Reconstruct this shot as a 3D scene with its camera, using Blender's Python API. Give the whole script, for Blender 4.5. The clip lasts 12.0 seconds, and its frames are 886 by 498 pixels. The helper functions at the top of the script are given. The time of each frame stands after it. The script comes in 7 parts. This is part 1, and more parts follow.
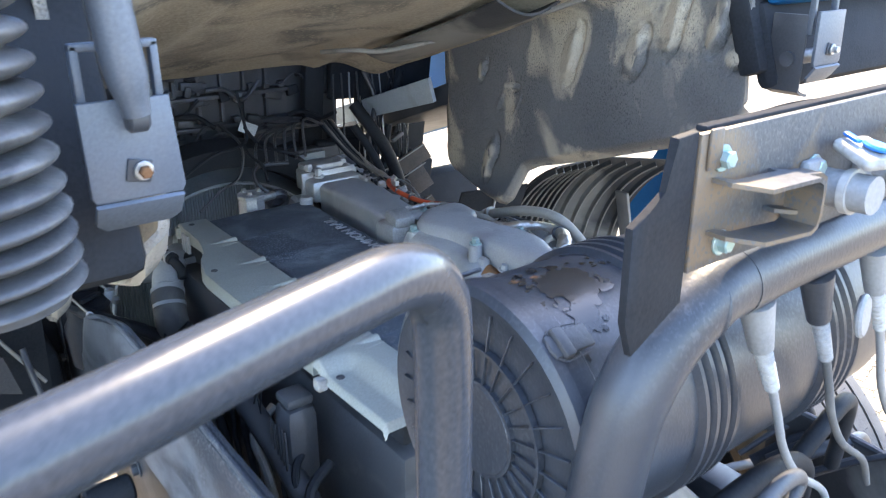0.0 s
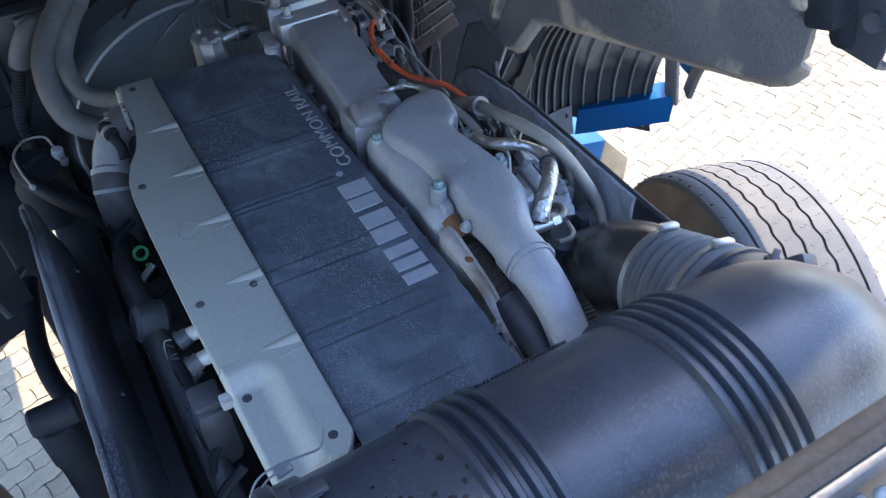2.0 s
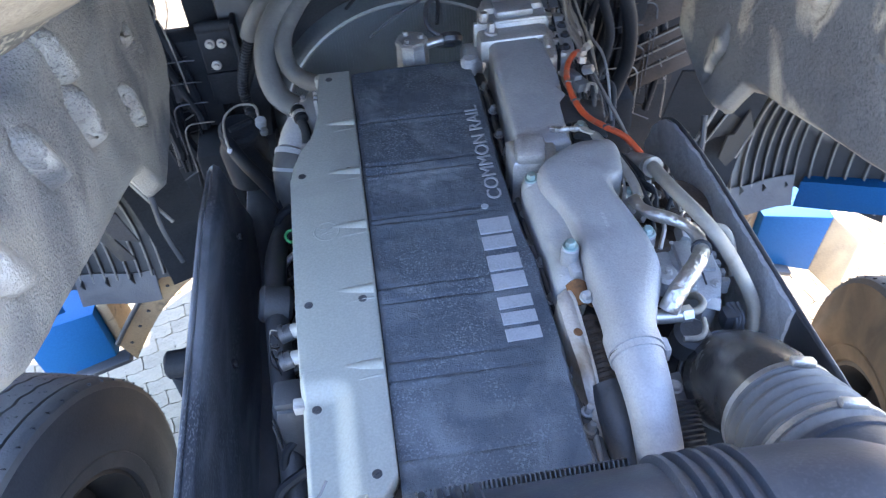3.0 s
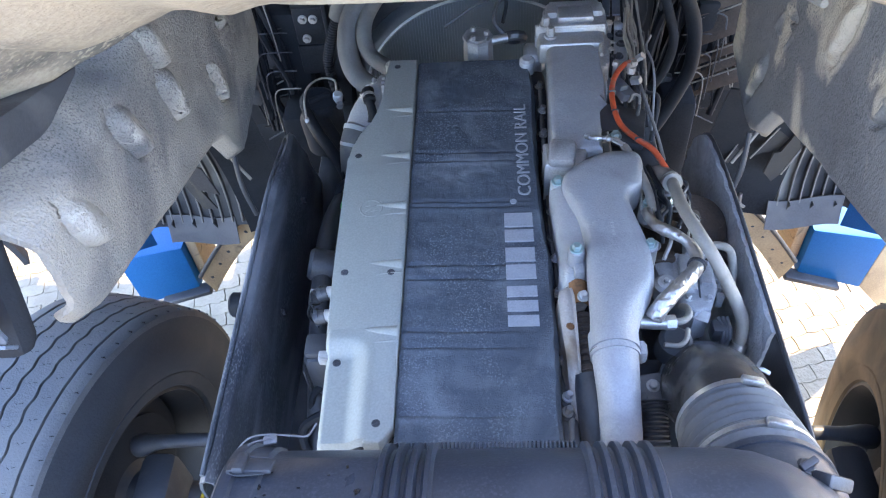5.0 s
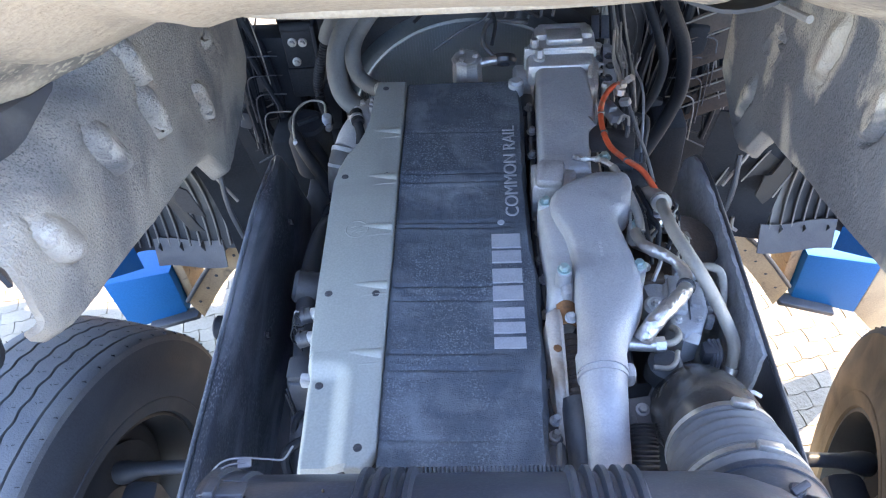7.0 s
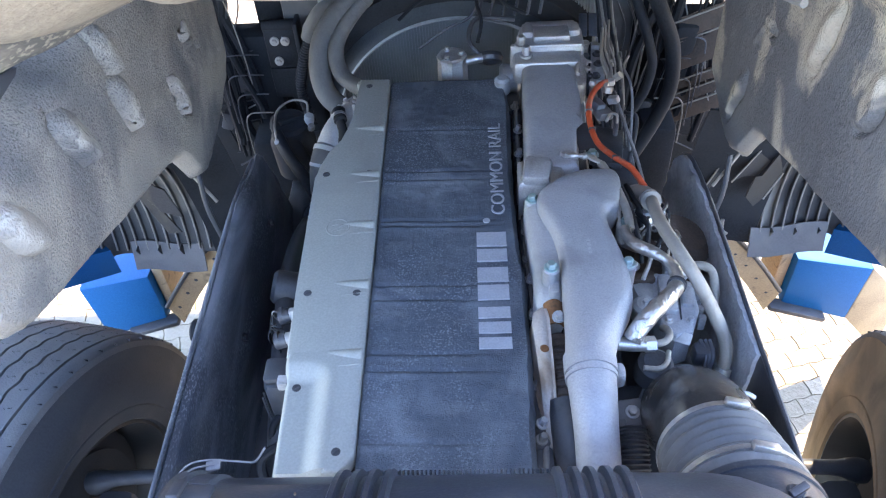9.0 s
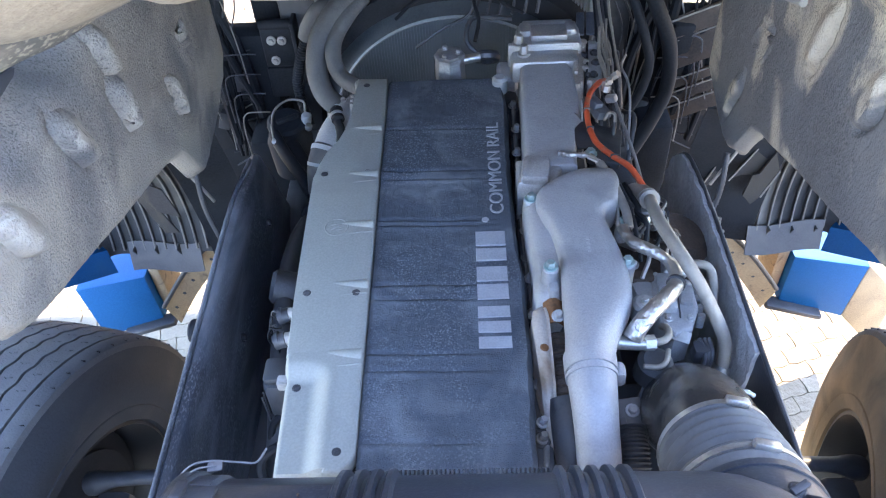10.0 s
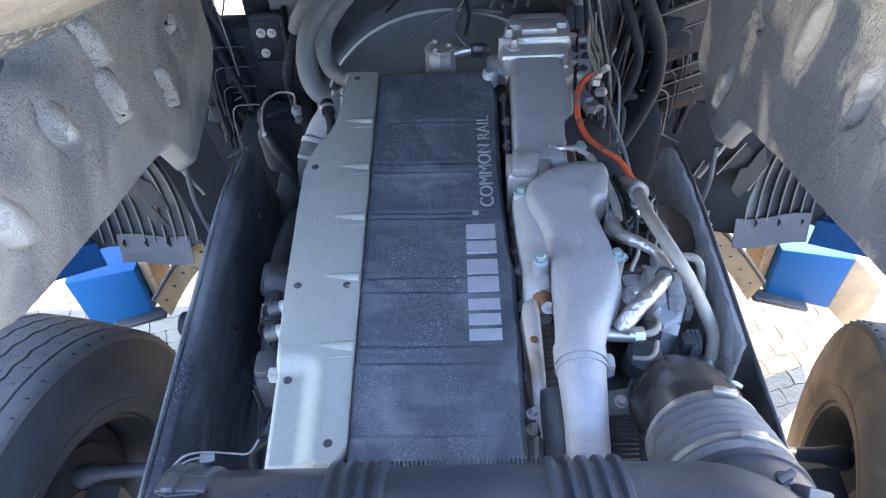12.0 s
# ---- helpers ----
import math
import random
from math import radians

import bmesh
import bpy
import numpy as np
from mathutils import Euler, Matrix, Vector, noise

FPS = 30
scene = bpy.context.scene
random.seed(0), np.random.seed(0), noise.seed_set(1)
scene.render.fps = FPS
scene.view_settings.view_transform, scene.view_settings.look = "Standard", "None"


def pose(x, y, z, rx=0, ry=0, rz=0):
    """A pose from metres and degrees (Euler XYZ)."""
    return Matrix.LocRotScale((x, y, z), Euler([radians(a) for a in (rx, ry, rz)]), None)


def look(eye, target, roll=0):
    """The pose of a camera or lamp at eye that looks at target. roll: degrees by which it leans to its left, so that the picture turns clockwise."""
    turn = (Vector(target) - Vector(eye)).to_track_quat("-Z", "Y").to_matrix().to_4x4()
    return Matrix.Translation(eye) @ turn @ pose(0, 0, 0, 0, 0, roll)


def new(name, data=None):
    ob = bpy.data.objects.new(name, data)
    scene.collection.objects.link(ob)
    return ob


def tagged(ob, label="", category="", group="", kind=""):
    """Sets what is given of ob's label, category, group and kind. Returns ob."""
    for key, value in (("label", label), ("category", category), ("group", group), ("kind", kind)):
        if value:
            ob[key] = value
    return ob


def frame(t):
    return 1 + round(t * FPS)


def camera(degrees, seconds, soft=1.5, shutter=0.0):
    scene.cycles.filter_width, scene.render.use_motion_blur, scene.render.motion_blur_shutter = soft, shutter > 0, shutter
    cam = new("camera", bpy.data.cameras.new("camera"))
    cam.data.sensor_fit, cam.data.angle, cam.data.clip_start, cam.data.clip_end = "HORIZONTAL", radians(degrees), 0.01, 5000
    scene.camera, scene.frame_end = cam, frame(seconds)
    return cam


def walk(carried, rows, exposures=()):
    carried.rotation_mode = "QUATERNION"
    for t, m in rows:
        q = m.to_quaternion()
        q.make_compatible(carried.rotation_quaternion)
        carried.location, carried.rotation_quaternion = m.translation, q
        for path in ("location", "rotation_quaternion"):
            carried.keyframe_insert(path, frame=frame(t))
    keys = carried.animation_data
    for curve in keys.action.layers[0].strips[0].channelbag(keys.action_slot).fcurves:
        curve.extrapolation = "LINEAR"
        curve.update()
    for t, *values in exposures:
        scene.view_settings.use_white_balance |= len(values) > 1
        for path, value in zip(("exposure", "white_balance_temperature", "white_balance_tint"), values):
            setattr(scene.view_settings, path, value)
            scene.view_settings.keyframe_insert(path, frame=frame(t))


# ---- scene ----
cam = camera(58.0, 12.0, soft=1.2, shutter=0.2)
PATH = [
    (0, (-0.812, -1.197, 2.006), (0.304, 0.292, 1.273), -0.2),
    (0.2, (-0.718, -1.12, 2.02), (0.383, 0.368, 1.263), -0.4),
    (0.5, (-0.508, -0.978, 2.029), (0.571, 0.47, 1.17), -0.6),
    (0.8, (-0.445, -0.966, 2.172), (0.606, 0.444, 1.22), -0.3),
    (1, (-0.45, -0.981, 2.251), (0.559, 0.389, 1.2), -1.0),
    (1.5, (-0.454, -0.954, 2.333), (0.411, 0.245, 0.986), -1.0),
    (2, (-0.339, -0.888, 2.34), (0.346, 0.293, 0.878), -0.2),
    (2.5, (-0.216, -0.859, 2.362), (0.19, 0.433, 0.89), -2.6),
    (3, (-0.121, -0.855, 2.363), (0.004, 0.502, 0.9), -4.4),
    (3.5, (-0.003, -0.873, 2.383), (-0.125, 0.5, 0.934), -5.3),
    (5.5, (0.024, -0.947, 2.542), (-0.108, 0.328, 1.006), -6.1),
    (6, (0.033, -0.94, 2.538), (-0.099, 0.339, 1.006), -6.0),
    (6.5, (0.03, -0.935, 2.537), (-0.103, 0.363, 1.021), -6.0),
    (7, (0.037, -0.936, 2.494), (-0.086, 0.409, 1.019), -5.5),
    (9, (0.043, -0.924, 2.439), (-0.051, 0.446, 0.985), -4.5),
    (9.5, (0.037, -0.924, 2.441), (-0.05, 0.447, 0.987), -4.4),
    (10, (0.035, -0.923, 2.44), (-0.046, 0.445, 0.983), -4.3),
    (10.5, (0.036, -0.921, 2.438), (-0.039, 0.444, 0.978), -4.1),
    (11, (0.033, -0.923, 2.439), (-0.036, 0.437, 0.974), -3.9),
    (11.5, (0.032, -0.928, 2.441), (-0.03, 0.43, 0.974), -3.7),
    (12, (0.033, -0.928, 2.444), (-0.022, 0.427, 0.975), -3.5),
]
EXPOSURES = [(0, 3.30, 6900, 14), (0.5, 3.30, 6700, 14), (0.7, 2.98, 6650, 14), (0.9, 2.52, 6600, 14), (1.0, 2.38, 6600, 14), (1.5, 2.34, 6450, 15), (2.0, 2.90, 6250, 16), (2.5, 3.52, 6500, 18), (3.5, 3.96, 6700, 18), (5.0, 3.82, 6800, 19), (12.0, 3.82, 6800, 19)]
walk(cam, [(t, look(eye, target, roll)) for t, eye, target, roll in PATH], EXPOSURES)

# ---- light and air ----
SUN_TO = Vector((0.56, 0.46, 0.92)).normalized()
world = bpy.data.worlds.new("sky")
scene.world = world
world.use_nodes = True
sky = world.node_tree.nodes.new("ShaderNodeTexSky")
sky.sky_type, sky.sun_disc = "NISHITA", False
sky.sun_elevation = math.asin(SUN_TO.z)
sky.sun_rotation = math.atan2(SUN_TO.x, SUN_TO.y)
sky.air_density, sky.dust_density, sky.ozone_density = 1.0, 0.5, 2.6
back = world.node_tree.nodes["Background"]
back.inputs["Strength"].default_value = 0.15
world.node_tree.links.new(sky.outputs["Color"], back.inputs["Color"])
sun_lamp = bpy.data.lights.new("sun", "SUN")
sun_lamp.energy, sun_lamp.angle, sun_lamp.color = 2.0, radians(0.53), (1.0, 0.83, 0.58)
sun_ob = new("sun", sun_lamp)
sun_ob.matrix_world = look(SUN_TO * 20, (0, 0, 0))


# ---- materials ----
def material(name, colour, second=None, rough=0.6, metal=0.0, scale=6.0, grain=180.0, bump=0.15, mix=(0.42, 0.62),
             dirt=None, dirt_scale=3.0, dirt_at=(0.55, 0.7), wear=None, rough_var=0.12, coat=0.0, per_piece=0.0, stretch=None, speckle=None, relief=0.0, relief_scale=30.0, gloss=0.5):
    """Two-scale colour, a stain layer, fine relief and uneven gloss; wear: a colour laid on by the mesh's own wear layer."""
    m = bpy.data.materials.new(name)
    m.use_nodes = True
    nt = m.node_tree
    n, link = nt.nodes, nt.links.new
    bsdf = n["Principled BSDF"]
    tc = n.new("ShaderNodeTexCoord")
    vec = tc.outputs["Object"]
    if stretch:
        mp = n.new("ShaderNodeMapping")
        mp.inputs["Scale"].default_value = stretch
        link(vec, mp.inputs["Vector"])
        vec = mp.outputs["Vector"]

    def noise_at(s, detail=5.0, dist=0.0):
        t = n.new("ShaderNodeTexNoise")
        t.inputs["Scale"].default_value, t.inputs["Detail"].default_value, t.inputs["Distortion"].default_value = s, detail, dist
        link(vec, t.inputs["Vector"])
        return t.outputs["Fac"]

    def ramp(fac, lo, hi):
        r = n.new("ShaderNodeMapRange")
        r.inputs["From Min"].default_value, r.inputs["From Max"].default_value = lo, hi
        link(fac, r.inputs["Value"])
        return r.outputs["Result"]

    def blend(fac, a, b):
        x = n.new("ShaderNodeMix")
        x.data_type = "RGBA"
        link(fac, x.inputs["Factor"])
        for sock, v in ((x.inputs["A"], a), (x.inputs["B"], b)):
            if isinstance(v, tuple):
                sock.default_value = (*v, 1)
            else:
                link(v, sock)
        return x.outputs["Result"]

    second = second or tuple(c * 0.75 for c in colour)
    big, fine = noise_at(scale, 6, 0.4), noise_at(grain, 3)
    col = blend(ramp(big, *mix), colour, second)
    col = blend(ramp(fine, 0.3, 0.95), col, tuple(min(1, c * 1.25 + 0.01) for c in colour))
    if dirt:
        col = blend(ramp(noise_at(dirt_scale, 9, 0.8), *dirt_at), col, dirt)
    if speckle:
        spot = n.new("ShaderNodeMath")
        spot.operation = "MULTIPLY"
        link(ramp(noise_at(speckle[1], 2), 0.52, 0.66), spot.inputs[0])
        link(ramp(noise_at(scale * 0.9 + 1.7, 5, 0.5), 0.38, 0.62), spot.inputs[1])
        col = blend(spot.outputs[0], col, speckle[0])
    if wear:
        at = n.new("ShaderNodeAttribute")
        at.attribute_name = "wear"
        mul = n.new("ShaderNodeMath")
        mul.operation = "MULTIPLY"
        link(at.outputs["Fac"], mul.inputs[0])
        link(ramp(noise_at(34, 6, 0.8), 0.37, 0.43), mul.inputs[1])
        col = blend(mul.outputs[0], col, wear)
    if per_piece:
        info = n.new("ShaderNodeObjectInfo")
        geo = n.new("ShaderNodeNewGeometry")
        add = n.new("ShaderNodeMath")
        add.operation = "ADD"
        link(info.outputs["Random"], add.inputs[0])
        link(geo.outputs["Random Per Island"], add.inputs[1])
        fr = n.new("ShaderNodeMath")
        fr.operation = "FRACT"
        link(add.outputs[0], fr.inputs[0])
        hsv = n.new("ShaderNodeHueSaturation")
        link(col, hsv.inputs["Color"])
        rr = n.new("ShaderNodeMapRange")
        rr.inputs["To Min"].default_value, rr.inputs["To Max"].default_value = 1 - per_piece, 1 + per_piece
        link(fr.outputs[0], rr.inputs["Value"])
        link(rr.outputs["Result"], hsv.inputs["Value"])
        col = hsv.outputs["Color"]
    link(col, bsdf.inputs["Base Color"])
    rg = n.new("ShaderNodeMapRange")
    rg.inputs["To Min"].default_value, rg.inputs["To Max"].default_value = max(0.02, rough - rough_var), min(1, rough + rough_var)
    link(big, rg.inputs["Value"])
    link(rg.outputs["Result"], bsdf.inputs["Roughness"])
    bsdf.inputs["Metallic"].default_value = metal
    bsdf.inputs["Coat Weight"].default_value = coat
    bsdf.inputs["Specular IOR Level"].default_value = gloss
    if bump:
        bp = n.new("ShaderNodeBump")
        bp.inputs["Strength"].default_value, bp.inputs["Distance"].default_value = bump, 0.004
        link(fine, bp.inputs["Height"])
        if relief:
            b2_ = n.new("ShaderNodeBump")
            b2_.inputs["Strength"].default_value, b2_.inputs["Distance"].default_value = relief, 0.02
            link(noise_at(relief_scale, 4, 0.3), b2_.inputs["Height"])
            link(b2_.outputs["Normal"], bp.inputs["Normal"])
        link(bp.outputs["Normal"], bsdf.inputs["Normal"])
    return m


M_COVER = material("grey_cover", (0.275, 0.287, 0.262), (0.255, 0.267, 0.246), 0.5, 0.0, 5, 260, 0.04, dirt=(0.225, 0.234, 0.222), dirt_scale=4, dirt_at=(0.58, 0.8))
M_FOAM = material("black_insulation", (0.048, 0.062, 0.080), (0.074, 0.092, 0.113), 0.8, 0.0, 7, 420, 0.6, dirt=(0.145, 0.168, 0.193), dirt_scale=9, dirt_at=(0.47, 0.74), speckle=((0.16, 0.185, 0.21), 260.0), relief=0.3, relief_scale=30)
M_LETTER = material("silver_print", (0.30, 0.32, 0.345), (0.25, 0.27, 0.29), 0.6, 0.0, 30, 300, 0.05)
M_CAST = material("cast_aluminium", (0.350, 0.361, 0.375), (0.318, 0.328, 0.341), 0.6, 0.3, 7, 300, 0.30, dirt=(0.262, 0.273, 0.287), dirt_scale=9, dirt_at=(0.50, 0.78), relief=0.08, relief_scale=60)
M_CAST_BRIGHT = material("bright_aluminium", (0.42, 0.43, 0.44), (0.34, 0.35, 0.36), 0.45, 0.6, 12, 260, 0.2, dirt=(0.24, 0.24, 0.24), dirt_scale=12, dirt_at=(0.55, 0.75))
M_STEEL = material("zinc_steel", (0.46, 0.47, 0.47), (0.34, 0.35, 0.36), 0.38, 0.85, 30, 300, 0.1)
M_BOLT = material("teal_marked_bolt", (0.25, 0.37, 0.37), (0.36, 0.42, 0.42), 0.4, 0.5, 90, 300, 0.1)
M_BLACK = material("black_paint", (0.032, 0.035, 0.042), (0.048, 0.052, 0.060), 0.42, 0.0, 5, 200, 0.12, dirt=(0.13, 0.135, 0.145), dirt_scale=4.5, dirt_at=(0.55, 0.74))
M_PLASTIC = material("black_plastic", (0.033, 0.036, 0.042), (0.048, 0.052, 0.060), 0.5, 0.0, 8, 240, 0.15, dirt=(0.11, 0.112, 0.115), dirt_scale=6, dirt_at=(0.54, 0.8))
M_DUCT = material("duct_plastic", (0.022, 0.027, 0.036), (0.033, 0.039, 0.049), 0.34, 0.0, 4, 260, 0.10, dirt=(0.062, 0.070, 0.084), dirt_scale=7, dirt_at=(0.50, 0.82), speckle=((0.055, 0.062, 0.073), 220.0), rough_var=0.18)
M_STAIN = material("wet_oil_stain", (0.012, 0.012, 0.014), (0.02, 0.02, 0.022), 0.22, 0.0, 20, 200, 0.05)
M_RUBBER = material("dusty_rubber", (0.055, 0.056, 0.058), (0.085, 0.085, 0.084), 0.72, 0.0, 10, 220, 0.2, dirt=(0.17, 0.165, 0.155), dirt_scale=9, dirt_at=(0.5, 0.75))
M_BELLOWS = material("dusty_bellows", (0.075, 0.076, 0.077), (0.115, 0.115, 0.112), 0.7, 0.0, 12, 220, 0.25, dirt=(0.20, 0.193, 0.178), dirt_scale=11, dirt_at=(0.45, 0.72))
M_HOSE = material("grey_coolant_hose", (0.080, 0.083, 0.086), (0.106, 0.108, 0.109), 0.72, 0.0, 14, 240, 0.25, dirt=(0.17, 0.167, 0.160), dirt_scale=10, dirt_at=(0.5, 0.75))
M_PIPE = material("dusty_steel_pipe", (0.24, 0.225, 0.20), (0.29, 0.27, 0.238), 0.6, 0.2, 12, 240, 0.2, dirt=(0.165, 0.155, 0.14), dirt_scale=9, dirt_at=(0.52, 0.72))
M_TREAD = material("tyre_tread", (0.070, 0.073, 0.078), (0.098, 0.099, 0.10), 0.8, 0.0, 9, 200, 0.3, dirt=(0.125, 0.122, 0.115), dirt_scale=7, dirt_at=(0.5, 0.8))
M_SIDEWALL = material("tyre_sidewall", (0.020, 0.025, 0.033), (0.031, 0.036, 0.044), 0.72, 0.0, 6, 180, 0.2, dirt=(0.060, 0.060, 0.060), dirt_scale=4, dirt_at=(0.54, 0.80))
# Tan dust plus warm bounce off the ground, painted on the right wheel.
M_SIDEWALL_WARM = material("dusty_warm_sidewall", (0.13, 0.095, 0.062), (0.20, 0.145, 0.092), 0.85, 0.0, 5, 180, 0.25, dirt=(0.30, 0.215, 0.13), dirt_scale=5, dirt_at=(0.42, 0.66))
M_RIM = material("wheel_rim", (0.014, 0.016, 0.020), (0.024, 0.026, 0.030), 0.55, 0.1, 10, 200, 0.15)
M_BLUE = material("blue_truck_paint", (0.001, 0.088, 0.25), (0.001, 0.079, 0.228), 0.5, 0.0, 4, 300, 0.03, dirt=(0.02, 0.11, 0.22), dirt_scale=5, dirt_at=(0.55, 0.9), coat=0.0, gloss=0.16, rough_var=0.08)
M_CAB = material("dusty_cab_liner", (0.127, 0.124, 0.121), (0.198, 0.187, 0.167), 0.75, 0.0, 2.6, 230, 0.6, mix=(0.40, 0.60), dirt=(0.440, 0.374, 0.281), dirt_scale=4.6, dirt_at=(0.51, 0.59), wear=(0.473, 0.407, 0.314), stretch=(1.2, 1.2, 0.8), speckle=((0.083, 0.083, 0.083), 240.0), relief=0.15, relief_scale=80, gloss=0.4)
# Light on the left wall put into colour: a paler, warmer dusty liner.
M_CAB_LIT = material("lit_dusty_cab_liner", (0.245, 0.232, 0.209), (0.405, 0.352, 0.282), 0.92, 0.0, 2.1, 260, 1.0, mix=(0.38, 0.60), dirt=(0.130, 0.132, 0.136), dirt_scale=3.6, dirt_at=(0.48, 0.68), wear=(0.43, 0.397, 0.34), speckle=((0.118, 0.116, 0.112), 280.0), relief=0.20, relief_scale=140, gloss=0.3)
M_CAB_ROOF = material("dusty_floor_pan", (0.362, 0.308, 0.236), (0.270, 0.230, 0.178), 0.9, 0.0, 4, 120, 0.6, mix=(0.38, 0.62), dirt=(0.144, 0.132, 0.115), dirt_scale=5, dirt_at=(0.50, 0.68), speckle=((0.414, 0.356, 0.270), 110.0), relief=0.3, relief_scale=18)
M_TAN = material("dust_caked_flap", (0.42, 0.31, 0.185), (0.30, 0.22, 0.14), 0.88, 0.0, 8, 200, 0.3, dirt=(0.11, 0.09, 0.07), dirt_scale=16, dirt_at=(0.62, 0.75))
M_QUILT = material("grey_heat_mat", (0.40, 0.42, 0.44), (0.30, 0.316, 0.333), 0.8, 0.0, 10, 160, 0.6, dirt=(0.27, 0.28, 0.29), dirt_scale=12, dirt_at=(0.5, 0.75), relief=0.3, relief_scale=26)
M_ORANGE = material("orange_cable", (0.52, 0.075, 0.022), (0.40, 0.055, 0.02), 0.55, 0.0, 30, 200, 0.05, dirt=(0.30, 0.12, 0.08), dirt_scale=40, dirt_at=(0.55, 0.7))
M_RUST = material("rusty_shield", (0.20, 0.088, 0.032), (0.12, 0.062, 0.03), 0.75, 0.2, 20, 200, 0.3)
M_BROWN = material("heat_stained_iron", (0.085, 0.062, 0.048), (0.055, 0.045, 0.04), 0.75, 0.2, 14, 200, 0.3)
M_SHIELD = material("pale_heat_shield", (0.42, 0.39, 0.355), (0.33, 0.30, 0.268), 0.5, 0.35, 14, 220, 0.25, dirt=(0.23, 0.165, 0.11), dirt_scale=9, dirt_at=(0.56, 0.72))
M_FOIL = material("crumpled_foil", (0.52, 0.51, 0.49), (0.40, 0.385, 0.36), 0.36, 0.85, 30, 60, 0.4, relief=0.5, relief_scale=45)
M_CHROME = material("polished_tube", (0.030, 0.037, 0.049), (0.024, 0.030, 0.040), 0.24, 0.0, 5, 300, 0.01, rough_var=0.04, gloss=0.45)
M_BLUEGREY = material("grey_painted_steel", (0.105, 0.124, 0.152), (0.085, 0.10, 0.123), 0.45, 0.2, 6, 260, 0.1, dirt=(0.11, 0.115, 0.122), dirt_scale=8, dirt_at=(0.55, 0.8))
M_PLATE = material("dusty_steel_plate", (0.058, 0.062, 0.069), (0.045, 0.048, 0.054), 0.5, 0.3, 6, 260, 0.15, dirt=(0.150, 0.116, 0.083), dirt_scale=5, dirt_at=(0.55, 0.62), speckle=((0.098, 0.101, 0.109), 200.0))
M_GREY = material("grey_plastic", (0.23, 0.238, 0.245), (0.185, 0.192, 0.20), 0.5, 0.0, 12, 240, 0.1)
M_WHITE = material("white_plastic", (0.36, 0.36, 0.35), (0.30, 0.30, 0.29), 0.5, 0.0, 20, 200, 0.05, dirt=(0.22, 0.213, 0.20), dirt_scale=30, dirt_at=(0.5, 0.7))
M_BLUECAP = material("blue_plastic", (0.015, 0.17, 0.62), (0.013, 0.15, 0.55), 0.35, 0.0, 20, 200, 0.03)
M_YELLOW = material("yellow_plastic", (0.65, 0.45, 0.03), None, 0.5, 0.0, 20, 200, 0.03)
M_GREEN = material("green_plastic", (0.03, 0.32, 0.10), None, 0.5, 0.0, 20, 200, 0.03)
M_PAPER = material("white_paper", (0.68, 0.68, 0.66), (0.60, 0.60, 0.58), 0.8, 0.0, 30, 200, 0.05)
M_PAVER = material("concrete_paver", (0.235, 0.200, 0.142), (0.272, 0.231, 0.166), 0.92, 0.0, 7, 90, 0.6, dirt=(0.18, 0.15, 0.104), dirt_scale=2.2, dirt_at=(0.48, 0.74), per_piece=0.07, relief=0.3, relief_scale=34)
M_SAND = material("sand_joint", (0.235, 0.20, 0.145), (0.205, 0.173, 0.125), 0.95, 0.0, 3, 60, 0.5)
M_PANEL = material("scuffed_black_panel", (0.032, 0.040, 0.053), (0.055, 0.066, 0.082), 0.36, 0.0, 5, 200, 0.2, mix=(0.46, 0.56), dirt=(0.185, 0.205, 0.235), dirt_scale=5.0, dirt_at=(0.46, 0.64), stretch=(2.0, 0.7, 2.0), rough_var=0.16, speckle=((0.19, 0.205, 0.225), 190.0))
# Black plastic darkened further to read as deep shade.
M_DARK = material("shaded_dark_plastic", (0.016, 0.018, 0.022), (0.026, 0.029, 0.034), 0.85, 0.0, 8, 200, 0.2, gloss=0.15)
M_HOSE_BLACK = material("black_rubber_hose", (0.014, 0.016, 0.020), (0.021, 0.024, 0.029), 0.6, 0.0, 10, 220, 0.1, gloss=0.12)
M_LIP = material("scuffed_grey_plastic", (0.115, 0.115, 0.12), (0.16, 0.158, 0.155), 0.6, 0.0, 10, 200, 0.2, dirt=(0.22, 0.21, 0.19), dirt_scale=9, dirt_at=(0.5, 0.75))
M_LINER = material("dusty_black_liner", (0.030, 0.031, 0.034), (0.06, 0.06, 0.06), 0.65, 0.0, 6, 200, 0.2, dirt=(0.24, 0.225, 0.20), dirt_scale=4, dirt_at=(0.50, 0.66))
M_STRAP = material("matt_black_tube", (0.028, 0.028, 0.030), (0.05, 0.045, 0.038), 0.7, 0.0, 8, 200, 0.2, dirt=(0.11, 0.09, 0.065), dirt_scale=6, dirt_at=(0.56, 0.75), gloss=0.3)
M_ELBOW = material("glossy_black_rubber", (0.030, 0.029, 0.029), (0.055, 0.052, 0.049), 0.24, 0.0, 9, 220, 0.12, dirt=(0.14, 0.128, 0.112), dirt_scale=8, dirt_at=(0.50, 0.74), rough_var=0.14)
M_SNORKEL = material("grey_snorkel_rubber", (0.044, 0.046, 0.050), (0.066, 0.068, 0.073), 0.34, 0.0, 12, 220, 0.2, dirt=(0.15, 0.15, 0.15), dirt_scale=11, dirt_at=(0.52, 0.76))
M_FLANGE = material("pale_floor_flange", (0.42, 0.47, 0.50), (0.36, 0.41, 0.44), 0.6, 0.0, 6, 200, 0.1, dirt=(0.30, 0.30, 0.28), dirt_scale=6, dirt_at=(0.55, 0.7))
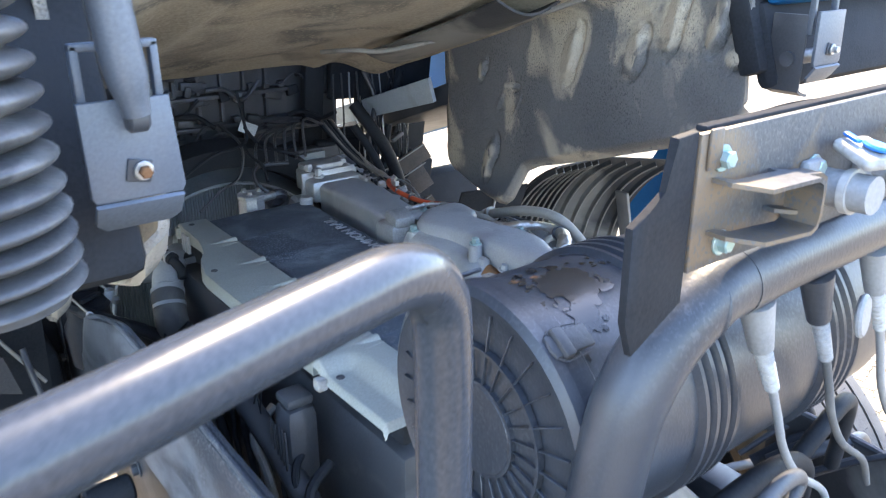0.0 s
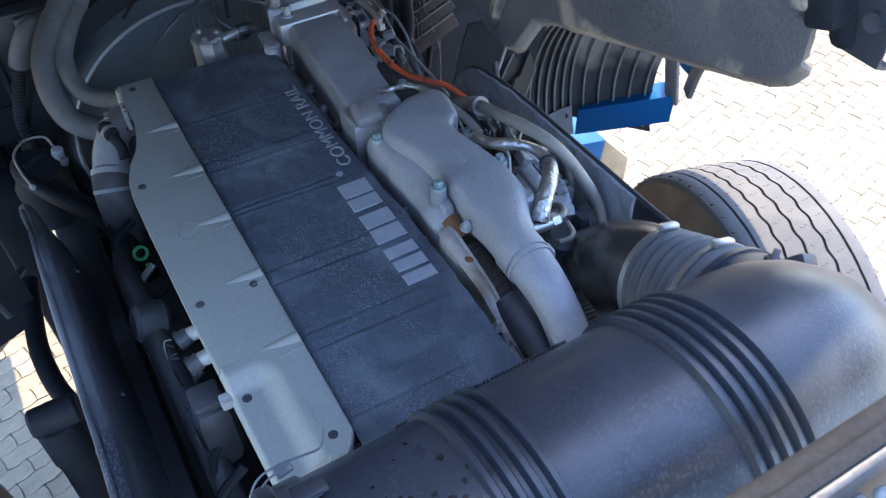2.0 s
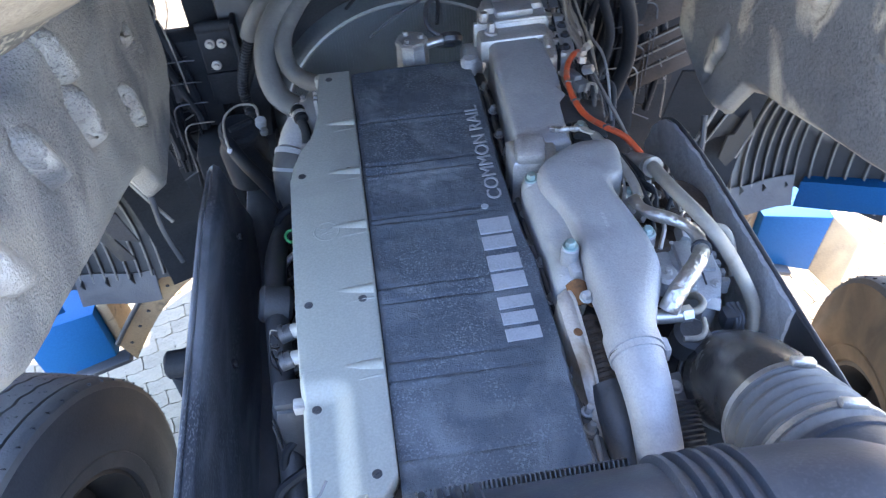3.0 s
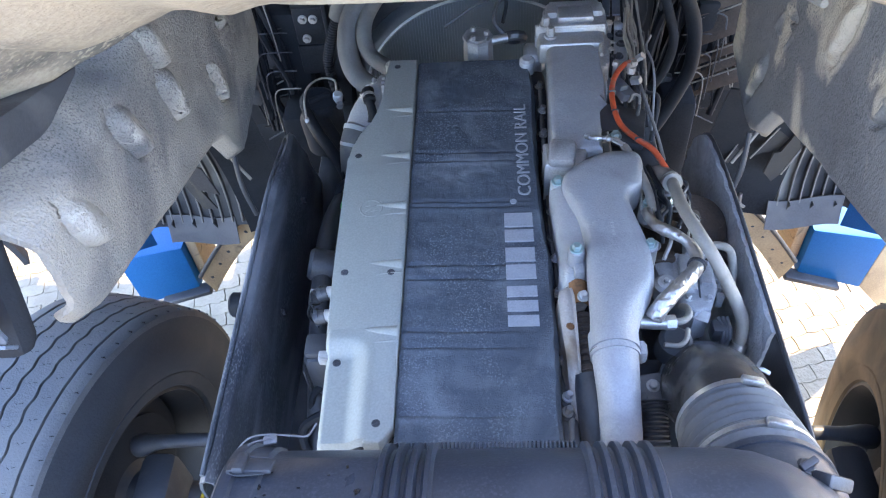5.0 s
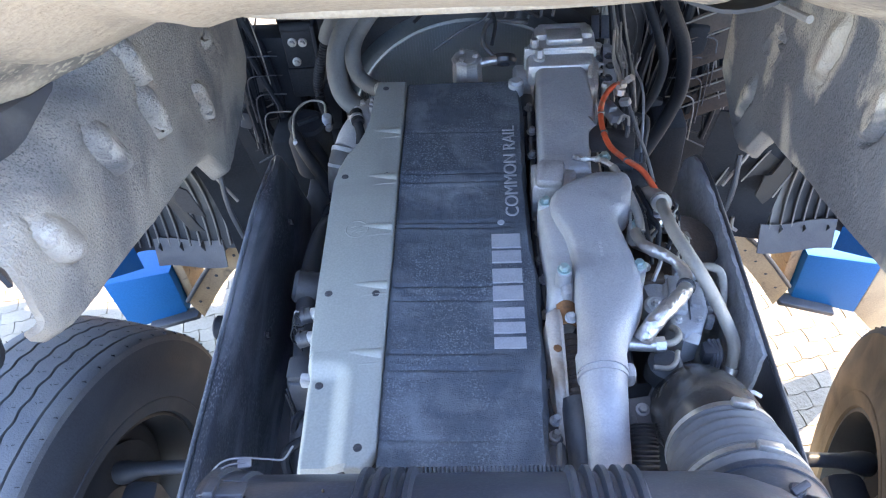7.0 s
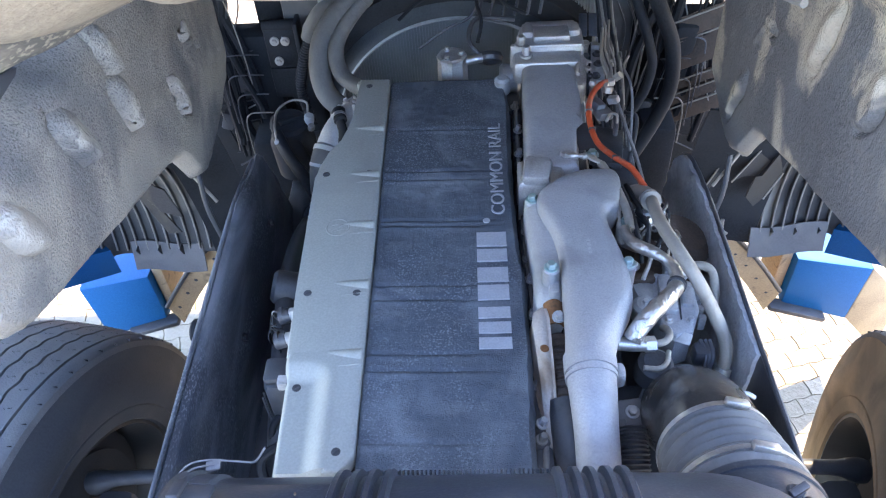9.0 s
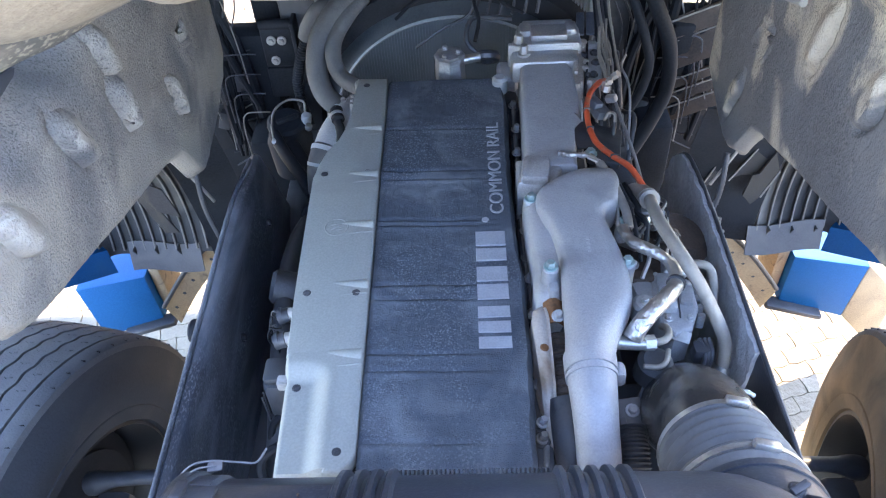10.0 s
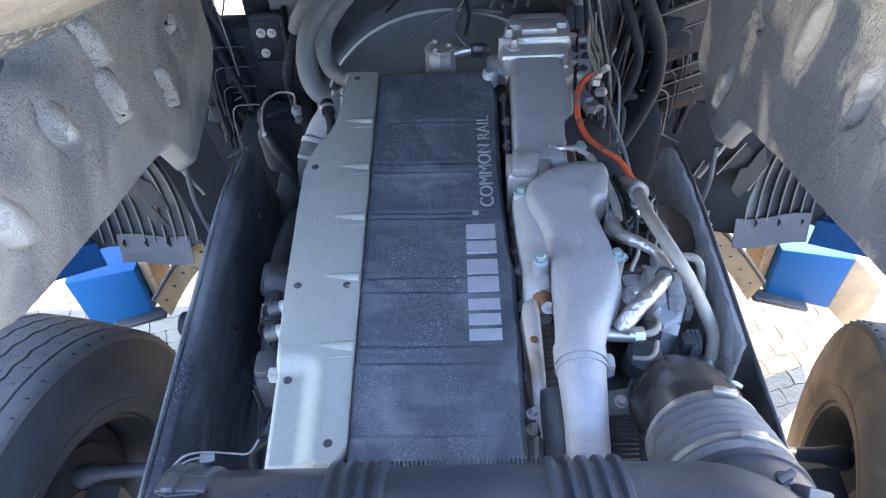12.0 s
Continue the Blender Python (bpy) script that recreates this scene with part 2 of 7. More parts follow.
M_CORE = material("radiator_core", (0.21, 0.24, 0.255), (0.26, 0.29, 0.305), 0.5, 0.2, 10, 200, 0.2)
M_SHROUD = material("grey_fan_shroud", (0.062, 0.073, 0.082), (0.046, 0.055, 0.062), 0.5, 0.0, 6, 200, 0.1, dirt=(0.10, 0.108, 0.114), dirt_scale=5, dirt_at=(0.52, 0.75))
M_RING = material("grey_shroud", (0.36, 0.39, 0.40), (0.28, 0.305, 0.315), 0.5, 0.2, 6, 200, 0.1)


# ---- mesh helpers ----
def mesh_of(bm, mat, name="part", smooth=40):
    me = bpy.data.meshes.new(name)
    bmesh.ops.recalc_face_normals(bm, faces=bm.faces)
    bm.to_mesh(me)
    bm.free()
    me.materials.append(mat)
    if smooth:
        me.polygons.foreach_set("use_smooth", [True] * len(me.polygons))
        me.set_sharp_from_angle(angle=radians(smooth))
    return me


def part(name, bm, mat, parent=None, label="", smooth=40):
    ob = new(name, mesh_of(bm, mat, name, smooth))
    if parent is not None:
        ob.parent = parent
    return tagged(ob, label)


def thing(name, label, category, at=(0, 0, 0), group="", kind=""):
    """An empty at the thing's base; its parts are built in world metres and keep their places."""
    return tagged(new(name), label, category, group, kind)


def single(name, bm, mat, label, category, group="", kind="", smooth=40):
    return tagged(part(name, bm, mat, None, "", smooth), label, category, group, kind)


def rbox(c, s, bev=0.004, rot=(0, 0, 0), seg=2, bm=None):
    bm = bm or bmesh.new()
    got = bmesh.ops.create_cube(bm, size=1)
    vs = got["verts"]
    bmesh.ops.scale(bm, vec=s, verts=vs)
    if bev:
        es = list({e for v in vs for e in v.link_edges})
        got = bmesh.ops.bevel(bm, geom=es, offset=min(bev, 0.49 * min(s)), segments=seg, affect="EDGES", profile=0.5)
        vs = list({v for f in got["faces"] for v in f.verts} | {v for v in vs if v.is_valid})
    m = pose(*c, *rot)
    bmesh.ops.transform(bm, matrix=m, verts=vs)
    return bm


def smooth_path(pts, n=8):
    """Catmull-Rom through the points."""
    p = [Vector(q) for q in pts]
    if len(p) < 3:
        return p
    p = [p[0] * 2 - p[1]] + p + [p[-1] * 2 - p[-2]]
    out = []
    for i in range(1, len(p) - 2):
        a, b, c, d = p[i - 1:i + 3]
        for k in range(n):
            t = k / n
            out.append(0.5 * ((2 * b) + (c - a) * t + (2 * a - 5 * b + 4 * c - d) * t * t + (3 * b - a - 3 * c + d) * t ** 3))
    out.append(p[-2])
    return out


def tube(pts, r, seg=12, n=8, bm=None, radii=None, smooth=True):
    """A round tube along a path, capped; radii: a function of the way along (0 to 1)."""
    bm = bm or bmesh.new()
    path = smooth_path(pts, n) if smooth else [Vector(q) for q in pts]
    up = Vector((0.13, 0.21, 0.97))
    rings, total = [], len(path) - 1
    prev = None
    for i, q in enumerate(path):
        d = (path[min(i + 1, total)] - path[max(i - 1, 0)]).normalized()
        if prev is None:
            side = d.cross(up).normalized()
        else:
            side = (prev - d * prev.dot(d)).normalized()
        prev = side
        other = d.cross(side)
        rr = radii(i / total) if radii else r
        rings.append([bm.verts.new(q + (side * math.cos(a) + other * math.sin(a)) * rr) for a in (2 * math.pi * k / seg for k in range(seg))])
    for a, b in zip(rings, rings[1:]):
        for k in range(seg):
            bm.faces.new((a[k], a[(k + 1) % seg], b[(k + 1) % seg], b[k]))
    bm.faces.new(rings[0][::-1])
    bm.faces.new(rings[-1])
    return bm


def lathe(profile, m, seg=48, bm=None, close=False):
    """Turns (radius, height) pairs round the local z axis and places the result by m."""
    bm = bm or bmesh.new()
    rings = []
    for r, h in profile:
        if r < 1e-6:
            rings.append([bm.verts.new(m @ Vector((0, 0, h)))])
        else:
            rings.append([bm.verts.new(m @ Vector((r * math.cos(a), r * math.sin(a), h))) for a in (2 * math.pi * k / seg for k in range(seg))])
    pairs = list(zip(rings, rings[1:])) + ([(rings[-1], rings[0])] if close else [])
    for a, b in pairs:
        for k in range(seg):
            k2 = (k + 1) % seg
            if len(a) == 1 and len(b) == 1:
                continue
            if len(a) == 1:
                bm.faces.new((a[0], b[k2], b[k]))
            elif len(b) == 1:
                bm.faces.new((a[k], a[k2], b[0]))
            else:
                bm.faces.new((a[k], a[k2], b[k2], b[k]))
    return bm


def disc(c, axis, r, h, bev=0.003, seg=24, bm=None):
    """A short rounded cylinder from c along axis."""
    m = Matrix.Translation(c) @ Vector(axis).to_track_quat("Z", "Y").to_matrix().to_4x4()
    b = min(bev, r * 0.45, h * 0.45)
    return lathe([(0, 0), (r - b, 0), (r, b), (r, h - b), (r - b, h), (0, h)], m, seg, bm)


def hexbolt(c, axis, r=0.007, h=0.006, bm=None, washer=True):
    bm = bm or bmesh.new()
    ax = Vector(axis).normalized()
    if washer:
        disc(Vector(c), ax, r * 1.5, h * 0.3, 0.0006, 16, bm)
    m = Matrix.Translation(Vector(c) + ax * h * 0.3) @ ax.to_track_quat("Z", "Y").to_matrix().to_4x4()
    return lathe([(0, 0), (r, 0), (r, h * 0.85), (r * 0.8, h), (0, h)], m, 6, bm)


def prism(outline, z0, z1, bev=0.006, seg=3, m=None):
    """A plate with the outline (x, y), from z0 to z1, its upper rim rounded."""
    bm = bmesh.new()
    n = len(outline)
    low = [bm.verts.new((x, y, z0)) for x, y in outline]
    top = [bm.verts.new((x, y, z1)) for x, y in outline]
    bm.faces.new(low[::-1])
    f = bm.faces.new(top)
    for k in range(n):
        bm.faces.new((low[k], low[(k + 1) % n], top[(k + 1) % n], top[k]))
    if bev:
        bmesh.ops.bevel(bm, geom=list(f.edges), offset=bev, segments=seg, affect="EDGES", profile=0.5)
    if m is not None:
        bmesh.ops.transform(bm, matrix=m, verts=bm.verts)
    return bm


def sheet(fn, nu, nv, thick=0.0, wear=None):
    """A surface fn(u, v), u and v from 0 to 1, with thickness."""
    bm = bmesh.new()
    layer = bm.verts.layers.float.new("wear") if wear else None
    g = []
    for i in range(nu + 1):
        row = []
        for j in range(nv + 1):
            v = bm.verts.new(fn(i / nu, j / nv))
            if wear:
                v[layer] = wear(v.co)
            row.append(v)
        g.append(row)
    for i in range(nu):
        for j in range(nv):
            bm.faces.new((g[i][j], g[i + 1][j], g[i + 1][j + 1], g[i][j + 1]))
    if thick:
        bm.normal_update()
        bmesh.ops.solidify(bm, geom=list(bm.faces), thickness=thick)
    return bm


def loft(stations, seg=36, n=5, bm=None):
    """A closed duct along y; stations (y, x_left, x_right, z_mid, half_height, squareness)."""
    bm = bm or bmesh.new()
    rows = []
    for i in range(len(stations) - 1):
        p = [stations[max(0, min(len(stations) - 1, i + d))] for d in (-1, 0, 1, 2)]
        for k in range(n):
            t = k / n
            rows.append([0.5 * (2 * b + (c - a) * t + (2 * a - 5 * b + 4 * c - d) * t * t + (3 * b - a - 3 * c + d) * t ** 3) for a, b, c, d in zip(*p)])
    rows.append(stations[-1])
    rings = []
    for y, xl, xr, zc, hz, sq in rows:
        ring = []
        for k in range(seg):
            a = 2 * math.pi * k / seg
            c, s = math.cos(a), math.sin(a)
            ring.append(bm.verts.new(((xl + xr) / 2 + (xr - xl) / 2 * math.copysign(abs(c) ** (2 / sq), c), y, zc + hz * math.copysign(abs(s) ** (2 / sq), s))))
        rings.append(ring)
    for a, b in zip(rings, rings[1:]):
        for k in range(seg):
            bm.faces.new((a[k], a[(k + 1) % seg], b[(k + 1) % seg], b[k]))
    bm.faces.new(rings[0][::-1])
    bm.faces.new(rings[-1])
    return bm


def merge(*bms):
    out = bmesh.new()
    for b in bms:
        me = bpy.data.meshes.new("joined")
        b.to_mesh(me)
        b.free()
        out.from_mesh(me)
        bpy.data.meshes.remove(me)
    return out


def letters(text, size, depth, m):
    cu = bpy.data.curves.new("letters", "FONT")
    cu.body, cu.size, cu.extrude, cu.align_x = text, size, depth, "LEFT"
    ob = bpy.data.objects.new("letters", cu)
    scene.collection.objects.link(ob)
    bpy.context.view_layer.update()
    me = bpy.data.meshes.new_from_object(ob.evaluated_get(bpy.context.evaluated_depsgraph_get()))
    bpy.data.objects.remove(ob)
    bm = bmesh.new()
    bm.from_mesh(me)
    bpy.data.meshes.remove(me)
    bmesh.ops.transform(bm, matrix=m, verts=bm.verts)
    return bm


def gauss(a, b, s):
    return math.exp(-((a - b) / s) ** 2)


def step(x, a, b):
    t = max(0.0, min(1.0, (x - a) / (b - a)))
    return t * t * (3 - 2 * t)


# ---- ground ----
bm = bmesh.new()
bmesh.ops.create_grid(bm, x_segments=40, y_segments=40, size=300)
bmesh.ops.translate(bm, vec=(0, 0, -0.012), verts=bm.verts)
ground = single("ground", bm, M_SAND, "sandy joints of a sunlit yard of concrete pavers", "ground", kind="structure")

# ---- engine ----
engine = thing("engine", "six-cylinder diesel truck engine with grey valve cover and black insulation", "engine")

for nm, c, s, bv in (("cylinder_head", (-0.075, 0.15, 1.14), (0.37, 1.02, 0.26), 0.02), ("engine_block", (-0.07, 0.15, 0.88), (0.36, 1.00, 0.27), 0.03), ("oil_sump", (-0.05, 0.15, 0.66), (0.30, 0.95, 0.20), 0.05),
                     ("timing_case", (-0.06, 0.64, 1.12), (0.42, 0.10, 0.34), 0.02), ("exhaust_side", (0.22, 0.25, 1.10), (0.16, 0.8, 0.26), 0.03)):
    part(nm, rbox(c, s, bv), M_PLASTIC, engine, "dark block in the shade of the engine bay")
# left flank: fuel and sensor fittings under the cover's edge
for y, z, r in ((-0.022, 1.322, 0.0145), (-0.074, 1.318, 0.0145)):
    part("plug", tube([(-0.285, y, z), (-0.305, y, z - 0.002)], r * 0.85, 20, smooth=False), M_WHITE, engine, "pale plug collar")
    pl = part("plug", tube([(-0.304, y, z - 0.002), (-0.324, y - 0.003, z - 0.006)], r, 20, smooth=False), M_BLACK, engine, "black round electrical plug")
    part("plug_ring", tube([(-0.316, y, z - 0.004), (-0.322, y - 0.001, z - 0.005)], r * 1.12, 20, smooth=False), M_BLACK, pl)
rng = random.Random(3)
for k in range(4):
    y = rng.uniform(-0.05, 0.0)
    part("thin_wire", tube([(-0.33, y, 1.31), (-0.342, y + rng.uniform(-0.01, 0.015), rng.uniform(1.295, 1.315)), (-0.346, y + rng.uniform(-0.01, 0.03), rng.uniform(1.25, 1.28)), (-0.34, y + rng.uniform(0, 0.08), 1.18)], 0.0014, 6), M_LIP if k == 2 else M_HOSE_BLACK, engine)
filt = part("fuel_filter", merge(rbox((-0.318, -0.12, 1.195), (0.066, 0.07, 0.17), 0.028), rbox((-0.318, -0.12, 1.284), (0.05, 0.05, 0.02), 0.008)), M_PLASTIC, engine, "ribbed dark grey filter bowl")
for k in range(6):
    part("filter_rib", rbox((-0.352, -0.145 + 0.011 * k, 1.185), (0.004, 0.004, 0.11), 0.001), M_PLASTIC, filt)
part("fitting", disc((-0.32, 0.12, 1.22), (-1, 0, 0.3), 0.035, 0.06, 0.008), M_PLASTIC, engine)
part("green_tie", lathe([(0.010, -0.003), (0.015, -0.003), (0.015, 0.003), (0.010, 0.003)], pose(-0.318, 0.305, 1.215, 60, 20, 0), 20, None, True), M_GREEN, engine, "bright green pull ring")
part("green_tie", rbox((-0.314, 0.285, 1.195), (0.008, 0.005, 0.03), 0.002, (30, 0, 0)), M_GREEN, engine)
part("wiring_trunk", tube([(-0.34, 0.46, 1.12), (-0.355, 0.30, 1.18), (-0.35, 0.15, 1.22), (-0.345, 0.0, 1.20), (-0.34, -0.2, 1.12), (-0.34, -0.4, 1.0)], 0.022, 12), M_PLASTIC, engine)

# grey valve cover with its lifted corner and tapering ribs
outline = [(-0.1585, 0.655), (-0.229, 0.657), (-0.231, 0.60), (-0.228, 0.517), (-0.236, 0.47), (-0.252, 0.432), (-0.274, 0.392), (-0.289, 0.352),
           (-0.2945, 0.31), (-0.294, 0.20), (-0.292, 0.0), (-0.289, -0.138), (-0.206, -0.138), (-0.206, -0.352), (-0.180, -0.352), (-0.170, -0.342), (-0.1575, -0.322)]
valve_cover = part("valve_cover", prism(outline[::-1], 1.322, 1.353, 0.005), M_COVER, engine, "smooth grey painted valve cover")
# Near-black blocks stand for the shade under the cover's edge.
part("cam_carrier", rbox((-0.195, 0.0, 1.262), (0.09, 0.66, 0.118), 0.006), M_DARK, engine, "dark block for the shade under the cover")
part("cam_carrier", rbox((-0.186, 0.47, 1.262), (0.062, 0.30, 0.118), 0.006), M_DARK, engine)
def cover_corner(u, v):
    """The recessed rear corner, its floor lower than the cover, rounded where its two walls meet."""
    x, y = -0.290 + 0.0915 * u, -0.352 + 0.221 * v
    ex, ey = max(0.0, x + 0.246), max(0.0, y + 0.186)
    h = 0.0172 * step(math.hypot(ex, ey), 0.0, 0.040)
    edge = 0.012 * (1 - step(u * 0.0915, 0.0, 0.007)) + 0.014 * (1 - step(v * 0.221, 0.0, 0.008))
    return (x + 0.0035 * (1 - v) * (1 - u) + 0.001 * (1 - v), y, 1.3364 + h - edge)
part("corner_recess", sheet(cover_corner, 34, 60), M_COVER, valve_cover)
RIB_Y = (0.469, 0.318, 0.171, 0.018, -0.136)
for y in RIB_Y:
    def rib(u, v, y=y):
        w = 0.010 * (1 - v) ** 0.7 + 0.0015
        return (-0.1605 - 0.062 * v, y + 0.004 * v + (u - 0.5) * 2 * w, 1.3532 + 0.0065 * (1 - v) * (1 - (2 * u - 1) ** 2))
    part("rib", sheet(rib, 8, 10), M_COVER, valve_cover)
    def ridge(u, v, y=y):
        return (-0.1605 - 0.056 * v, y - 0.021 - 0.006 * v * v + (u - 0.5) * 0.005 * (1 - 0.7 * v), 1.3532 + 0.0016 * (1 - v) * (1 - (2 * u - 1) ** 2))
    part("ridge", sheet(ridge, 4, 10), M_COVER, valve_cover)
for x, y, z in ((-0.272, 0.321, 1.353), (-0.183, 0.323, 1.353), (-0.27, 0.0, 1.353), (-0.181, -0.002, 1.353), (-0.267, -0.191, 1.3370), (-0.186, -0.318, 1.353), (-0.205, 0.628, 1.353)):
    b = disc((x, y, z - 0.002), (0, 0, 1), 0.0074, 0.003, 0.0008, 20)
    rbox((x, y, z + 0.0012), (0.010, 0.0022, 0.0014), 0.0003, (0, 0, 30), 1, b)
    part("bolt", b, M_BLACK, valve_cover, "black slotted cover bolt")
emblem = merge(lathe([(0.0205, 0), (0.0222, 0.0007), (0.0240, 0)], pose(-0.232, 0.165, 1.353), 32), rbox((-0.232, 0.165, 1.353), (0.026, 0.003, 0.0014), 0.001, (0, 0, 38)), rbox((-0.238, 0.172, 1.353), (0.012, 0.002, 0.0014), 0.0005, (0, 0, 15)), rbox((-0.226, 0.158, 1.353), (0.012, 0.002, 0.0014), 0.0005, (0, 0, 15)))
part("embossed_ring", emblem, M_COVER, valve_cover)
for k, y in enumerate((0.60, 0.585, 0.570)):
    part("cable_guide", rbox((-0.238, y, 1.325), (0.008, 0.009, 0.045), 0.002), M_GREY, valve_cover)
part("front_flange", rbox((-0.20, 0.655, 1.33), (0.075, 0.02, 0.03), 0.006), M_COVER, valve_cover)
part("lug", rbox((-0.294, -0.172, 1.325), (0.018, 0.02, 0.02), 0.003), M_WHITE, valve_cover, "small pale cable clip")
part("drain_lug", rbox((-0.212, -0.372, 1.325), (0.012, 0.012, 0.02), 0.002), M_COVER, valve_cover)

# black insulation pad with creases, soft edges and a ragged right rim
CREASES = [0.469, 0.331, 0.305, 0.185, 0.171, 0.02, -0.014, -0.132, -0.166, -0.30]
def pad(u, v):
    y = -0.395 + 1.055 * v
    left = -0.1562 + 0.0006 * noise.noise((5, y * 14, 1))
    right = float(np.interp(y, (-0.34, -0.25, -0.1, 0.04, 0.10, 0.19, 0.36, 0.54, 0.65), (0.121, 0.123, 0.127, 0.126, 0.119, 0.116, 0.115, 0.119, 0.114)))
    right += 0.0035 * noise.noise((0, y * 12, 3)) + 0.0022 * noise.noise((4, y * 40, 3))
    x = left + (right - left) * u
    e = min(u, 1 - u) * (right - left)
    h = 1.347 - 0.006 * (1 - step(e, 0, 0.006)) - 0.035 * (1 - step((1 - u) * (right - left), 0.0, 0.010))
    h -= 0.03 * (1 - step((1 - v) * 1.05, 0, 0.012)) + 0.05 * (1 - step(v * 1.05, 0.0, 0.05))
    h += 0.003 * noise.noise((x * 9, y * 9, 1.0)) + 0.0012 * noise.noise((x * 40, y * 40, 2.0))
    fade = step(0.128 - x, 0.0, 0.16)
    for c in CREASES:
        h -= 0.0042 * fade * gauss(y + 0.025 * (x + 0.15), c, 0.0035) - 0.0022 * fade * gauss(y + 0.025 * (x + 0.15), c - 0.008, 0.006)
    return (x, y, h)
insulation = part("insulation_cover", sheet(pad, 48, 300, 0.012), M_FOAM, engine, "dusty black foam insulation cover with creases", smooth=60)
# plain bars stand for the maker's name
for y0, wd in ((-0.129, 0.024), (-0.096, 0.024), (-0.063, 0.024), (-0.022, 0.034), (0.020, 0.034), (0.070, 0.030), (0.108, 0.036)):
    part("name_bar", prism([(0.036, y0), (0.092, y0), (0.092, y0 + wd), (0.036, y0 + wd)], 1.3425, 1.3495, 0.0006, 1), M_LETTER, insulation, "plain silver printed bar")
word = letters("COMMON RAIL", 1.0, 0.02, Matrix.Identity(4))
wide = max(v.co.x for v in word.verts) - min(v.co.x for v in word.verts)
tall = max(v.co.y for v in word.verts) - min(v.co.y for v in word.verts)
bmesh.ops.transform(word, matrix=pose(0.0925, 0.191, 1.3485, 0, 0, 90) @ Matrix.Diagonal((0.283 / wide, 0.027 / tall, 0.05, 1)), verts=word.verts)
part("lettering", word, M_LETTER, insulation, "silver printed lettering", smooth=0)
part("small_mark", disc((0.056, 0.176, 1.3475), (0, 0, 1), 0.007, 0.0016, 0.0005, 16), M_LETTER, insulation)

# bolts and studs between pad and intake
for k, y in enumerate((0.60, 0.505, 0.43, 0.364, 0.27, 0.185, 0.118, 0.06, -0.02, -0.093, -0.17, -0.247, -0.272)):
    part("stud", hexbolt((0.131 + 0.002 * (k % 2), y, 1.296 + 0.006 * (k % 2)), (0.25, 0, 1), 0.0068, 0.013), M_CAST if k % 3 else M_LIP, engine)
    part("stud_boss", disc((0.131 + 0.002 * (k % 2), y, 1.27), (0.1, 0, 1), 0.013, 0.026, 0.004, 18), M_PLASTIC, engine)
part("cover_rim", tube([(0.134, 0.60, 1.293), (0.131, 0.3, 1.293), (0.133, 0.1, 1.293), (0.139, -0.05, 1.293), (0.139, -0.25, 1.29), (0.134, -0.34, 1.285)], 0.005, 10), M_LIP, engine, "grey casting rim beside the pad")
part("side_gasket", rbox((0.136, 0.12, 1.272), (0.03, 0.98, 0.03), 0.008), M_PLASTIC, engine)
# toothed edge under the rear rim
teeth = bmesh.new()
for k in range(44):
    rbox((-0.135 + 0.0060 * k, -0.416, 1.455), (0.0024, 0.020, 0.034), 0.0005, (30, 0, 0), 1, teeth)

# intake manifold, front part
intake = part("intake_box", prism([(0.137, 0.277), (0.244, 0.283), (0.249, 0.40), (0.253, 0.424), (0.266, 0.448), (0.268, 0.50), (0.269, 0.62), (0.260, 0.645), (0.162, 0.648), (0.150, 0.632)], 1.22, 1.388, 0.014, 5), M_CAST, engine, "matte cast aluminium intake box")
part("flange", prism([(0.122, 0.24), (0.20, 0.232), (0.215, 0.29), (0.15, 0.315), (0.122, 0.31)], 1.25, 1.385, 0.012), M_CAST_BRIGHT, intake)
part("flange", rbox((0.158, 0.262, 1.395), (0.055, 0.06, 0.03), 0.01, (8, 0, -8)), M_CAST_BRIGHT, intake)
head = merge(rbox((0.208, 0.66, 1.365), (0.155, 0.055, 0.06), 0.012), rbox((0.222, 0.725, 1.375), (0.15, 0.09, 0.06), 0.010),
             rbox((0.222, 0.725, 1.41), (0.085, 0.05, 0.02), 0.006), rbox((0.168, 0.745, 1.405), (0.03, 0.045, 0.03), 0.01), rbox((0.275, 0.745, 1.405), (0.03, 0.045, 0.03), 0.01),
             rbox((0.222, 0.77, 1.40), (0.12, 0.02, 0.03), 0.006))
part("intake_neck", head, M_CAST_BRIGHT, intake, "rough bright cast neck with lugs")
part("neck_rib", rbox((0.208, 0.69, 1.378), (0.165, 0.012, 0.06), 0.004), M_CAST_BRIGHT, intake)
for c in ((0.150, 0.69, 1.405), (0.16, 0.655, 1.40)):
    part("bolt", hexbolt(c, (0, 0, 1), 0.010, 0.02), M_CAST_BRIGHT, intake)
part("side_port", disc((0.10, 0.70, 1.31), (1, 0, 0), 0.036, 0.05, 0.008), M_CAST_BRIGHT, intake)
part("side_port", disc((0.104, 0.625, 1.32), (0, 0, 1), 0.018, 0.045, 0.006), M_CAST, intake)

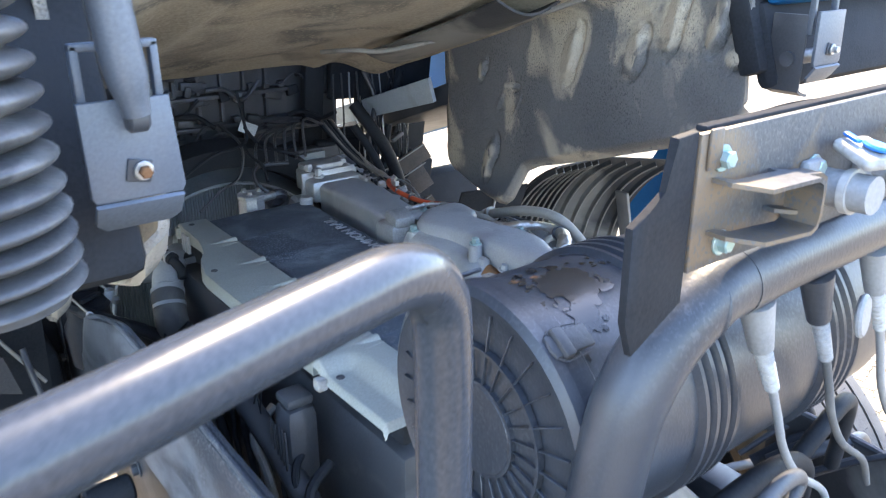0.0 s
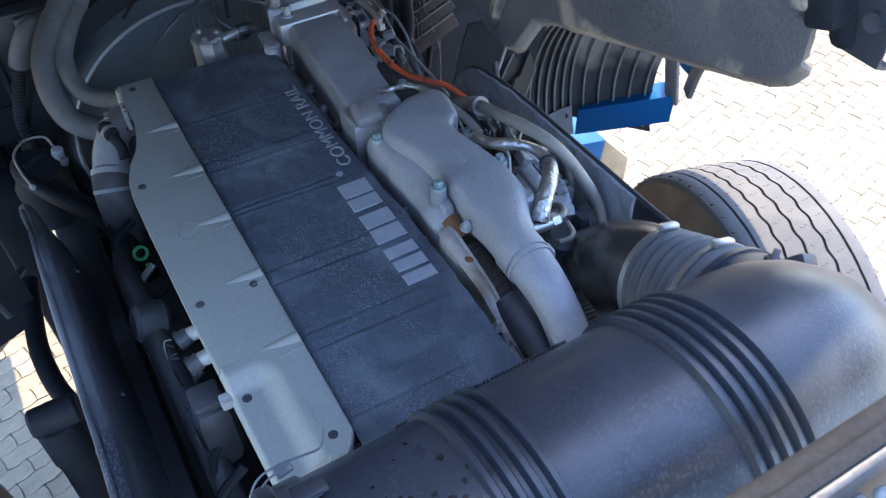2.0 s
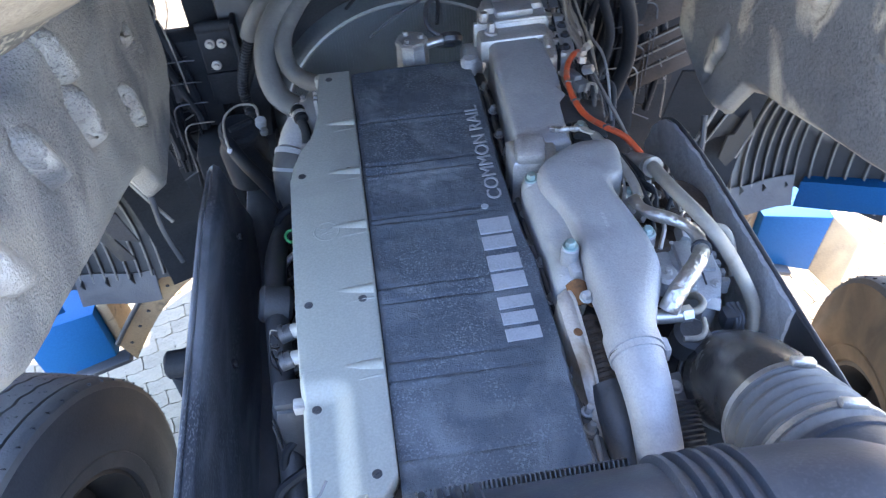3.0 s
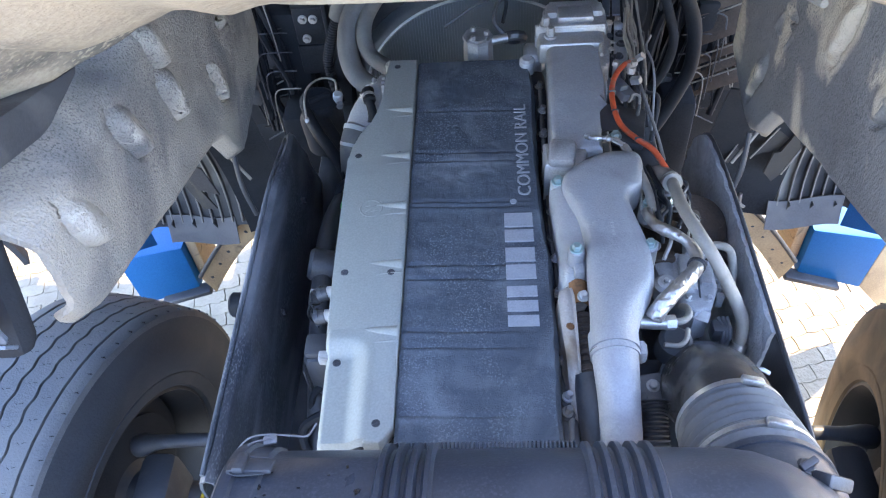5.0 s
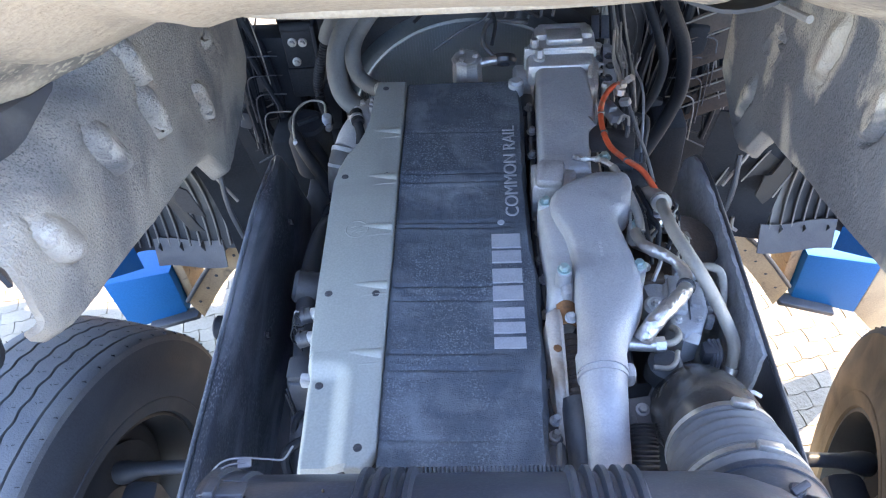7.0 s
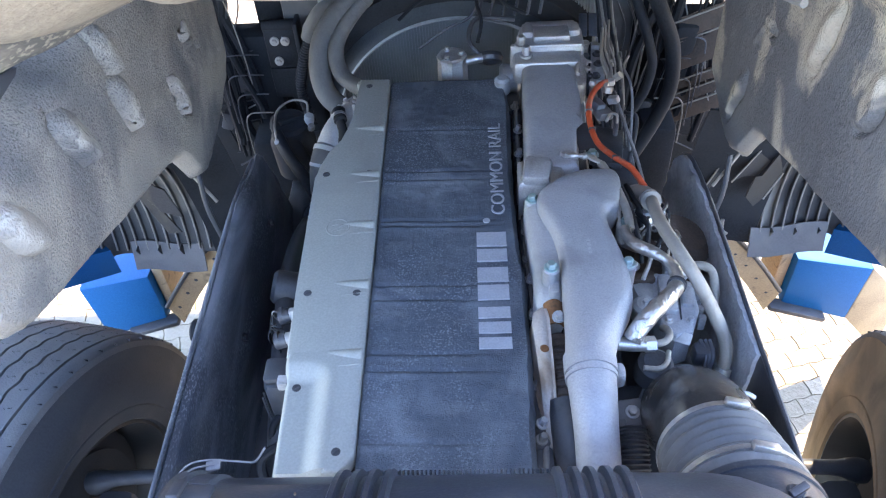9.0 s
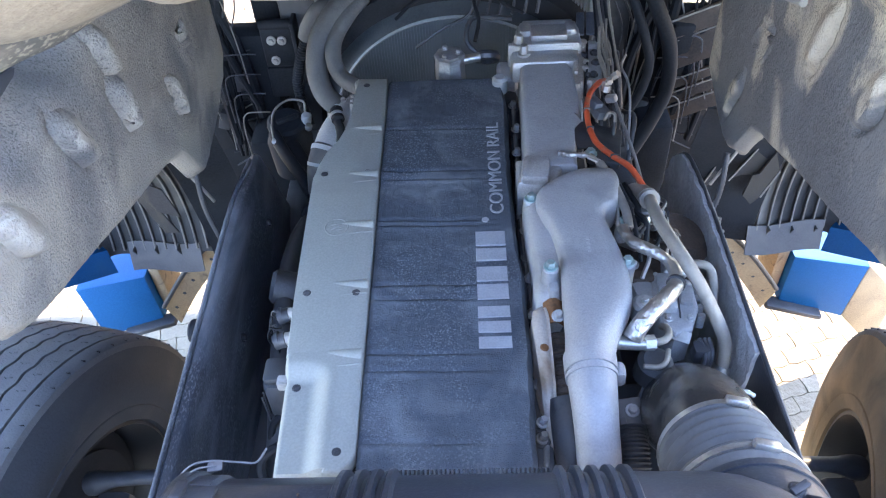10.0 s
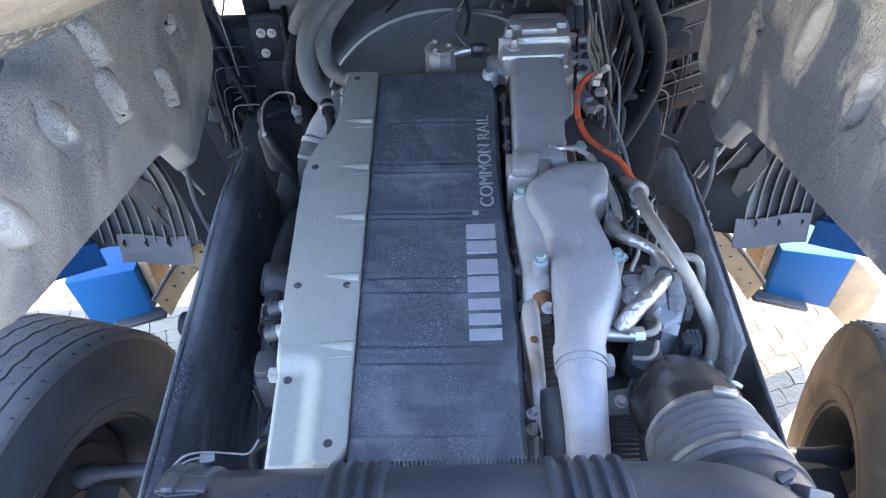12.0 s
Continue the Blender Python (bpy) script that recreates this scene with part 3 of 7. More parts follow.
# intake manifold, rear part flowing into a round pipe
LOBE = [(0.232, 0.255, 0.284, 1.368, 0.018, 2.4), (0.222, 0.232, 0.299, 1.370, 0.032, 2.6), (0.204, 0.205, 0.305, 1.372, 0.040, 2.8), (0.184, 0.175, 0.306, 1.373, 0.043, 3.0),
             (0.158, 0.151, 0.303, 1.373, 0.044, 3.0), (0.126, 0.148, 0.294, 1.373, 0.044, 3.0), (0.108, 0.152, 0.274, 1.373, 0.044, 3.0), (0.088, 0.158, 0.268, 1.373, 0.044, 3.0), (0.055, 0.170, 0.272, 1.374, 0.044, 3.0),
             (0.0, 0.178, 0.283, 1.375, 0.044, 2.9), (-0.045, 0.177, 0.288, 1.377, 0.044, 2.8), (-0.092, 0.175, 0.287, 1.380, 0.043, 2.6), (-0.126, 0.174, 0.277, 1.384, 0.042, 2.4), (-0.156, 0.173, 0.261, 1.388, 0.041, 2.2), (-0.182, 0.171, 0.251, 1.391, 0.040, 2.0), (-0.205, 0.1695, 0.2495, 1.392, 0.040, 2.0)]
def waist(y, xl, xr, zc, hz, sq):
    g = 0.029 * step(y, -0.20, -0.12)
    return (y + (y + 0.923) * g, xl + (xl - 0.035) * g, xr + (xr - 0.035) * g, zc, hz, sq + 2.2 * step(y, -0.16, -0.05))
lobe = loft([waist(*s) for s in LOBE], 52, 6)
manifold = part("manifold", lobe, M_CAST, engine, "matte grey cast aluminium charge pipe", smooth=60)
pipe = tube([(0.2095, -0.19, 1.392), (0.2085, -0.225, 1.391), (0.2085, -0.265, 1.382), (0.2095, -0.305, 1.360), (0.212, -0.34, 1.322), (0.216, -0.365, 1.27), (0.222, -0.38, 1.18), (0.228, -0.39, 1.05)], 0.038, 32, radii=lambda t: 0.0388 - 0.005 * step(t, 0.05, 0.45))
part("outlet_pipe", pipe, M_CAST, manifold, "round cast aluminium pipe end")
part("pipe_collar", tube([(0.2095, -0.182, 1.392), (0.209, -0.214, 1.3915)], 0.0418, 32, smooth=False), M_CAST, manifold)
part("pipe_seam", tube([(0.2088, -0.2145, 1.3914), (0.2087, -0.2165, 1.391)], 0.0402, 32, smooth=False), M_BROWN, manifold)
part("pipe_bead", tube([(0.2087, -0.2172, 1.391), (0.2086, -0.224, 1.3905)], 0.0410, 32, smooth=False), M_CAST, manifold)
part("pipe_lug", rbox((0.254, -0.205, 1.375), (0.02, 0.03, 0.035), 0.008), M_CAST, manifold)
for k in range(9):
    part("cast_mark", rbox((0.232, 0.05 - 0.0105 * k, 1.4185), (0.006, 0.0055 + 0.002 * (k % 2), 0.0016), 0.0003, seg=1), M_CAST_BRIGHT, manifold)
for c, drop in (((0.163, -0.008, 1.418), 0.085), ((0.296, 0.004, 1.410), 0.075), ((0.312, 0.132, 1.378), 0.05), ((0.144, 0.188, 1.394), 0.06)):
    part("boss", disc((c[0], c[1], c[2] - drop), (0, 0, 1), 0.0145, drop - 0.004, 0.004), M_CAST, manifold)
    part("bolt", hexbolt((c[0], c[1], c[2] - 0.006), (0, 0, 1), 0.0085, 0.010), M_BOLT, manifold, "bolt marked with teal paint")
foot = loft([(0.215, 0.132, 0.20, 1.330, 0.045, 3.4), (0.19, 0.128, 0.21, 1.335, 0.055, 3.4), (0.12, 0.130, 0.21, 1.335, 0.055, 3.0), (0.06, 0.134, 0.21, 1.331, 0.054, 3.0), (0.02, 0.136, 0.21, 1.328, 0.052, 2.8), (-0.02, 0.133, 0.20, 1.326, 0.052, 2.6), (-0.045, 0.136, 0.19, 1.318, 0.046, 2.4), (-0.058, 0.145, 0.18, 1.30, 0.03, 2.2)], 32, 6)
part("manifold_foot", foot, M_CAST, manifold, "rounded cast manifold body", smooth=60)
part("foot_web", rbox((0.168, -0.022, 1.352), (0.020, 0.040, 0.07), 0.007), M_CAST, manifold)
# heat shield with the rust-red patch
SH_V = (0.0, 0.06, 0.14, 0.32, 0.55, 0.78, 0.92, 1.0)
def shield(u, v):
    y = -0.052 - 0.258 * v
    left = float(np.interp(v, SH_V, (0.142, 0.130, 0.128, 0.131, 0.136, 0.140, 0.143, 0.147)))
    right = float(np.interp(v, SH_V, (0.150, 0.153, 0.156, 0.157, 0.158, 0.159, 0.157, 0.150)))
    zl = float(np.interp(v, SH_V, (1.350, 1.362, 1.363, 1.352, 1.336, 1.300, 1.272, 1.255)))
    lip = 0.006 * step(u, 0.78, 1.0)
    return (left + (right - left) * u, y + 0.006 * math.sin(9 * v) * u, zl + 0.006 * math.sin(3.14 * u) + lip)
hs = part("heat_shield", sheet(shield, 12, 40, 0.0025), M_SHIELD, engine, "bent bright heat shield plate")
part("skirt", sheet(lambda u, v: (shield(0, v)[0] - 0.006 * u, shield(0, v)[1], shield(0, v)[2] - 0.05 * u), 4, 30, 0.0025), M_SHIELD, hs)
part("rust_patch", sheet(lambda u, v: (0.150 + 0.030 * u, -0.040 - 0.052 * v, 1.366 + 0.012 * math.sin(3.14 * u) - 0.012 * v - 0.03 * (1 - step(v, 0.0, 0.15))), 10, 10, 0.003), M_RUST, hs, "rust-brown shield corner")
part("bolt", hexbolt((0.170, -0.089, 1.378), (0, -0.2, 1), 0.0075, 0.011), M_CAST, hs)
part("grommet", disc((0.143, -0.142, 1.362), (0.15, 0, 1), 0.0075, 0.0045), M_RUST, hs)
corr = tube([(0.168, -0.10, 1.335), (0.172, -0.16, 1.328), (0.174, -0.23, 1.315)], 0.020, 14, 24, radii=lambda t: 0.018 + 0.0022 * math.sin(t * 120))
part("corrugated_pipe", corr, M_BROWN, engine, "brown corrugated flexible pipe")
part("exhaust_branch", tube([(0.174, -0.215, 1.318), (0.178, -0.28, 1.30), (0.184, -0.34, 1.26), (0.19, -0.40, 1.18)], 0.03, 18), M_PLASTIC, engine, "dark exhaust branch")
part("corrugated_hose", tube([(0.275, -0.255, 1.30), (0.275, -0.30, 1.285), (0.275, -0.36, 1.25), (0.275, -0.42, 1.18)], 0.024, 16, 24, radii=lambda t: 0.0235 + 0.002 * math.sin(t * 150)), M_PLASTIC, engine, "black corrugated hose")

# exhaust recirculation module
egr = part("recirculation_valve", merge(prism([(0.352, 0.050), (0.398, 0.043), (0.424, 0.028), (0.424, -0.036), (0.404, -0.082), (0.372, -0.094), (0.352, -0.066), (0.348, 0.0)], 1.235, 1.326, 0.008, 3),
            rbox((0.372, -0.005, 1.330), (0.030, 0.085, 0.016), 0.005, (0, 0, -4)), rbox((0.408, -0.005, 1.328), (0.022, 0.055, 0.012), 0.004, (0, 0, -10)), rbox((0.338, 0.015, 1.300), (0.045, 0.075, 0.05), 0.014, (0, 0, 12)),
            disc((0.330, -0.028, 1.29), (0, 0, 1), 0.022, 0.045, 0.006)), M_CAST, engine, "cast valve housing")
part("seam", rbox((0.392, -0.010, 1.3275), (0.0025, 0.10, 0.004), 0.001, (0, 0, -6)), M_PLASTIC, egr)
part("plate", rbox((0.382, -0.092, 1.318), (0.034, 0.020, 0.003), 0.001, (28, 0, -24)), M_WHITE, egr, "pale rating plate")
for k in range(4):
    part("connector_tooth", rbox((0.428, 0.014 - 0.020 * k, 1.300), (0.014, 0.012, 0.034), 0.003, (0, 0, -8)), M_GREY, egr)
for c in ((0.360, 0.036, 1.326), (0.415, 0.012, 1.327), (0.365, -0.060, 1.326), (0.402, -0.062, 1.326), (0.332, 0.038, 1.322), (0.330, -0.028, 1.335)):
    part("bolt", hexbolt(c, (0, 0, 1), 0.0055, 0.007), M_CAST_BRIGHT, egr)
part("clamp_pipe", tube([(0.258, -0.146, 1.378), (0.285, -0.144, 1.372), (0.306, -0.142, 1.368)], 0.0115, 16), M_STEEL, engine, "short zinc pipe stub")
part("pipe_nut", tube([(0.305, -0.142, 1.3685), (0.322, -0.140, 1.367)], 0.0135, 6, smooth=False), M_STEEL, engine)
part("clamp_pipe", tube([(0.320, -0.140, 1.367), (0.338, -0.136, 1.366), (0.350, -0.122, 1.362), (0.352, -0.100, 1.352), (0.350, -0.08, 1.33)], 0.0062, 12), M_PIPE, engine)
part("clamp_pipe", tube([(0.300, -0.178, 1.355), (0.325, -0.178, 1.352), (0.340, -0.165, 1.350), (0.348, -0.14, 1.345)], 0.0045, 10), M_PIPE, engine)
part("valve_can", disc((0.322, -0.150, 1.285), (0.1, -0.1, 1), 0.030, 0.055, 0.008), M_PLASTIC, engine, "dark valve can")
part("foil_sleeve", tube([(0.284, -0.140, 1.380), (0.300, -0.125, 1.400), (0.322, -0.105, 1.410), (0.346, -0.080, 1.409), (0.364, -0.056, 1.402), (0.372, -0.040, 1.398)], 0.015, 20, 12, radii=lambda t: 0.0160 - 0.003 * t + 0.0004 * math.sin(t * 31)), M_FOIL, engine, "crumpled aluminium heat sleeve")
part("foil_clip", tube([(0.370, -0.044, 1.3985), (0.373, -0.038, 1.397)], 0.0165, 16, smooth=False), M_BLACK, engine)
part("foil_sleeve", tube([(0.372, -0.038, 1.398), (0.374, -0.015, 1.400), (0.364, 0.010, 1.402), (0.345, 0.030, 1.402), (0.322, 0.048, 1.400), (0.308, 0.072, 1.396), (0.304, 0.098, 1.392)], 0.011, 14, 12, radii=lambda t: 0.0105 + 0.0010 * math.sin(t * 13)), M_FOIL, engine, "crumpled foil wrap")
part("sheathed_lead", tube([(0.316, 0.10, 1.388), (0.315, 0.14, 1.394), (0.306, 0.19, 1.398), (0.294, 0.235, 1.400), (0.284, 0.272, 1.398)], 0.0085, 12), M_PIPE, engine, "grey sheathed sensor lead")
part("sheathed_lead", tube([(0.330, 0.06, 1.380), (0.326, 0.11, 1.388), (0.322, 0.16, 1.392), (0.312, 0.21, 1.394), (0.298, 0.262, 1.394)], 0.0055, 10), M_HOSE_BLACK, engine)
part("foil_sleeve", tube([(0.286, 0.270, 1.398), (0.270, 0.292, 1.398), (0.250, 0.300, 1.397), (0.226, 0.303, 1.396), (0.208, 0.312, 1.395)], 0.006, 12, 10, radii=lambda t: 0.0055 + 0.0010 * math.sin(t * 31) + 0.0007 * math.sin(t * 97)), M_FOIL, engine, "foil-wrapped sensor lead")
part("sensor_wire", tube([(0.30, 0.12, 1.372), (0.306, 0.19, 1.400), (0.29, 0.255, 1.403), (0.262, 0.290, 1.400)], 0.003, 8), M_STEEL, engine)
part("actuator_plug", rbox((0.420, -0.100, 1.28), (0.03, 0.03, 0.04), 0.008), M_BLACK, engine)
for k in range(3):
    part("plug_lead", tube([(0.418 + 0.008 * k, -0.085, 1.30), (0.424 + 0.006 * k, -0.115, 1.29), (0.412 + 0.006 * k, -0.135, 1.25)], 0.004, 8), M_BLACK, engine)
part("turbo_housing", merge(rbox((0.40, 0.13, 1.21), (0.14, 0.22, 0.14), 0.05), disc((0.41, 0.17, 1.22), (0.3, 0, 1), 0.068, 0.09, 0.02)), M_BROWN, engine, "brown heat-stained turbo housing")
part("vent_pipe", tube([(0.368, 0.225, 1.352), (0.368, 0.185, 1.380), (0.365, 0.130, 1.402), (0.366, 0.070, 1.421), (0.378, 0.012, 1.428), (0.396, -0.025, 1.415), (0.416, -0.048, 1.387), (0.437, -0.066, 1.350), (0.456, -0.080, 1.312), (0.464, -0.090, 1.288), (0.463, -0.104, 1.262), (0.457, -0.118, 1.240)], 0.0118, 18), M_PIPE, engine, "dusty grey steel vent pipe")
part("vent_elbow", tube([(0.348, 0.252, 1.335), (0.358, 0.238, 1.352), (0.368, 0.21, 1.366), (0.368, 0.182, 1.381)], 0.017, 18), M_PIPE, engine, "dusty cast pipe elbow")
for y_, z_ in ((0.200, 1.371), (0.186, 1.379)):
    part("vent_collar", tube([(0.368, y_, z_), (0.3678, y_ - 0.006, z_ + 0.0035)], 0.0195, 18, smooth=False), M_PIPE, engine)
part("vent_clamp", tube([(0.461, -0.110, 1.252), (0.457, -0.118, 1.240)], 0.0155, 16, smooth=False), M_STEEL, engine, "zinc hose clamp")
part("vent_hose", tube([(0.457, -0.118, 1.240), (0.448, -0.135, 1.21), (0.43, -0.16, 1.16)], 0.016, 16), M_LIP, engine)
part("small_pipe", tube([(0.405, 0.045, 1.33), (0.43, 0.048, 1.345), (0.455, 0.040, 1.342), (0.462, 0.015, 1.32), (0.46, -0.01, 1.28)], 0.008, 12), M_PIPE, engine)

# Dark block added to stop light showing through beside the outlet pipe.
part("lower_casting", rbox((0.30, -0.24, 1.17), (0.16, 0.24, 0.12), 0.02), M_PLASTIC, engine, "dark block in the shade of the engine bay")
part("pipe_stay", rbox((0.282, -0.225, 1.272), (0.05, 0.07, 0.012), 0.004, (18, 6, 12)), M_LIP, engine, "scuffed grey pipe stay")
part("pipe_stay", rbox((0.268, -0.275, 1.255), (0.014, 0.10, 0.06), 0.004, (12, 0, 6)), M_LIP, engine)
part("bolt", hexbolt((0.285, -0.215, 1.282), (0, -0.2, 1), 0.008, 0.008), M_CAST_BRIGHT, engine)

# turbo inlet elbow and bellows to the duct
inlet = thing("inlet_elbow", "glossy black rubber turbo inlet elbow under the vent pipe", "hose")
ELB = [(0.380, -0.165, 1.16), (0.378, -0.190, 1.225), (0.376, -0.222, 1.285), (0.374, -0.262, 1.332), (0.372, -0.305, 1.365), (0.372, -0.352, 1.387)]
part("elbow", tube(ELB, 0.08, 40, 10, radii=lambda t: 0.070 + 0.010 * step(t, 0.1, 0.5) + (0.0025 * math.sin(t * 95) if t < 0.42 else 0.0)), M_ELBOW, inlet)
part("clamp_tail", tube([(0.438, -0.225, 1.345), (0.455, -0.222, 1.342), (0.468, -0.226, 1.336)], 0.004, 8), M_STEEL, inlet, "zinc clamp tail")
part("hose_clamp", tube([(0.377, -0.208, 1.262), (0.3765, -0.214, 1.272)], 0.0815, 40, smooth=False), M_BLACK, inlet)
bellows = thing("intake_bellows", "dusty grey rubber intake bellows with zinc clamps", "hose")
part("bellows_body", tube([(0.372, -0.340, 1.382), (0.373, -0.375, 1.397), (0.375, -0.425, 1.418), (0.375, -0.485, 1.443)], 0.1, 48, 40, radii=lambda t: 0.080 + 0.013 * t + 0.0042 * math.sin(t * 6.28 * 8.5 + 1.2 * math.sin(9 * t))), M_BELLOWS, bellows)
for p0, p1, r_ in (((0.3722, -0.343, 1.3833), (0.3724, -0.352, 1.3872), 0.0855), ((0.375, -0.442, 1.4252), (0.375, -0.451, 1.429), 0.0955)):
    part("hose_clamp", tube([p0, p1], r_, 48, smooth=False), M_STEEL, bellows, "zinc worm-drive hose clamp")
part("clamp_screw", rbox((0.391, -0.318, 1.4685), (0.034, 0.014, 0.011), 0.003, (-20, 12, -6)), M_STEEL, bellows)
part("clamp_screw", rbox((0.394, -0.414, 1.518), (0.036, 0.014, 0.011), 0.003, (-20, 12, -6)), M_STEEL, bellows)

# oil filler and breather at the front
filler = part("filler_housing", lathe([(0, 0), (0.037, 0), (0.036, 0.05), (0.034, 0.07), (0.037, 0.072), (0.037, 0.08), (0.03, 0.084), (0, 0.085)], pose(-0.012, 0.712, 1.292), 8), M_CAST_BRIGHT, engine, "octagonal cast filler housing", smooth=20)
for a in (0, 2.1, 4.2):
    part("bolt", hexbolt((-0.012 + 0.022 * math.cos(a), 0.712 + 0.022 * math.sin(a), 1.376), (0, 0, 1), 0.006, 0.007), M_STEEL, filler)
part("spout", tube([(0.02, 0.72, 1.35), (0.045, 0.725, 1.352), (0.06, 0.728, 1.352)], 0.011, 12), M_STEEL, filler)
part("breather_ring", lathe([(0.017, 0), (0.030, 0.002), (0.034, 0.012), (0.030, 0.022), (0.017, 0.024)], pose(0.078, 0.745, 1.325, -50, 0, 0), 28, None, True), M_BLACK, engine, "black rubber breather ring")

# Dark sheet added so no bright ground shows through the bay.
under = part("undertray", rbox((0.0, 0.16, 0.655), (0.80, 1.7, 0.02), 0.004), M_DARK, engine, "dark sheet added to close the bay floor")

rng = random.Random(52)
for k in range(8):
    x, y = rng.uniform(0.325, 0.40), rng.uniform(0.06, 0.20)
    part("module_bolt", hexbolt((x, y, 1.318 + rng.uniform(0.0, 0.022)), (rng.uniform(-0.3, 0.3), rng.uniform(-0.3, 0.3), 1), rng.uniform(0.005, 0.008), rng.uniform(0.006, 0.014)), rng.choice((M_CAST_BRIGHT, M_STEEL, M_BOLT)), engine)
for k in range(9):
    x, y = rng.uniform(0.33, 0.44), rng.uniform(0.02, 0.22)
    part("module_bracket", rbox((x, y, 1.30 + rng.uniform(0, 0.035)), (rng.uniform(0.015, 0.05), rng.uniform(0.015, 0.05), rng.uniform(0.01, 0.03)), 0.004, (rng.uniform(-25, 25), rng.uniform(-25, 25), rng.uniform(0, 90))), rng.choice((M_CAST, M_CAST_BRIGHT, M_PLASTIC, M_BROWN)), engine)
for k in range(8):
    x, y = rng.uniform(0.33, 0.40), rng.uniform(0.0, 0.14)
    part("module_lead", tube([(x, y, 1.345), (x + rng.uniform(-0.02, 0.03), y + 0.04, 1.36 + rng.uniform(0, 0.015)), (x + rng.uniform(-0.02, 0.03), y + 0.08, 1.365), (x + rng.uniform(-0.03, 0.03), y + 0.13, 1.35)], rng.choice((0.0025, 0.004, 0.0055)), 8), rng.choice((M_BLACK, M_STEEL, M_PIPE, M_HOSE_BLACK)), engine)
for k in range(12):
    y = 0.56 - 0.07 * k
    part("lower_pipe", tube([(-0.305, y, 1.20), (-0.335 - 0.01 * (k % 3), y - 0.02, 1.17), (-0.35, y - 0.05, 1.10), (-0.34, y - 0.06, 1.0)], 0.005 + 0.002 * (k % 3), 8), M_STEEL if k % 4 == 0 else M_HOSE_BLACK, engine)

# ---- air duct across the rear ----
duct = thing("air_filter_housing", "black plastic air filter housing lying across behind the engine, oil-stained", "air filter")
DY, DZ, DR = -0.607, 1.488, 0.163
along = Matrix.Translation((0, DY, DZ)) @ pose(0, 0, 0, 0, 90, 0)
prof = [(DR - 0.02, -0.318), (DR - 0.004, -0.312), (DR, -0.30), (DR, -0.275), (DR - 0.005, -0.27), (DR - 0.005, -0.135)]
for k in range(4):
    x = -0.128 + 0.019 * k
    prof += [(DR - 0.005, x - 0.007), (DR + 0.003, x - 0.003), (DR + 0.003, x + 0.003), (DR - 0.005, x + 0.007)]
prof += [(DR - 0.005, 0.10)]
for k in range(5):
    x = 0.125 + 0.019 * k
    prof += [(DR - 0.005, x - 0.007), (DR + 0.003, x - 0.003), (DR + 0.003, x + 0.003), (DR - 0.005, x + 0.007)]
prof += [(DR - 0.006, 0.235), (DR - 0.007, 0.300), (DR - 0.012, 0.335), (DR - 0.026, 0.375), (DR - 0.050, 0.415), (DR - 0.085, 0.448), (0.045, 0.468), (0, 0.472)]
part("housing", lathe(prof, along, 96), M_DUCT, duct, "black ribbed plastic housing")
cap = [(DR - 0.002, -0.30), (DR + 0.005, -0.304), (DR + 0.005, -0.318), (DR - 0.004, -0.324), (DR - 0.02, -0.318), (DR - 0.05, -0.314), (0.06, -0.318), (0.055, -0.325), (0.0, -0.326)]
end_cap = part("end_cap", lathe(cap, along, 96), M_DUCT, duct, "round ribbed plastic end cap")
for k in range(26):
    a = 2 * math.pi * k / 26
    c, s = math.cos(a), math.sin(a)
    q = Vector((-0.321, DY + 0.102 * c, DZ + 0.102 * s))
    part("rib", rbox(q, (0.0045, 0.088, 0.0018), 0.0006, (math.degrees(a), 0, 0), 1), M_DUCT, end_cap)
for r in (0.10, 0.058):
    part("ring", lathe([(r - 0.002, -0.316), (r - 0.002, -0.3245), (r + 0.002, -0.3245), (r + 0.002, -0.316)], along, 64), M_DUCT, end_cap)
for a in (60, 125, -10, 200):
    c, s = math.cos(radians(a)), math.sin(radians(a))
    q = Vector((-0.285, DY + (DR + 0.006) * c, DZ + (DR + 0.006) * s))
    part("latch", merge(rbox(q, (0.055, 0.026, 0.006), 0.002, (a - 90, 0, 0)), rbox(q + Vector((-0.012, 0.004 * c, 0.004 * s)), (0.014, 0.034, 0.010), 0.003, (a - 90, 0, 0))), M_PLASTIC, duct, "black spring latch")
    part("latch_wire", tube([q + Vector((0.02, -0.016 * s, 0.016 * c)), q + Vector((-0.016, -0.018 * s, 0.018 * c)), q + Vector((-0.028, 0, 0)), q + Vector((-0.016, 0.018 * s, -0.018 * c)), q + Vector((0.02, 0.016 * s, -0.016 * c))], 0.0012, 6), M_BLACK, duct)
tagged(part("toothed_strip", merge(teeth, rbox((-0.006, -0.440, 1.447), (0.27, 0.030, 0.03), 0.003, (30, 0, 0))), M_DUCT, duct, "row of small cooling teeth", smooth=0), kind="stuff")
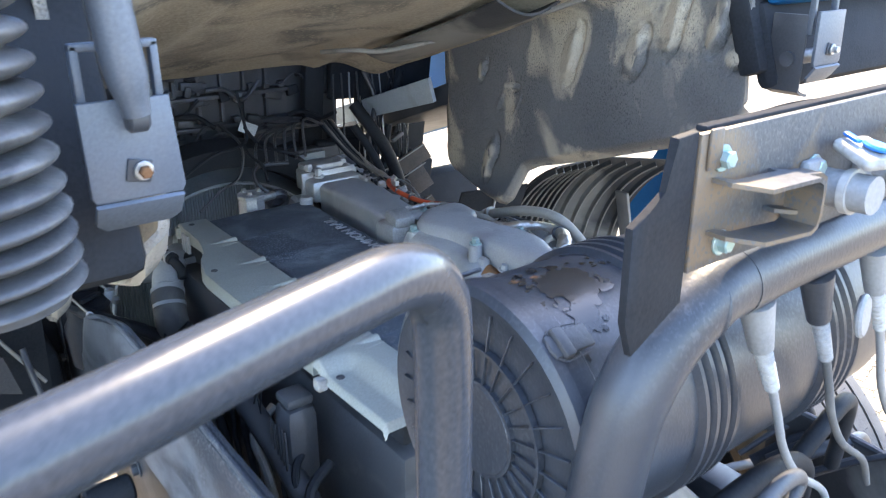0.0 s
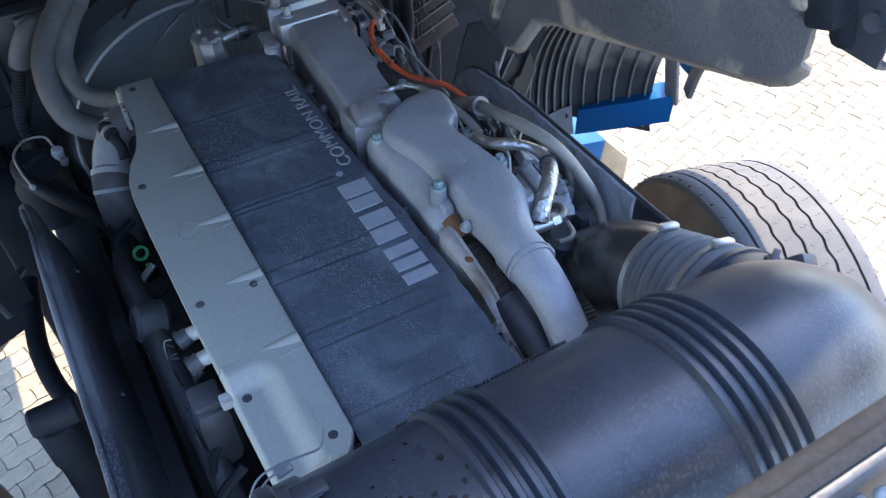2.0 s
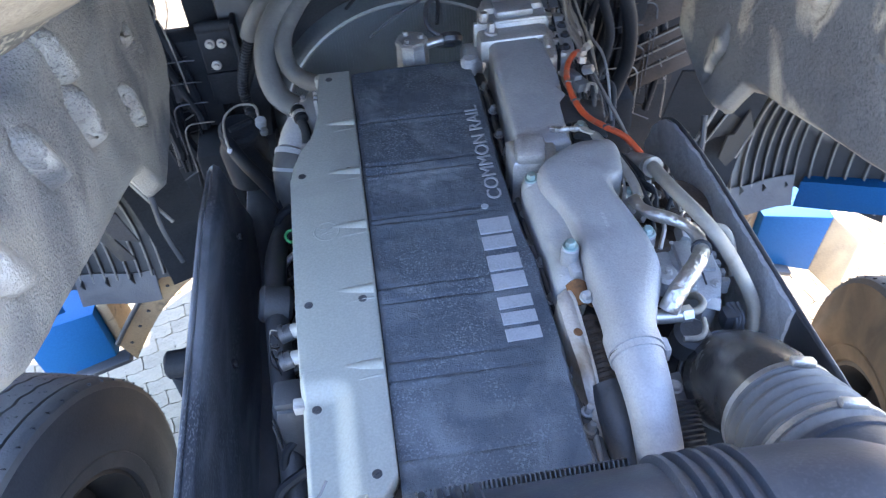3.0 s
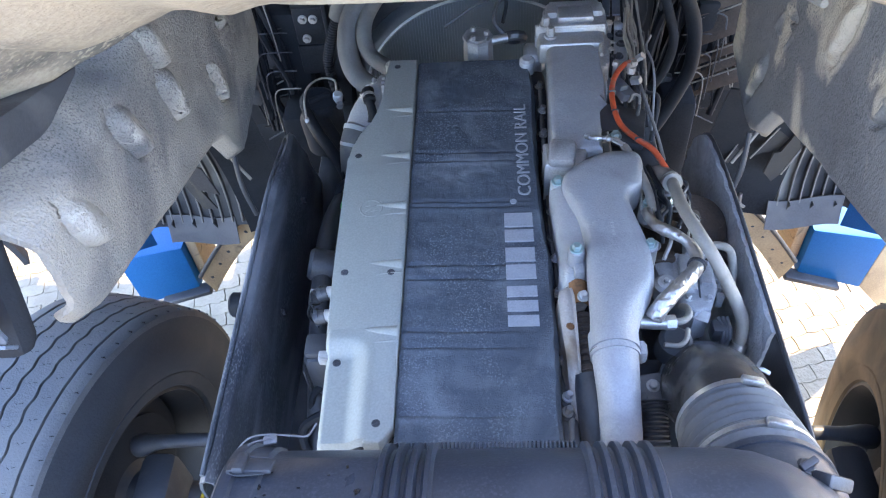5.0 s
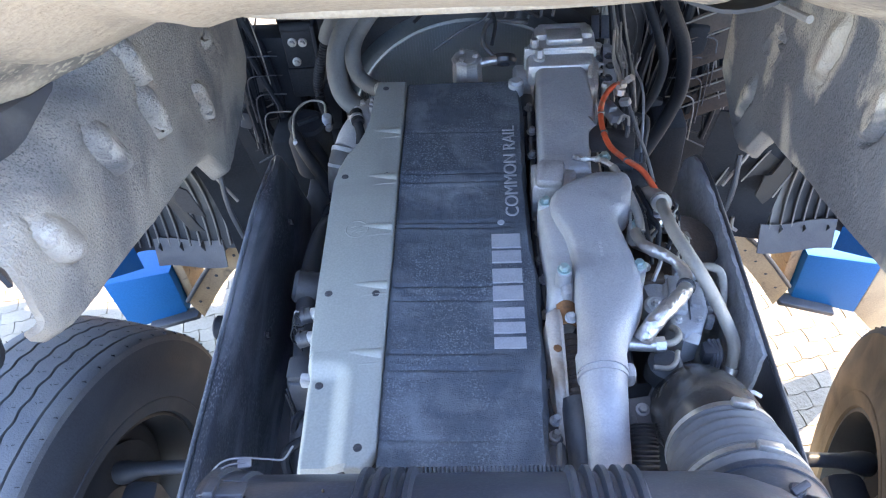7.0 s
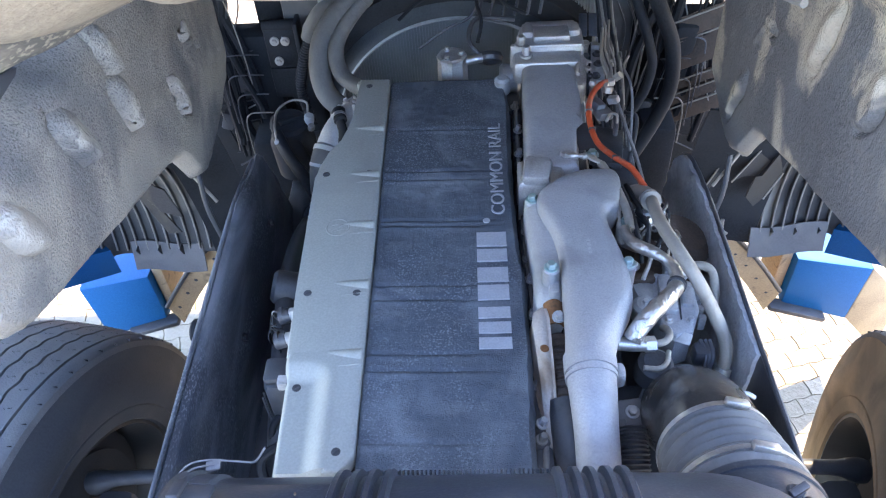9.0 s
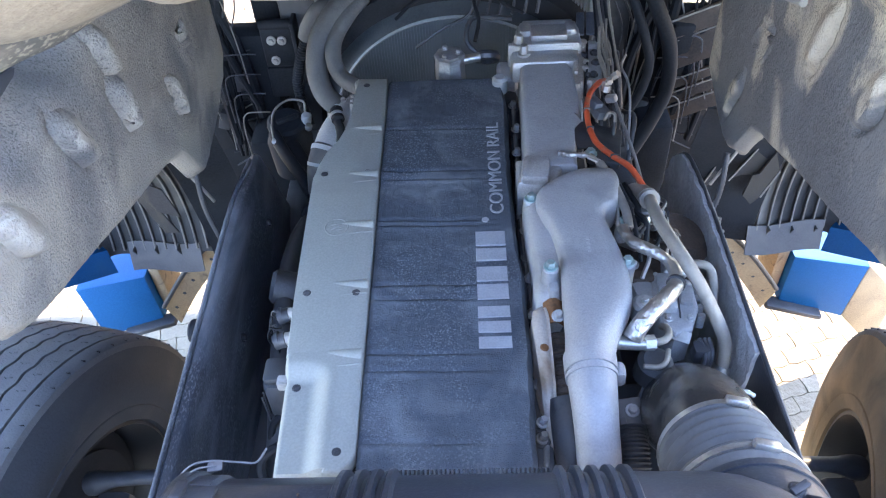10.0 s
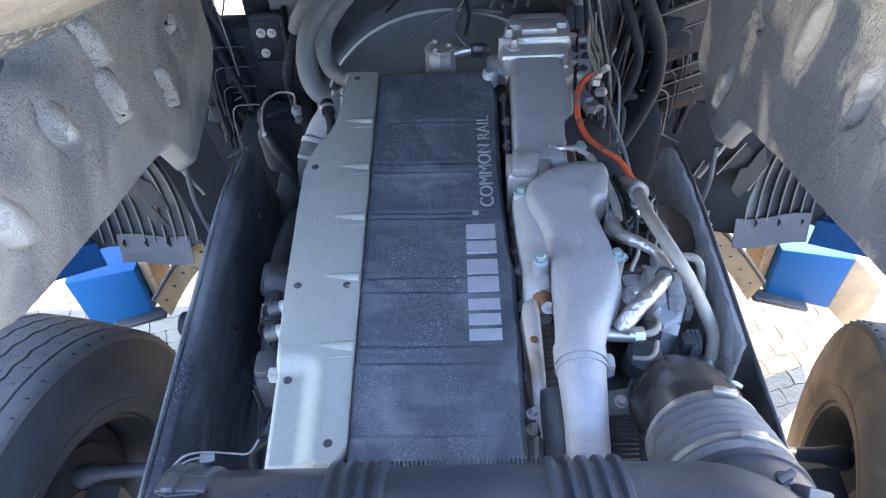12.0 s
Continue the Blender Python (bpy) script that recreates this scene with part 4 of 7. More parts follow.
# outlet shoulder towards the bellows and the snout at the far end
part("outlet_neck", tube([(0.375, -0.475, 1.439), (0.372, -0.52, 1.458), (0.35, -0.58, 1.475)], 0.098, 44, 8, radii=lambda t: 0.0945 + 0.012 * t), M_DUCT, duct)
part("neck_rim", tube([(0.375, -0.478, 1.440), (0.3748, -0.488, 1.4445)], 0.100, 44, smooth=False), M_DUCT, duct)
part("knob", merge(disc((0.400, -0.492, 1.535), (0.1, 0.2, 1), 0.012, 0.018, 0.003), rbox((0.402, -0.490, 1.556), (0.026, 0.010, 0.008), 0.002, (0, 0, 30))), M_PLASTIC, duct, "black wing knob")
for a in (35, -40, 140):
    c, s = math.cos(radians(a)), math.sin(radians(a))
    q = Vector((0.425, DY + 0.115 * c, DZ + 0.115 * s))
    part("latch", rbox(q, (0.04, 0.03, 0.018), 0.004, (a - 90, 30, 0)), M_PLASTIC, duct, "black spring latch")
def stain(cx, cy, rx, ra, seed):
    b = bmesh.new()
    n_ = 40
    ctr = None
    pts = []
    for k in range(n_):
        a = 2 * math.pi * k / n_
        w = 1 + 0.55 * noise.noise((math.cos(a) * 1.7 + seed, math.sin(a) * 1.7, seed)) + 0.25 * noise.noise((math.cos(a) * 5, math.sin(a) * 5, seed))
        x, ang = cx + rx * w * math.cos(a), cy + ra * w * math.sin(a)
        pts.append((x, ang))
    def on(x, ang, lift=0.0012):
        r = DR - 0.005 + lift
        return (x, DY + r * math.cos(ang), DZ + r * math.sin(ang))
    rings = [[b.verts.new(on(cx + (x - cx) * f, cy + (g - cy) * f)) for x, g in pts] for f in (0.33, 0.66, 1.0)]
    mid = b.verts.new(on(cx, cy))
    for k in range(n_):
        k2 = (k + 1) % n_
        b.faces.new((mid, rings[0][k], rings[0][k2]))
        for p_, q_ in zip(rings, rings[1:]):
            b.faces.new((p_[k], q_[k], q_[k2], p_[k2]))
    return b
for args in ((-0.215, 1.75, 0.035, 0.22, 1.3), (-0.235, 2.05, 0.02, 0.12, 4.2), (-0.20, 1.45, 0.008, 0.05, 7.7), (-0.222, 1.40, 0.006, 0.05, 9.1), (-0.245, 1.42, 0.005, 0.04, 2.2), (-0.182, 1.85, 0.012, 0.06, 5.5)):
    part("oil_stain", stain(*args), M_STAIN, duct, "dark wet oil stain")
rng = random.Random(17)
spots = []
for k in range(110):
    x = -0.285 + 0.17 * rng.random() ** 1.4
    spots.append(stain(x, rng.gauss(1.75, 0.28), rng.uniform(0.0015, 0.0045), rng.uniform(0.008, 0.03), rng.uniform(0, 50)))
tagged(part("oil_speckle", merge(*spots), M_STAIN, duct, "small dark oil specks"), kind="stuff")
for args in ((-0.262, 1.50, 0.006, 0.03, 3.3), (-0.236, 1.52, 0.005, 0.025, 6.1)):
    part("rust_stain", stain(*args), M_RUST, duct, "brown rust run")
wire = thing("loose_wire_clip", "thin white wire with a clip lying at the duct's end", "wire")
part("wire_strand", tube([(-0.330, -0.48, 1.578), (-0.312, -0.462, 1.586), (-0.288, -0.455, 1.584), (-0.258, -0.452, 1.574), (-0.238, -0.450, 1.570), (-0.226, -0.436, 1.578)], 0.0014, 8), M_LIP, wire)
part("wire_strand", tube([(-0.325, -0.485, 1.580), (-0.305, -0.47, 1.590), (-0.28, -0.462, 1.586)], 0.0012, 8), M_LIP, wire)
part("wire_clip", rbox((-0.283, -0.462, 1.583), (0.018, 0.013, 0.005), 0.002, (0, 0, 10)), M_LIP, wire)

gearbox = thing("gearbox", "dark oily gearbox housing between the frame rails", "gearbox")
part("bell_housing", tube([(0, -0.40, 0.88), (0, -0.52, 0.88), (0, -0.66, 0.88)], 0.3, 28, 6, radii=lambda t: 0.34 - 0.05 * t), M_PLASTIC, gearbox)
part("gear_case", rbox((0.0, -1.05, 0.92), (0.46, 0.82, 0.50), 0.05), M_PLASTIC, gearbox)
for k in range(6):
    part("case_rib", rbox((0.0, -0.75 - 0.12 * k, 1.172), (0.42, 0.014, 0.02), 0.004), M_PLASTIC, gearbox)
part("shift_cover", rbox((0.05, -0.95, 1.20), (0.26, 0.30, 0.09), 0.02), M_BLACK, gearbox)
part("air_hose", tube([(-0.20, -0.72, 1.20), (-0.10, -0.74, 1.30), (0.08, -0.74, 1.32), (0.22, -0.72, 1.26), (0.32, -0.68, 1.12)], 0.016, 12), M_HOSE_BLACK, gearbox, "black hose over the gearbox")
part("air_hose", tube([(0.10, -0.70, 1.17), (0.24, -0.72, 1.30), (0.38, -0.70, 1.30), (0.46, -0.66, 1.12)], 0.014, 12), M_HOSE_BLACK, gearbox)

# ---- side panels along the engine bay ----
def panel_left(u, v):
    y = 0.60 - 0.99 * u
    prof_ = [(-0.494, 1.04), (-0.492, 1.16), (-0.490, 1.262), (-0.484, 1.288), (-0.472, 1.297), (-0.461, 1.288), (-0.454, 1.258), (-0.450, 1.20), (-0.436, 1.13), (-0.430, 1.02), (-0.422, 0.90), (-0.415, 0.75)]
    s = v * (len(prof_) - 1)
    k = min(int(s), len(prof_) - 2)
    f = s - k
    x = prof_[k][0] * (1 - f) + prof_[k + 1][0] * f
    z = prof_[k][1] * (1 - f) + prof_[k + 1][1] * f
    drop = 0.062 * step(y, 0.28, 0.56) + 0.10 * step(y, 0.54, 0.60)
    return (x - 0.014 * step(y, 0.40, 0.60) + 0.004 * noise.noise((y * 6, v * 3, 5)), y, z - drop * max(0.0, (z - 0.75) / 0.54))
left_panel = thing("side_panel", "black painted engine bay side panel, scuffed and dusty", "panel", group="engine bay panels")
part("panel_sheet", sheet(panel_left, 60, 44, 0.005), M_PANEL, left_panel)
part("rolled_lip", tube([(-0.4905, 0.52, 1.232), (-0.482, 0.42, 1.268), (-0.480, 0.28, 1.293), (-0.480, 0.0, 1.296), (-0.480, -0.38, 1.296)], 0.0045, 8), M_PANEL, left_panel)
for y in (0.38, 0.05, -0.28):
    part("panel_bolt", hexbolt((-0.440, y, 1.16), (1, 0, 0.3), 0.007, 0.006), M_BLACK, left_panel)
right_panel = thing("side_panel", "engine bay side panel faced with a quilted grey heat mat", "panel", group="engine bay panels")
def top_right(y):
    return float(np.interp(y, (-0.40, -0.30, -0.20, -0.14, -0.05, 0.15, 0.26, 0.38, 0.42, 0.47, 0.50), (1.350, 1.352, 1.346, 1.343, 1.340, 1.333, 1.327, 1.305, 1.288, 1.235, 1.16)))
def panel_right(u, v, y0=0.50, y1=-0.15):
    y = y0 + (y1 - 0.03 * v - y0) * u
    z = top_right(y) - 0.46 * v
    q = 0.005 * abs(math.sin((y + z) * 44) * math.sin((y - z) * 44)) ** 0.6
    return (0.498 - 0.020 * v - q, y, z)
part("heat_mat", sheet(panel_right, 110, 84, 0.008), M_QUILT, right_panel)
part("rubber_flap", sheet(lambda u, v: (0.500 - 0.02 * v + 0.003 * math.sin(3 * u), -0.148 + 0.045 * v - 0.26 * u, top_right(-0.15 - 0.25 * u) - 0.004 - 0.42 * v), 16, 12, 0.006), M_BLACK, right_panel, "black rubber flap")
part("edge_bead", tube([(0.499, y_, top_right(y_) + 0.001) for y_ in (0.495, 0.46, 0.41, 0.33, 0.2, 0.05, -0.1, -0.2, -0.3, -0.40)], 0.0045, 8), M_PLASTIC, right_panel)
for sx in (-1, 1):
    fr = thing("frame_rail", "black painted chassis frame rail", "frame rail", group="chassis rails")
    part("web", rbox((sx * 0.43, -0.6, 0.86), (0.08, 4.6, 0.27), 0.012), M_BLACK, fr)
    for k in range(12):
        part("rail_bolt", hexbolt((sx * 0.471, -2.5 + 0.32 * k, 0.86 + 0.05 * (k % 2)), (sx, 0, 0), 0.013, 0.014), M_BLACK, fr)

# ---- wheels and axle ----
axle = thing("front_axle", "forged front axle with steered truck wheels", "axle")
part("beam", tube([(-0.86, -0.08, 0.5), (-0.6, -0.08, 0.46), (-0.4, -0.08, 0.40), (0.4, -0.08, 0.40), (0.6, -0.08, 0.46), (0.86, -0.08, 0.5)], 0.05, 16), M_BLACK, axle)
def wheel(sx, cx, cy, steer, wall, wall_label):
    R, W = 0.512, 0.155
    at = Matrix.Translation((cx, cy, 0.508)) @ pose(0, 0, 0, 0, 0, steer)
    m = at @ pose(0, 0, 0, 0, 90, 0)
    w = new("front_wheel")
    w.parent = axle
    tagged(w, "dusty steered truck wheel turned to the right")
    side = [(0.290, -W + 0.02), (0.30, -W - 0.004), (0.335, -W - 0.010), (0.338, -W - 0.007), (0.35, -W - 0.012), (0.42, -W - 0.012), (0.425, -W - 0.008), (0.465, -W), (0.487, -W + 0.006)]
    part("sidewall", lathe(side, m, 96), wall, w, wall_label)
    part("sidewall", lathe([(r, -h) for r, h in side[::-1]], m, 96), wall, w, wall_label)
    tread = bmesh.new()
    prof_ = [(0.487, -W + 0.006, 0), (0.500, -W + 0.012, 0), (0.507, -W + 0.024, 0)]
    for gx in (-0.104, -0.052, 0.0, 0.052, 0.104):
        rr = R - 0.008 * (gx / W) ** 2
        wv = 1.0 if abs(gx) < 0.1 else 0.12
        prof_ += [(rr, gx - 0.0036, wv), (rr - 0.014, gx - 0.0024, wv), (rr - 0.014, gx + 0.0024, wv), (rr, gx + 0.0036, wv)]
    prof_ += [(0.507, W - 0.024, 0), (0.500, W - 0.012, 0), (0.487, W - 0.006, 0)]
    seg, rings = 300, []
    for r, h, g in prof_:
        rings.append([tread.verts.new(m @ Vector((r * math.cos(a), r * math.sin(a), h + g * 0.0030 * math.sin(a * 50)))) for a in (2 * math.pi * k / seg for k in range(seg))])
    for a, b in zip(rings, rings[1:]):
        for k in range(seg):
            tread.faces.new((a[k], a[(k + 1) % seg], b[(k + 1) % seg], b[k]))
    part("tread", tread, M_TREAD, w, "worn tread with wavy grooves", smooth=30)
    sipes = bmesh.new()
    for gx in (-0.13, -0.078, -0.026, 0.026, 0.078, 0.13):
        for k in range(60):
            a = 2 * math.pi * k / 60 + gx * 3
            q = at @ Euler((a, 0, 0)).to_matrix().to_4x4() @ Matrix.Translation((gx, 0, R - 0.0048 - 0.008 * (gx / W) ** 2))
            for s_ in (-1, 1):
                b0 = bmesh.ops.create_cube(sipes, size=1)["verts"]
                bmesh.ops.transform(sipes, matrix=q @ pose(s_ * 0.006, s_ * 0.002, 0, 0, 0, 22 * s_) @ Matrix.Diagonal((0.009, 0.0010, 0.0102, 1)), verts=b0)
    tagged(part("sipes", sipes, M_STAIN, w, "thin dark tread cuts", smooth=0), kind="stuff")
    part("rim", lathe([(0.292, -W + 0.016), (0.298, -W + 0.004), (0.286, -W + 0.002), (0.278, -W + 0.02), (0.262, -W + 0.06), (0.255, 0.0), (0.262, 0.10), (0.285, W - 0.004), (0.295, W - 0.01)], m, 64), M_RIM, w, "dark painted steel rim")
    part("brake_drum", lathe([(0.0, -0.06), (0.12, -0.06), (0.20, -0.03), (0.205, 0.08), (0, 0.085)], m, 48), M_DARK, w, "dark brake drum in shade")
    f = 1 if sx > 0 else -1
    # Near-black disc added so the wheel's inside reads as shade.
    part("backplate", lathe([(0.0, -0.072 * f), (0.18, -0.072 * f), (0.25, -0.055 * f), (0.258, -0.03 * f)], m, 48), M_DARK, w, "dark disc filling the shaded wheel")
    part("hub", lathe([(0, -0.16 * f), (0.055, -0.16 * f), (0.06, -0.10 * f), (0.10, -0.07 * f), (0.10, 0.0), (0, 0)], m, 32), M_RIM, w)
wheel(-1, -1.062, -0.035, -14, M_SIDEWALL, "dull black sidewall with tan dust")
wheel(1, 1.024, -0.135, -16.5, M_SIDEWALL_WARM, "dusty sidewall tinted tan for light off the ground")
for sx in (-1, 1):
    guard = thing("mudguard_panel", "black plastic inner mudguard panel beside the rail", "mudguard", group="inner mudguards")
    part("panel", sheet(lambda u, v: (sx * (0.60 + 0.02 * v + 0.01 * math.sin(5 * u)), -0.46 - 0.42 * u, 1.10 - 0.02 * u - 0.55 * v), 10, 8, 0.006), M_LINER, guard)
    part("edge", tube([(sx * 0.60, -0.46, 1.10), (sx * 0.606, -0.60, 1.095), (sx * 0.60, -0.75, 1.09), (sx * 0.60, -0.88, 1.08)], 0.008, 8), M_BLACK, guard)
    rng = random.Random(63)
    for k in range(7):
        z = rng.uniform(0.98, 1.14)
        part("guard_hose", tube([(sx * 0.52, -0.42 - 0.03 * k, z), (sx * rng.uniform(0.56, 0.62), -0.46 - 0.04 * k, z + 0.06), (sx * rng.uniform(0.64, 0.70), -0.50 - 0.03 * k, z), (sx * 0.70, -0.52 - 0.04 * k, 0.80)], rng.choice((0.006, 0.009, 0.013)), 10), rng.choice((M_HOSE_BLACK, M_PLASTIC, M_BLACK)), guard)
part("anti_roll_bar", tube([(-0.575, 0.735, 0.85), (-0.590, 0.60, 0.85), (-0.595, 0.50, 0.85), (-0.585, 0.40, 0.845), (-0.560, 0.31, 0.84), (-0.53, 0.24, 0.80)], 0.022, 14), M_HOSE_BLACK, axle, "black bent bar")
for sx in (-1, 1):
    part("steering_arm", tube([(sx * 0.93, 0.0, 0.65), (sx * 0.86, -0.005, 0.68), (sx * 0.70, -0.01, 0.70), (sx * 0.52, -0.02, 0.70)], 0.022, 14, radii=lambda t: 0.030 - 0.012 * step(t, 0.1, 0.4)), M_PLASTIC, axle, "dark cast steering arm")
    part("knuckle", rbox((sx * 0.86, -0.10, 0.58), (0.10, 0.16, 0.18), 0.03), M_PLASTIC, axle)
    part("brake_hose", tube([(sx * 0.87, -0.26, 0.62), (sx * 0.77, -0.36, 0.80), (sx * 0.66, -0.38, 0.86), (sx * 0.52, -0.34, 0.86)], 0.011, 10), M_PLASTIC, axle)
    part("brake_chamber", disc((sx * 0.70, -0.26, 0.62), (0, -0.3, 1), 0.075, 0.12, 0.02), M_PLASTIC, axle)
    part("air_line", tube([(sx * 0.77, -0.28, 0.55), (sx * 0.75, -0.20, 0.62), (sx * 0.73, -0.12, 0.64)], 0.005, 8), M_YELLOW, axle)
    damper = thing("damper", "black shock absorber with a ribbed rubber boot", "damper", group="dampers")
    part("body", tube([(sx * 0.60, 0.22, 0.60), (sx * 0.585, 0.20, 0.88)], 0.035, 16, smooth=False), M_HOSE_BLACK, damper)
    part("boot", tube([(sx * 0.585, 0.20, 0.86), (sx * 0.58, 0.19, 1.0)], 0.045, 18, 24, radii=lambda t: 0.042 + 0.005 * math.sin(t * 44)), M_HOSE_BLACK, damper)
    part("top_eye", disc((sx * 0.62, 0.185, 1.01), (-sx, 0, 0), 0.03, 0.09, 0.006), M_HOSE_BLACK, damper)

# ---- tilted cab ----
cab = thing("tilted_cab", "blue truck cab tilted forward, its dusty tunnel underside over the engine", "truck cab")
ROOF_Y = [0.90, 0.75, 0.30, 0.02, -0.10, -0.22, -0.35, -0.42]
ROOF_Z = [1.66, 1.71, 1.84, 1.935, 1.995, 2.085, 2.20, 2.32]
def roof_z(y):
    return float(np.interp(y, ROOF_Y[::-1], ROOF_Z[::-1]))
LOW_Y = [0.80, 0.775, 0.73, 0.66, 0.58, 0.49, 0.43, 0.395, 0.365, 0.34, 0.31, 0.27, 0.22, 0.10, 0.0, -0.20, -0.265, -0.30, -0.325, -0.335]
LOW_Z = [1.60, 1.47, 1.385, 1.345, 1.325, 1.308, 1.300, 1.302, 1.325, 1.37, 1.418, 1.440, 1.455, 1.492, 1.526, 1.592, 1.616, 1.640, 1.68, 1.72]
PADS = {-1: ((0.165, 1.765, 0.030, 0.045, 0.012), (0.165, 1.665, 0.030, 0.055, 0.014), (-0.008, 1.73, 0.030, 0.055, 0.014), (0.37, 1.53, 0.020, 0.045, 0.011), (-0.215, 1.745, 0.028, 0.045, 0.013), (0.50, 1.595, 0.03, 0.012, 0.006)),
        1: ((0.15, 1.745, 0.028, 0.065, 0.012), (-0.035, 1.765, 0.026, 0.055, 0.013), (-0.128, 1.83, 0.026, 0.06, 0.012), (-0.24, 1.85, 0.026, 0.06, 0.012), (-0.284, 1.782, 0.018, 0.022, 0.009), (0.44, 1.43, 0.022, 0.065, 0.010), (0.47, 1.67, 0.016, 0.03, 0.008), (0.36, 1.64, 0.03, 0.010, 0.006))}
DENT = {-1: (0.515, 1.54), 1: (0.365, 1.595)}
def pad_field(sx, y, z):
    """Height of the moulded pads and the wear on their tops."""
    h = w = 0.0
    for a, b, p, q, t in PADS[sx]:
        yy = y - a + 0.30 * (z - b) + 0.012 * noise.noise((y * 14, z * 14, a * 50)) + 0.005 * noise.noise((y * 45, z * 45, a * 50))
        d = ((abs(yy) / p) ** 2.6 + (abs(z - b) / q) ** 2.6) ** (1 / 2.6)
        s_ = yy / p
        low = 1.0 if sx < 0 else 0.55
        h += low * 1.8 * t * (1 - step(d, 0.66, 1.02)) * (1 - 0.85 * step(s_, -0.5, 1.0))
        h -= low * 0.022 * gauss(d, 1.14, 0.11) * (1 - step(s_, -0.7, 0.25))
        rag = 0.45 * noise.noise((y * 30, z * 30, b * 9)) + 0.30 * noise.noise((y * 11, z * 11, b * 5))
        w = max(w, 1 - step(d + (rag if sx < 0 else 1.5 * rag), 0.50, 1.0))
    a, b = DENT[sx]
    e = max(abs(y - a + 0.5 * (z - b)) / 0.034, abs(z - b) / 0.026)
    h += 0.004 * gauss(e, 1.0, 0.10) - 0.003 * (1 - step(e, 0.8, 1.0))
    return h, w
def cab_wall(sx):
    X = 0.556 if sx < 0 else 0.574
    low_y = LOW_Y if sx < 0 else [y if y < 0.45 else 0.45 + 0.74 * (y - 0.45) for y in LOW_Y]
    front = low_y[0]
    def fn(u, v):
        y = front - (front + 0.318) * u
        lo = float(np.interp(y, low_y[::-1], LOW_Z[::-1]))
        hi = roof_z(y) + 0.02
        z = lo + (hi - lo) * v
        y2 = y + (0.05 * (z - lo) if u > 0.9 else 0.0) * step(u, 0.9, 1.0)
        d = z - lo
        x = X - pad_field(sx, y2, z)[0]
        x += 0.030 * (1 - step(d, 0, 0.03)) + 0.05 * (1 - step(front - y, 0, 0.10)) - (0.10 if sx > 0 else -0.03) * step(v, 0.75, 1.0) * step(z, 1.7, 2.0) + (0.085 * step(z, 1.79, 1.86) * (1 - step(y, 0.02, 0.25)) if sx < 0 else 0.0)
        x += 0.006 * noise.noise((y * 5, z * 5, 2.0 + sx)) + 0.0022 * noise.noise((y * 22, z * 22, 4.0)) + 0.0007 * noise.noise((y * 70, z * 70, 8.0))
        return (sx * x, y2, z)
    def wear(co):
        rim_ = abs(co.z - float(np.interp(co.y, low_y[::-1], LOW_Z[::-1])))
        return min(1.0, pad_field(sx, co.y, co.z)[1] * 0.95 + 0.55 * (1 - step(rim_, 0.0, 0.018)) + 0.6 * (1 - step(co.y + 0.335, 0.0, 0.03)))
    return sheet(fn, 210, 100, 0.012, wear)
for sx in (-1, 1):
    part("tunnel_wall", cab_wall(sx), M_CAB_LIT if sx < 0 else M_CAB, cab, "moulded dusty tunnel wall, tinted paler as the lit side, with worn pads" if sx < 0 else "moulded dusty grey tunnel wall with worn pads", smooth=70)
def tunnel_roof(u, v):
    y = 0.90 - 1.32 * v
    x = -0.52 + 1.04 * u
    z = roof_z(y) - 0.05 * step(abs(x), 0.36, 0.52) + 0.008 * noise.noise((x * 3, y * 4, 9)) - 0.012 * gauss(abs(x), 0.30, 0.03)
    return (x, y, z)
part("tunnel_roof", sheet(tunnel_roof, 60, 70, 0.02), M_CAB_ROOF, cab, "dust-caked brown floor pan", smooth=70)
def pan_corner(u, v):
    x, y, z = -0.64 + 0.24 * u, -0.07 + 0.27 * u, 1.842 + 0.014 * u
    return (x + 0.02 * v, y - 0.26 * v, z + 0.20 * v + 0.010 * noise.noise((u * 3, v * 4, 6)) + 0.012 * (1 - step(v, 0.0, 0.08)))
part("pan_corner", sheet(pan_corner, 24, 30, 0.008), M_CAB_ROOF, cab, "dusty corner flange of the floor pan", smooth=70)
part("roof_lip", tube([(-0.34, 0.03, 1.935), (-0.2, 0.03, 1.926), (0.2, 0.03, 1.926), (0.34, 0.03, 1.935)], 0.014, 12, radii=lambda t: 0.004 + 0.011 * math.sin(math.pi * t) ** 0.5), M_CAB_ROOF, cab)
part("floor_pipe", tube([(0.16, 0.60, 1.735), (0.20, 0.52, 1.745), (0.26, 0.46, 1.745), (0.36, 0.36, 1.775), (0.44, 0.20, 1.82), (0.47, 0.02, 1.88)], 0.006, 8), M_PIPE, cab, "thin pipe clipped under the floor")
part("floor_channel", sheet(lambda u, v: (0.30 + 0.20 * u, 0.62 - 0.52 * v, roof_z(0.62 - 0.52 * v) - 0.03 - 0.035 * math.sin(3.14 * u)), 8, 14, 0.006), M_LINER, cab, "black plastic channel under the floor")
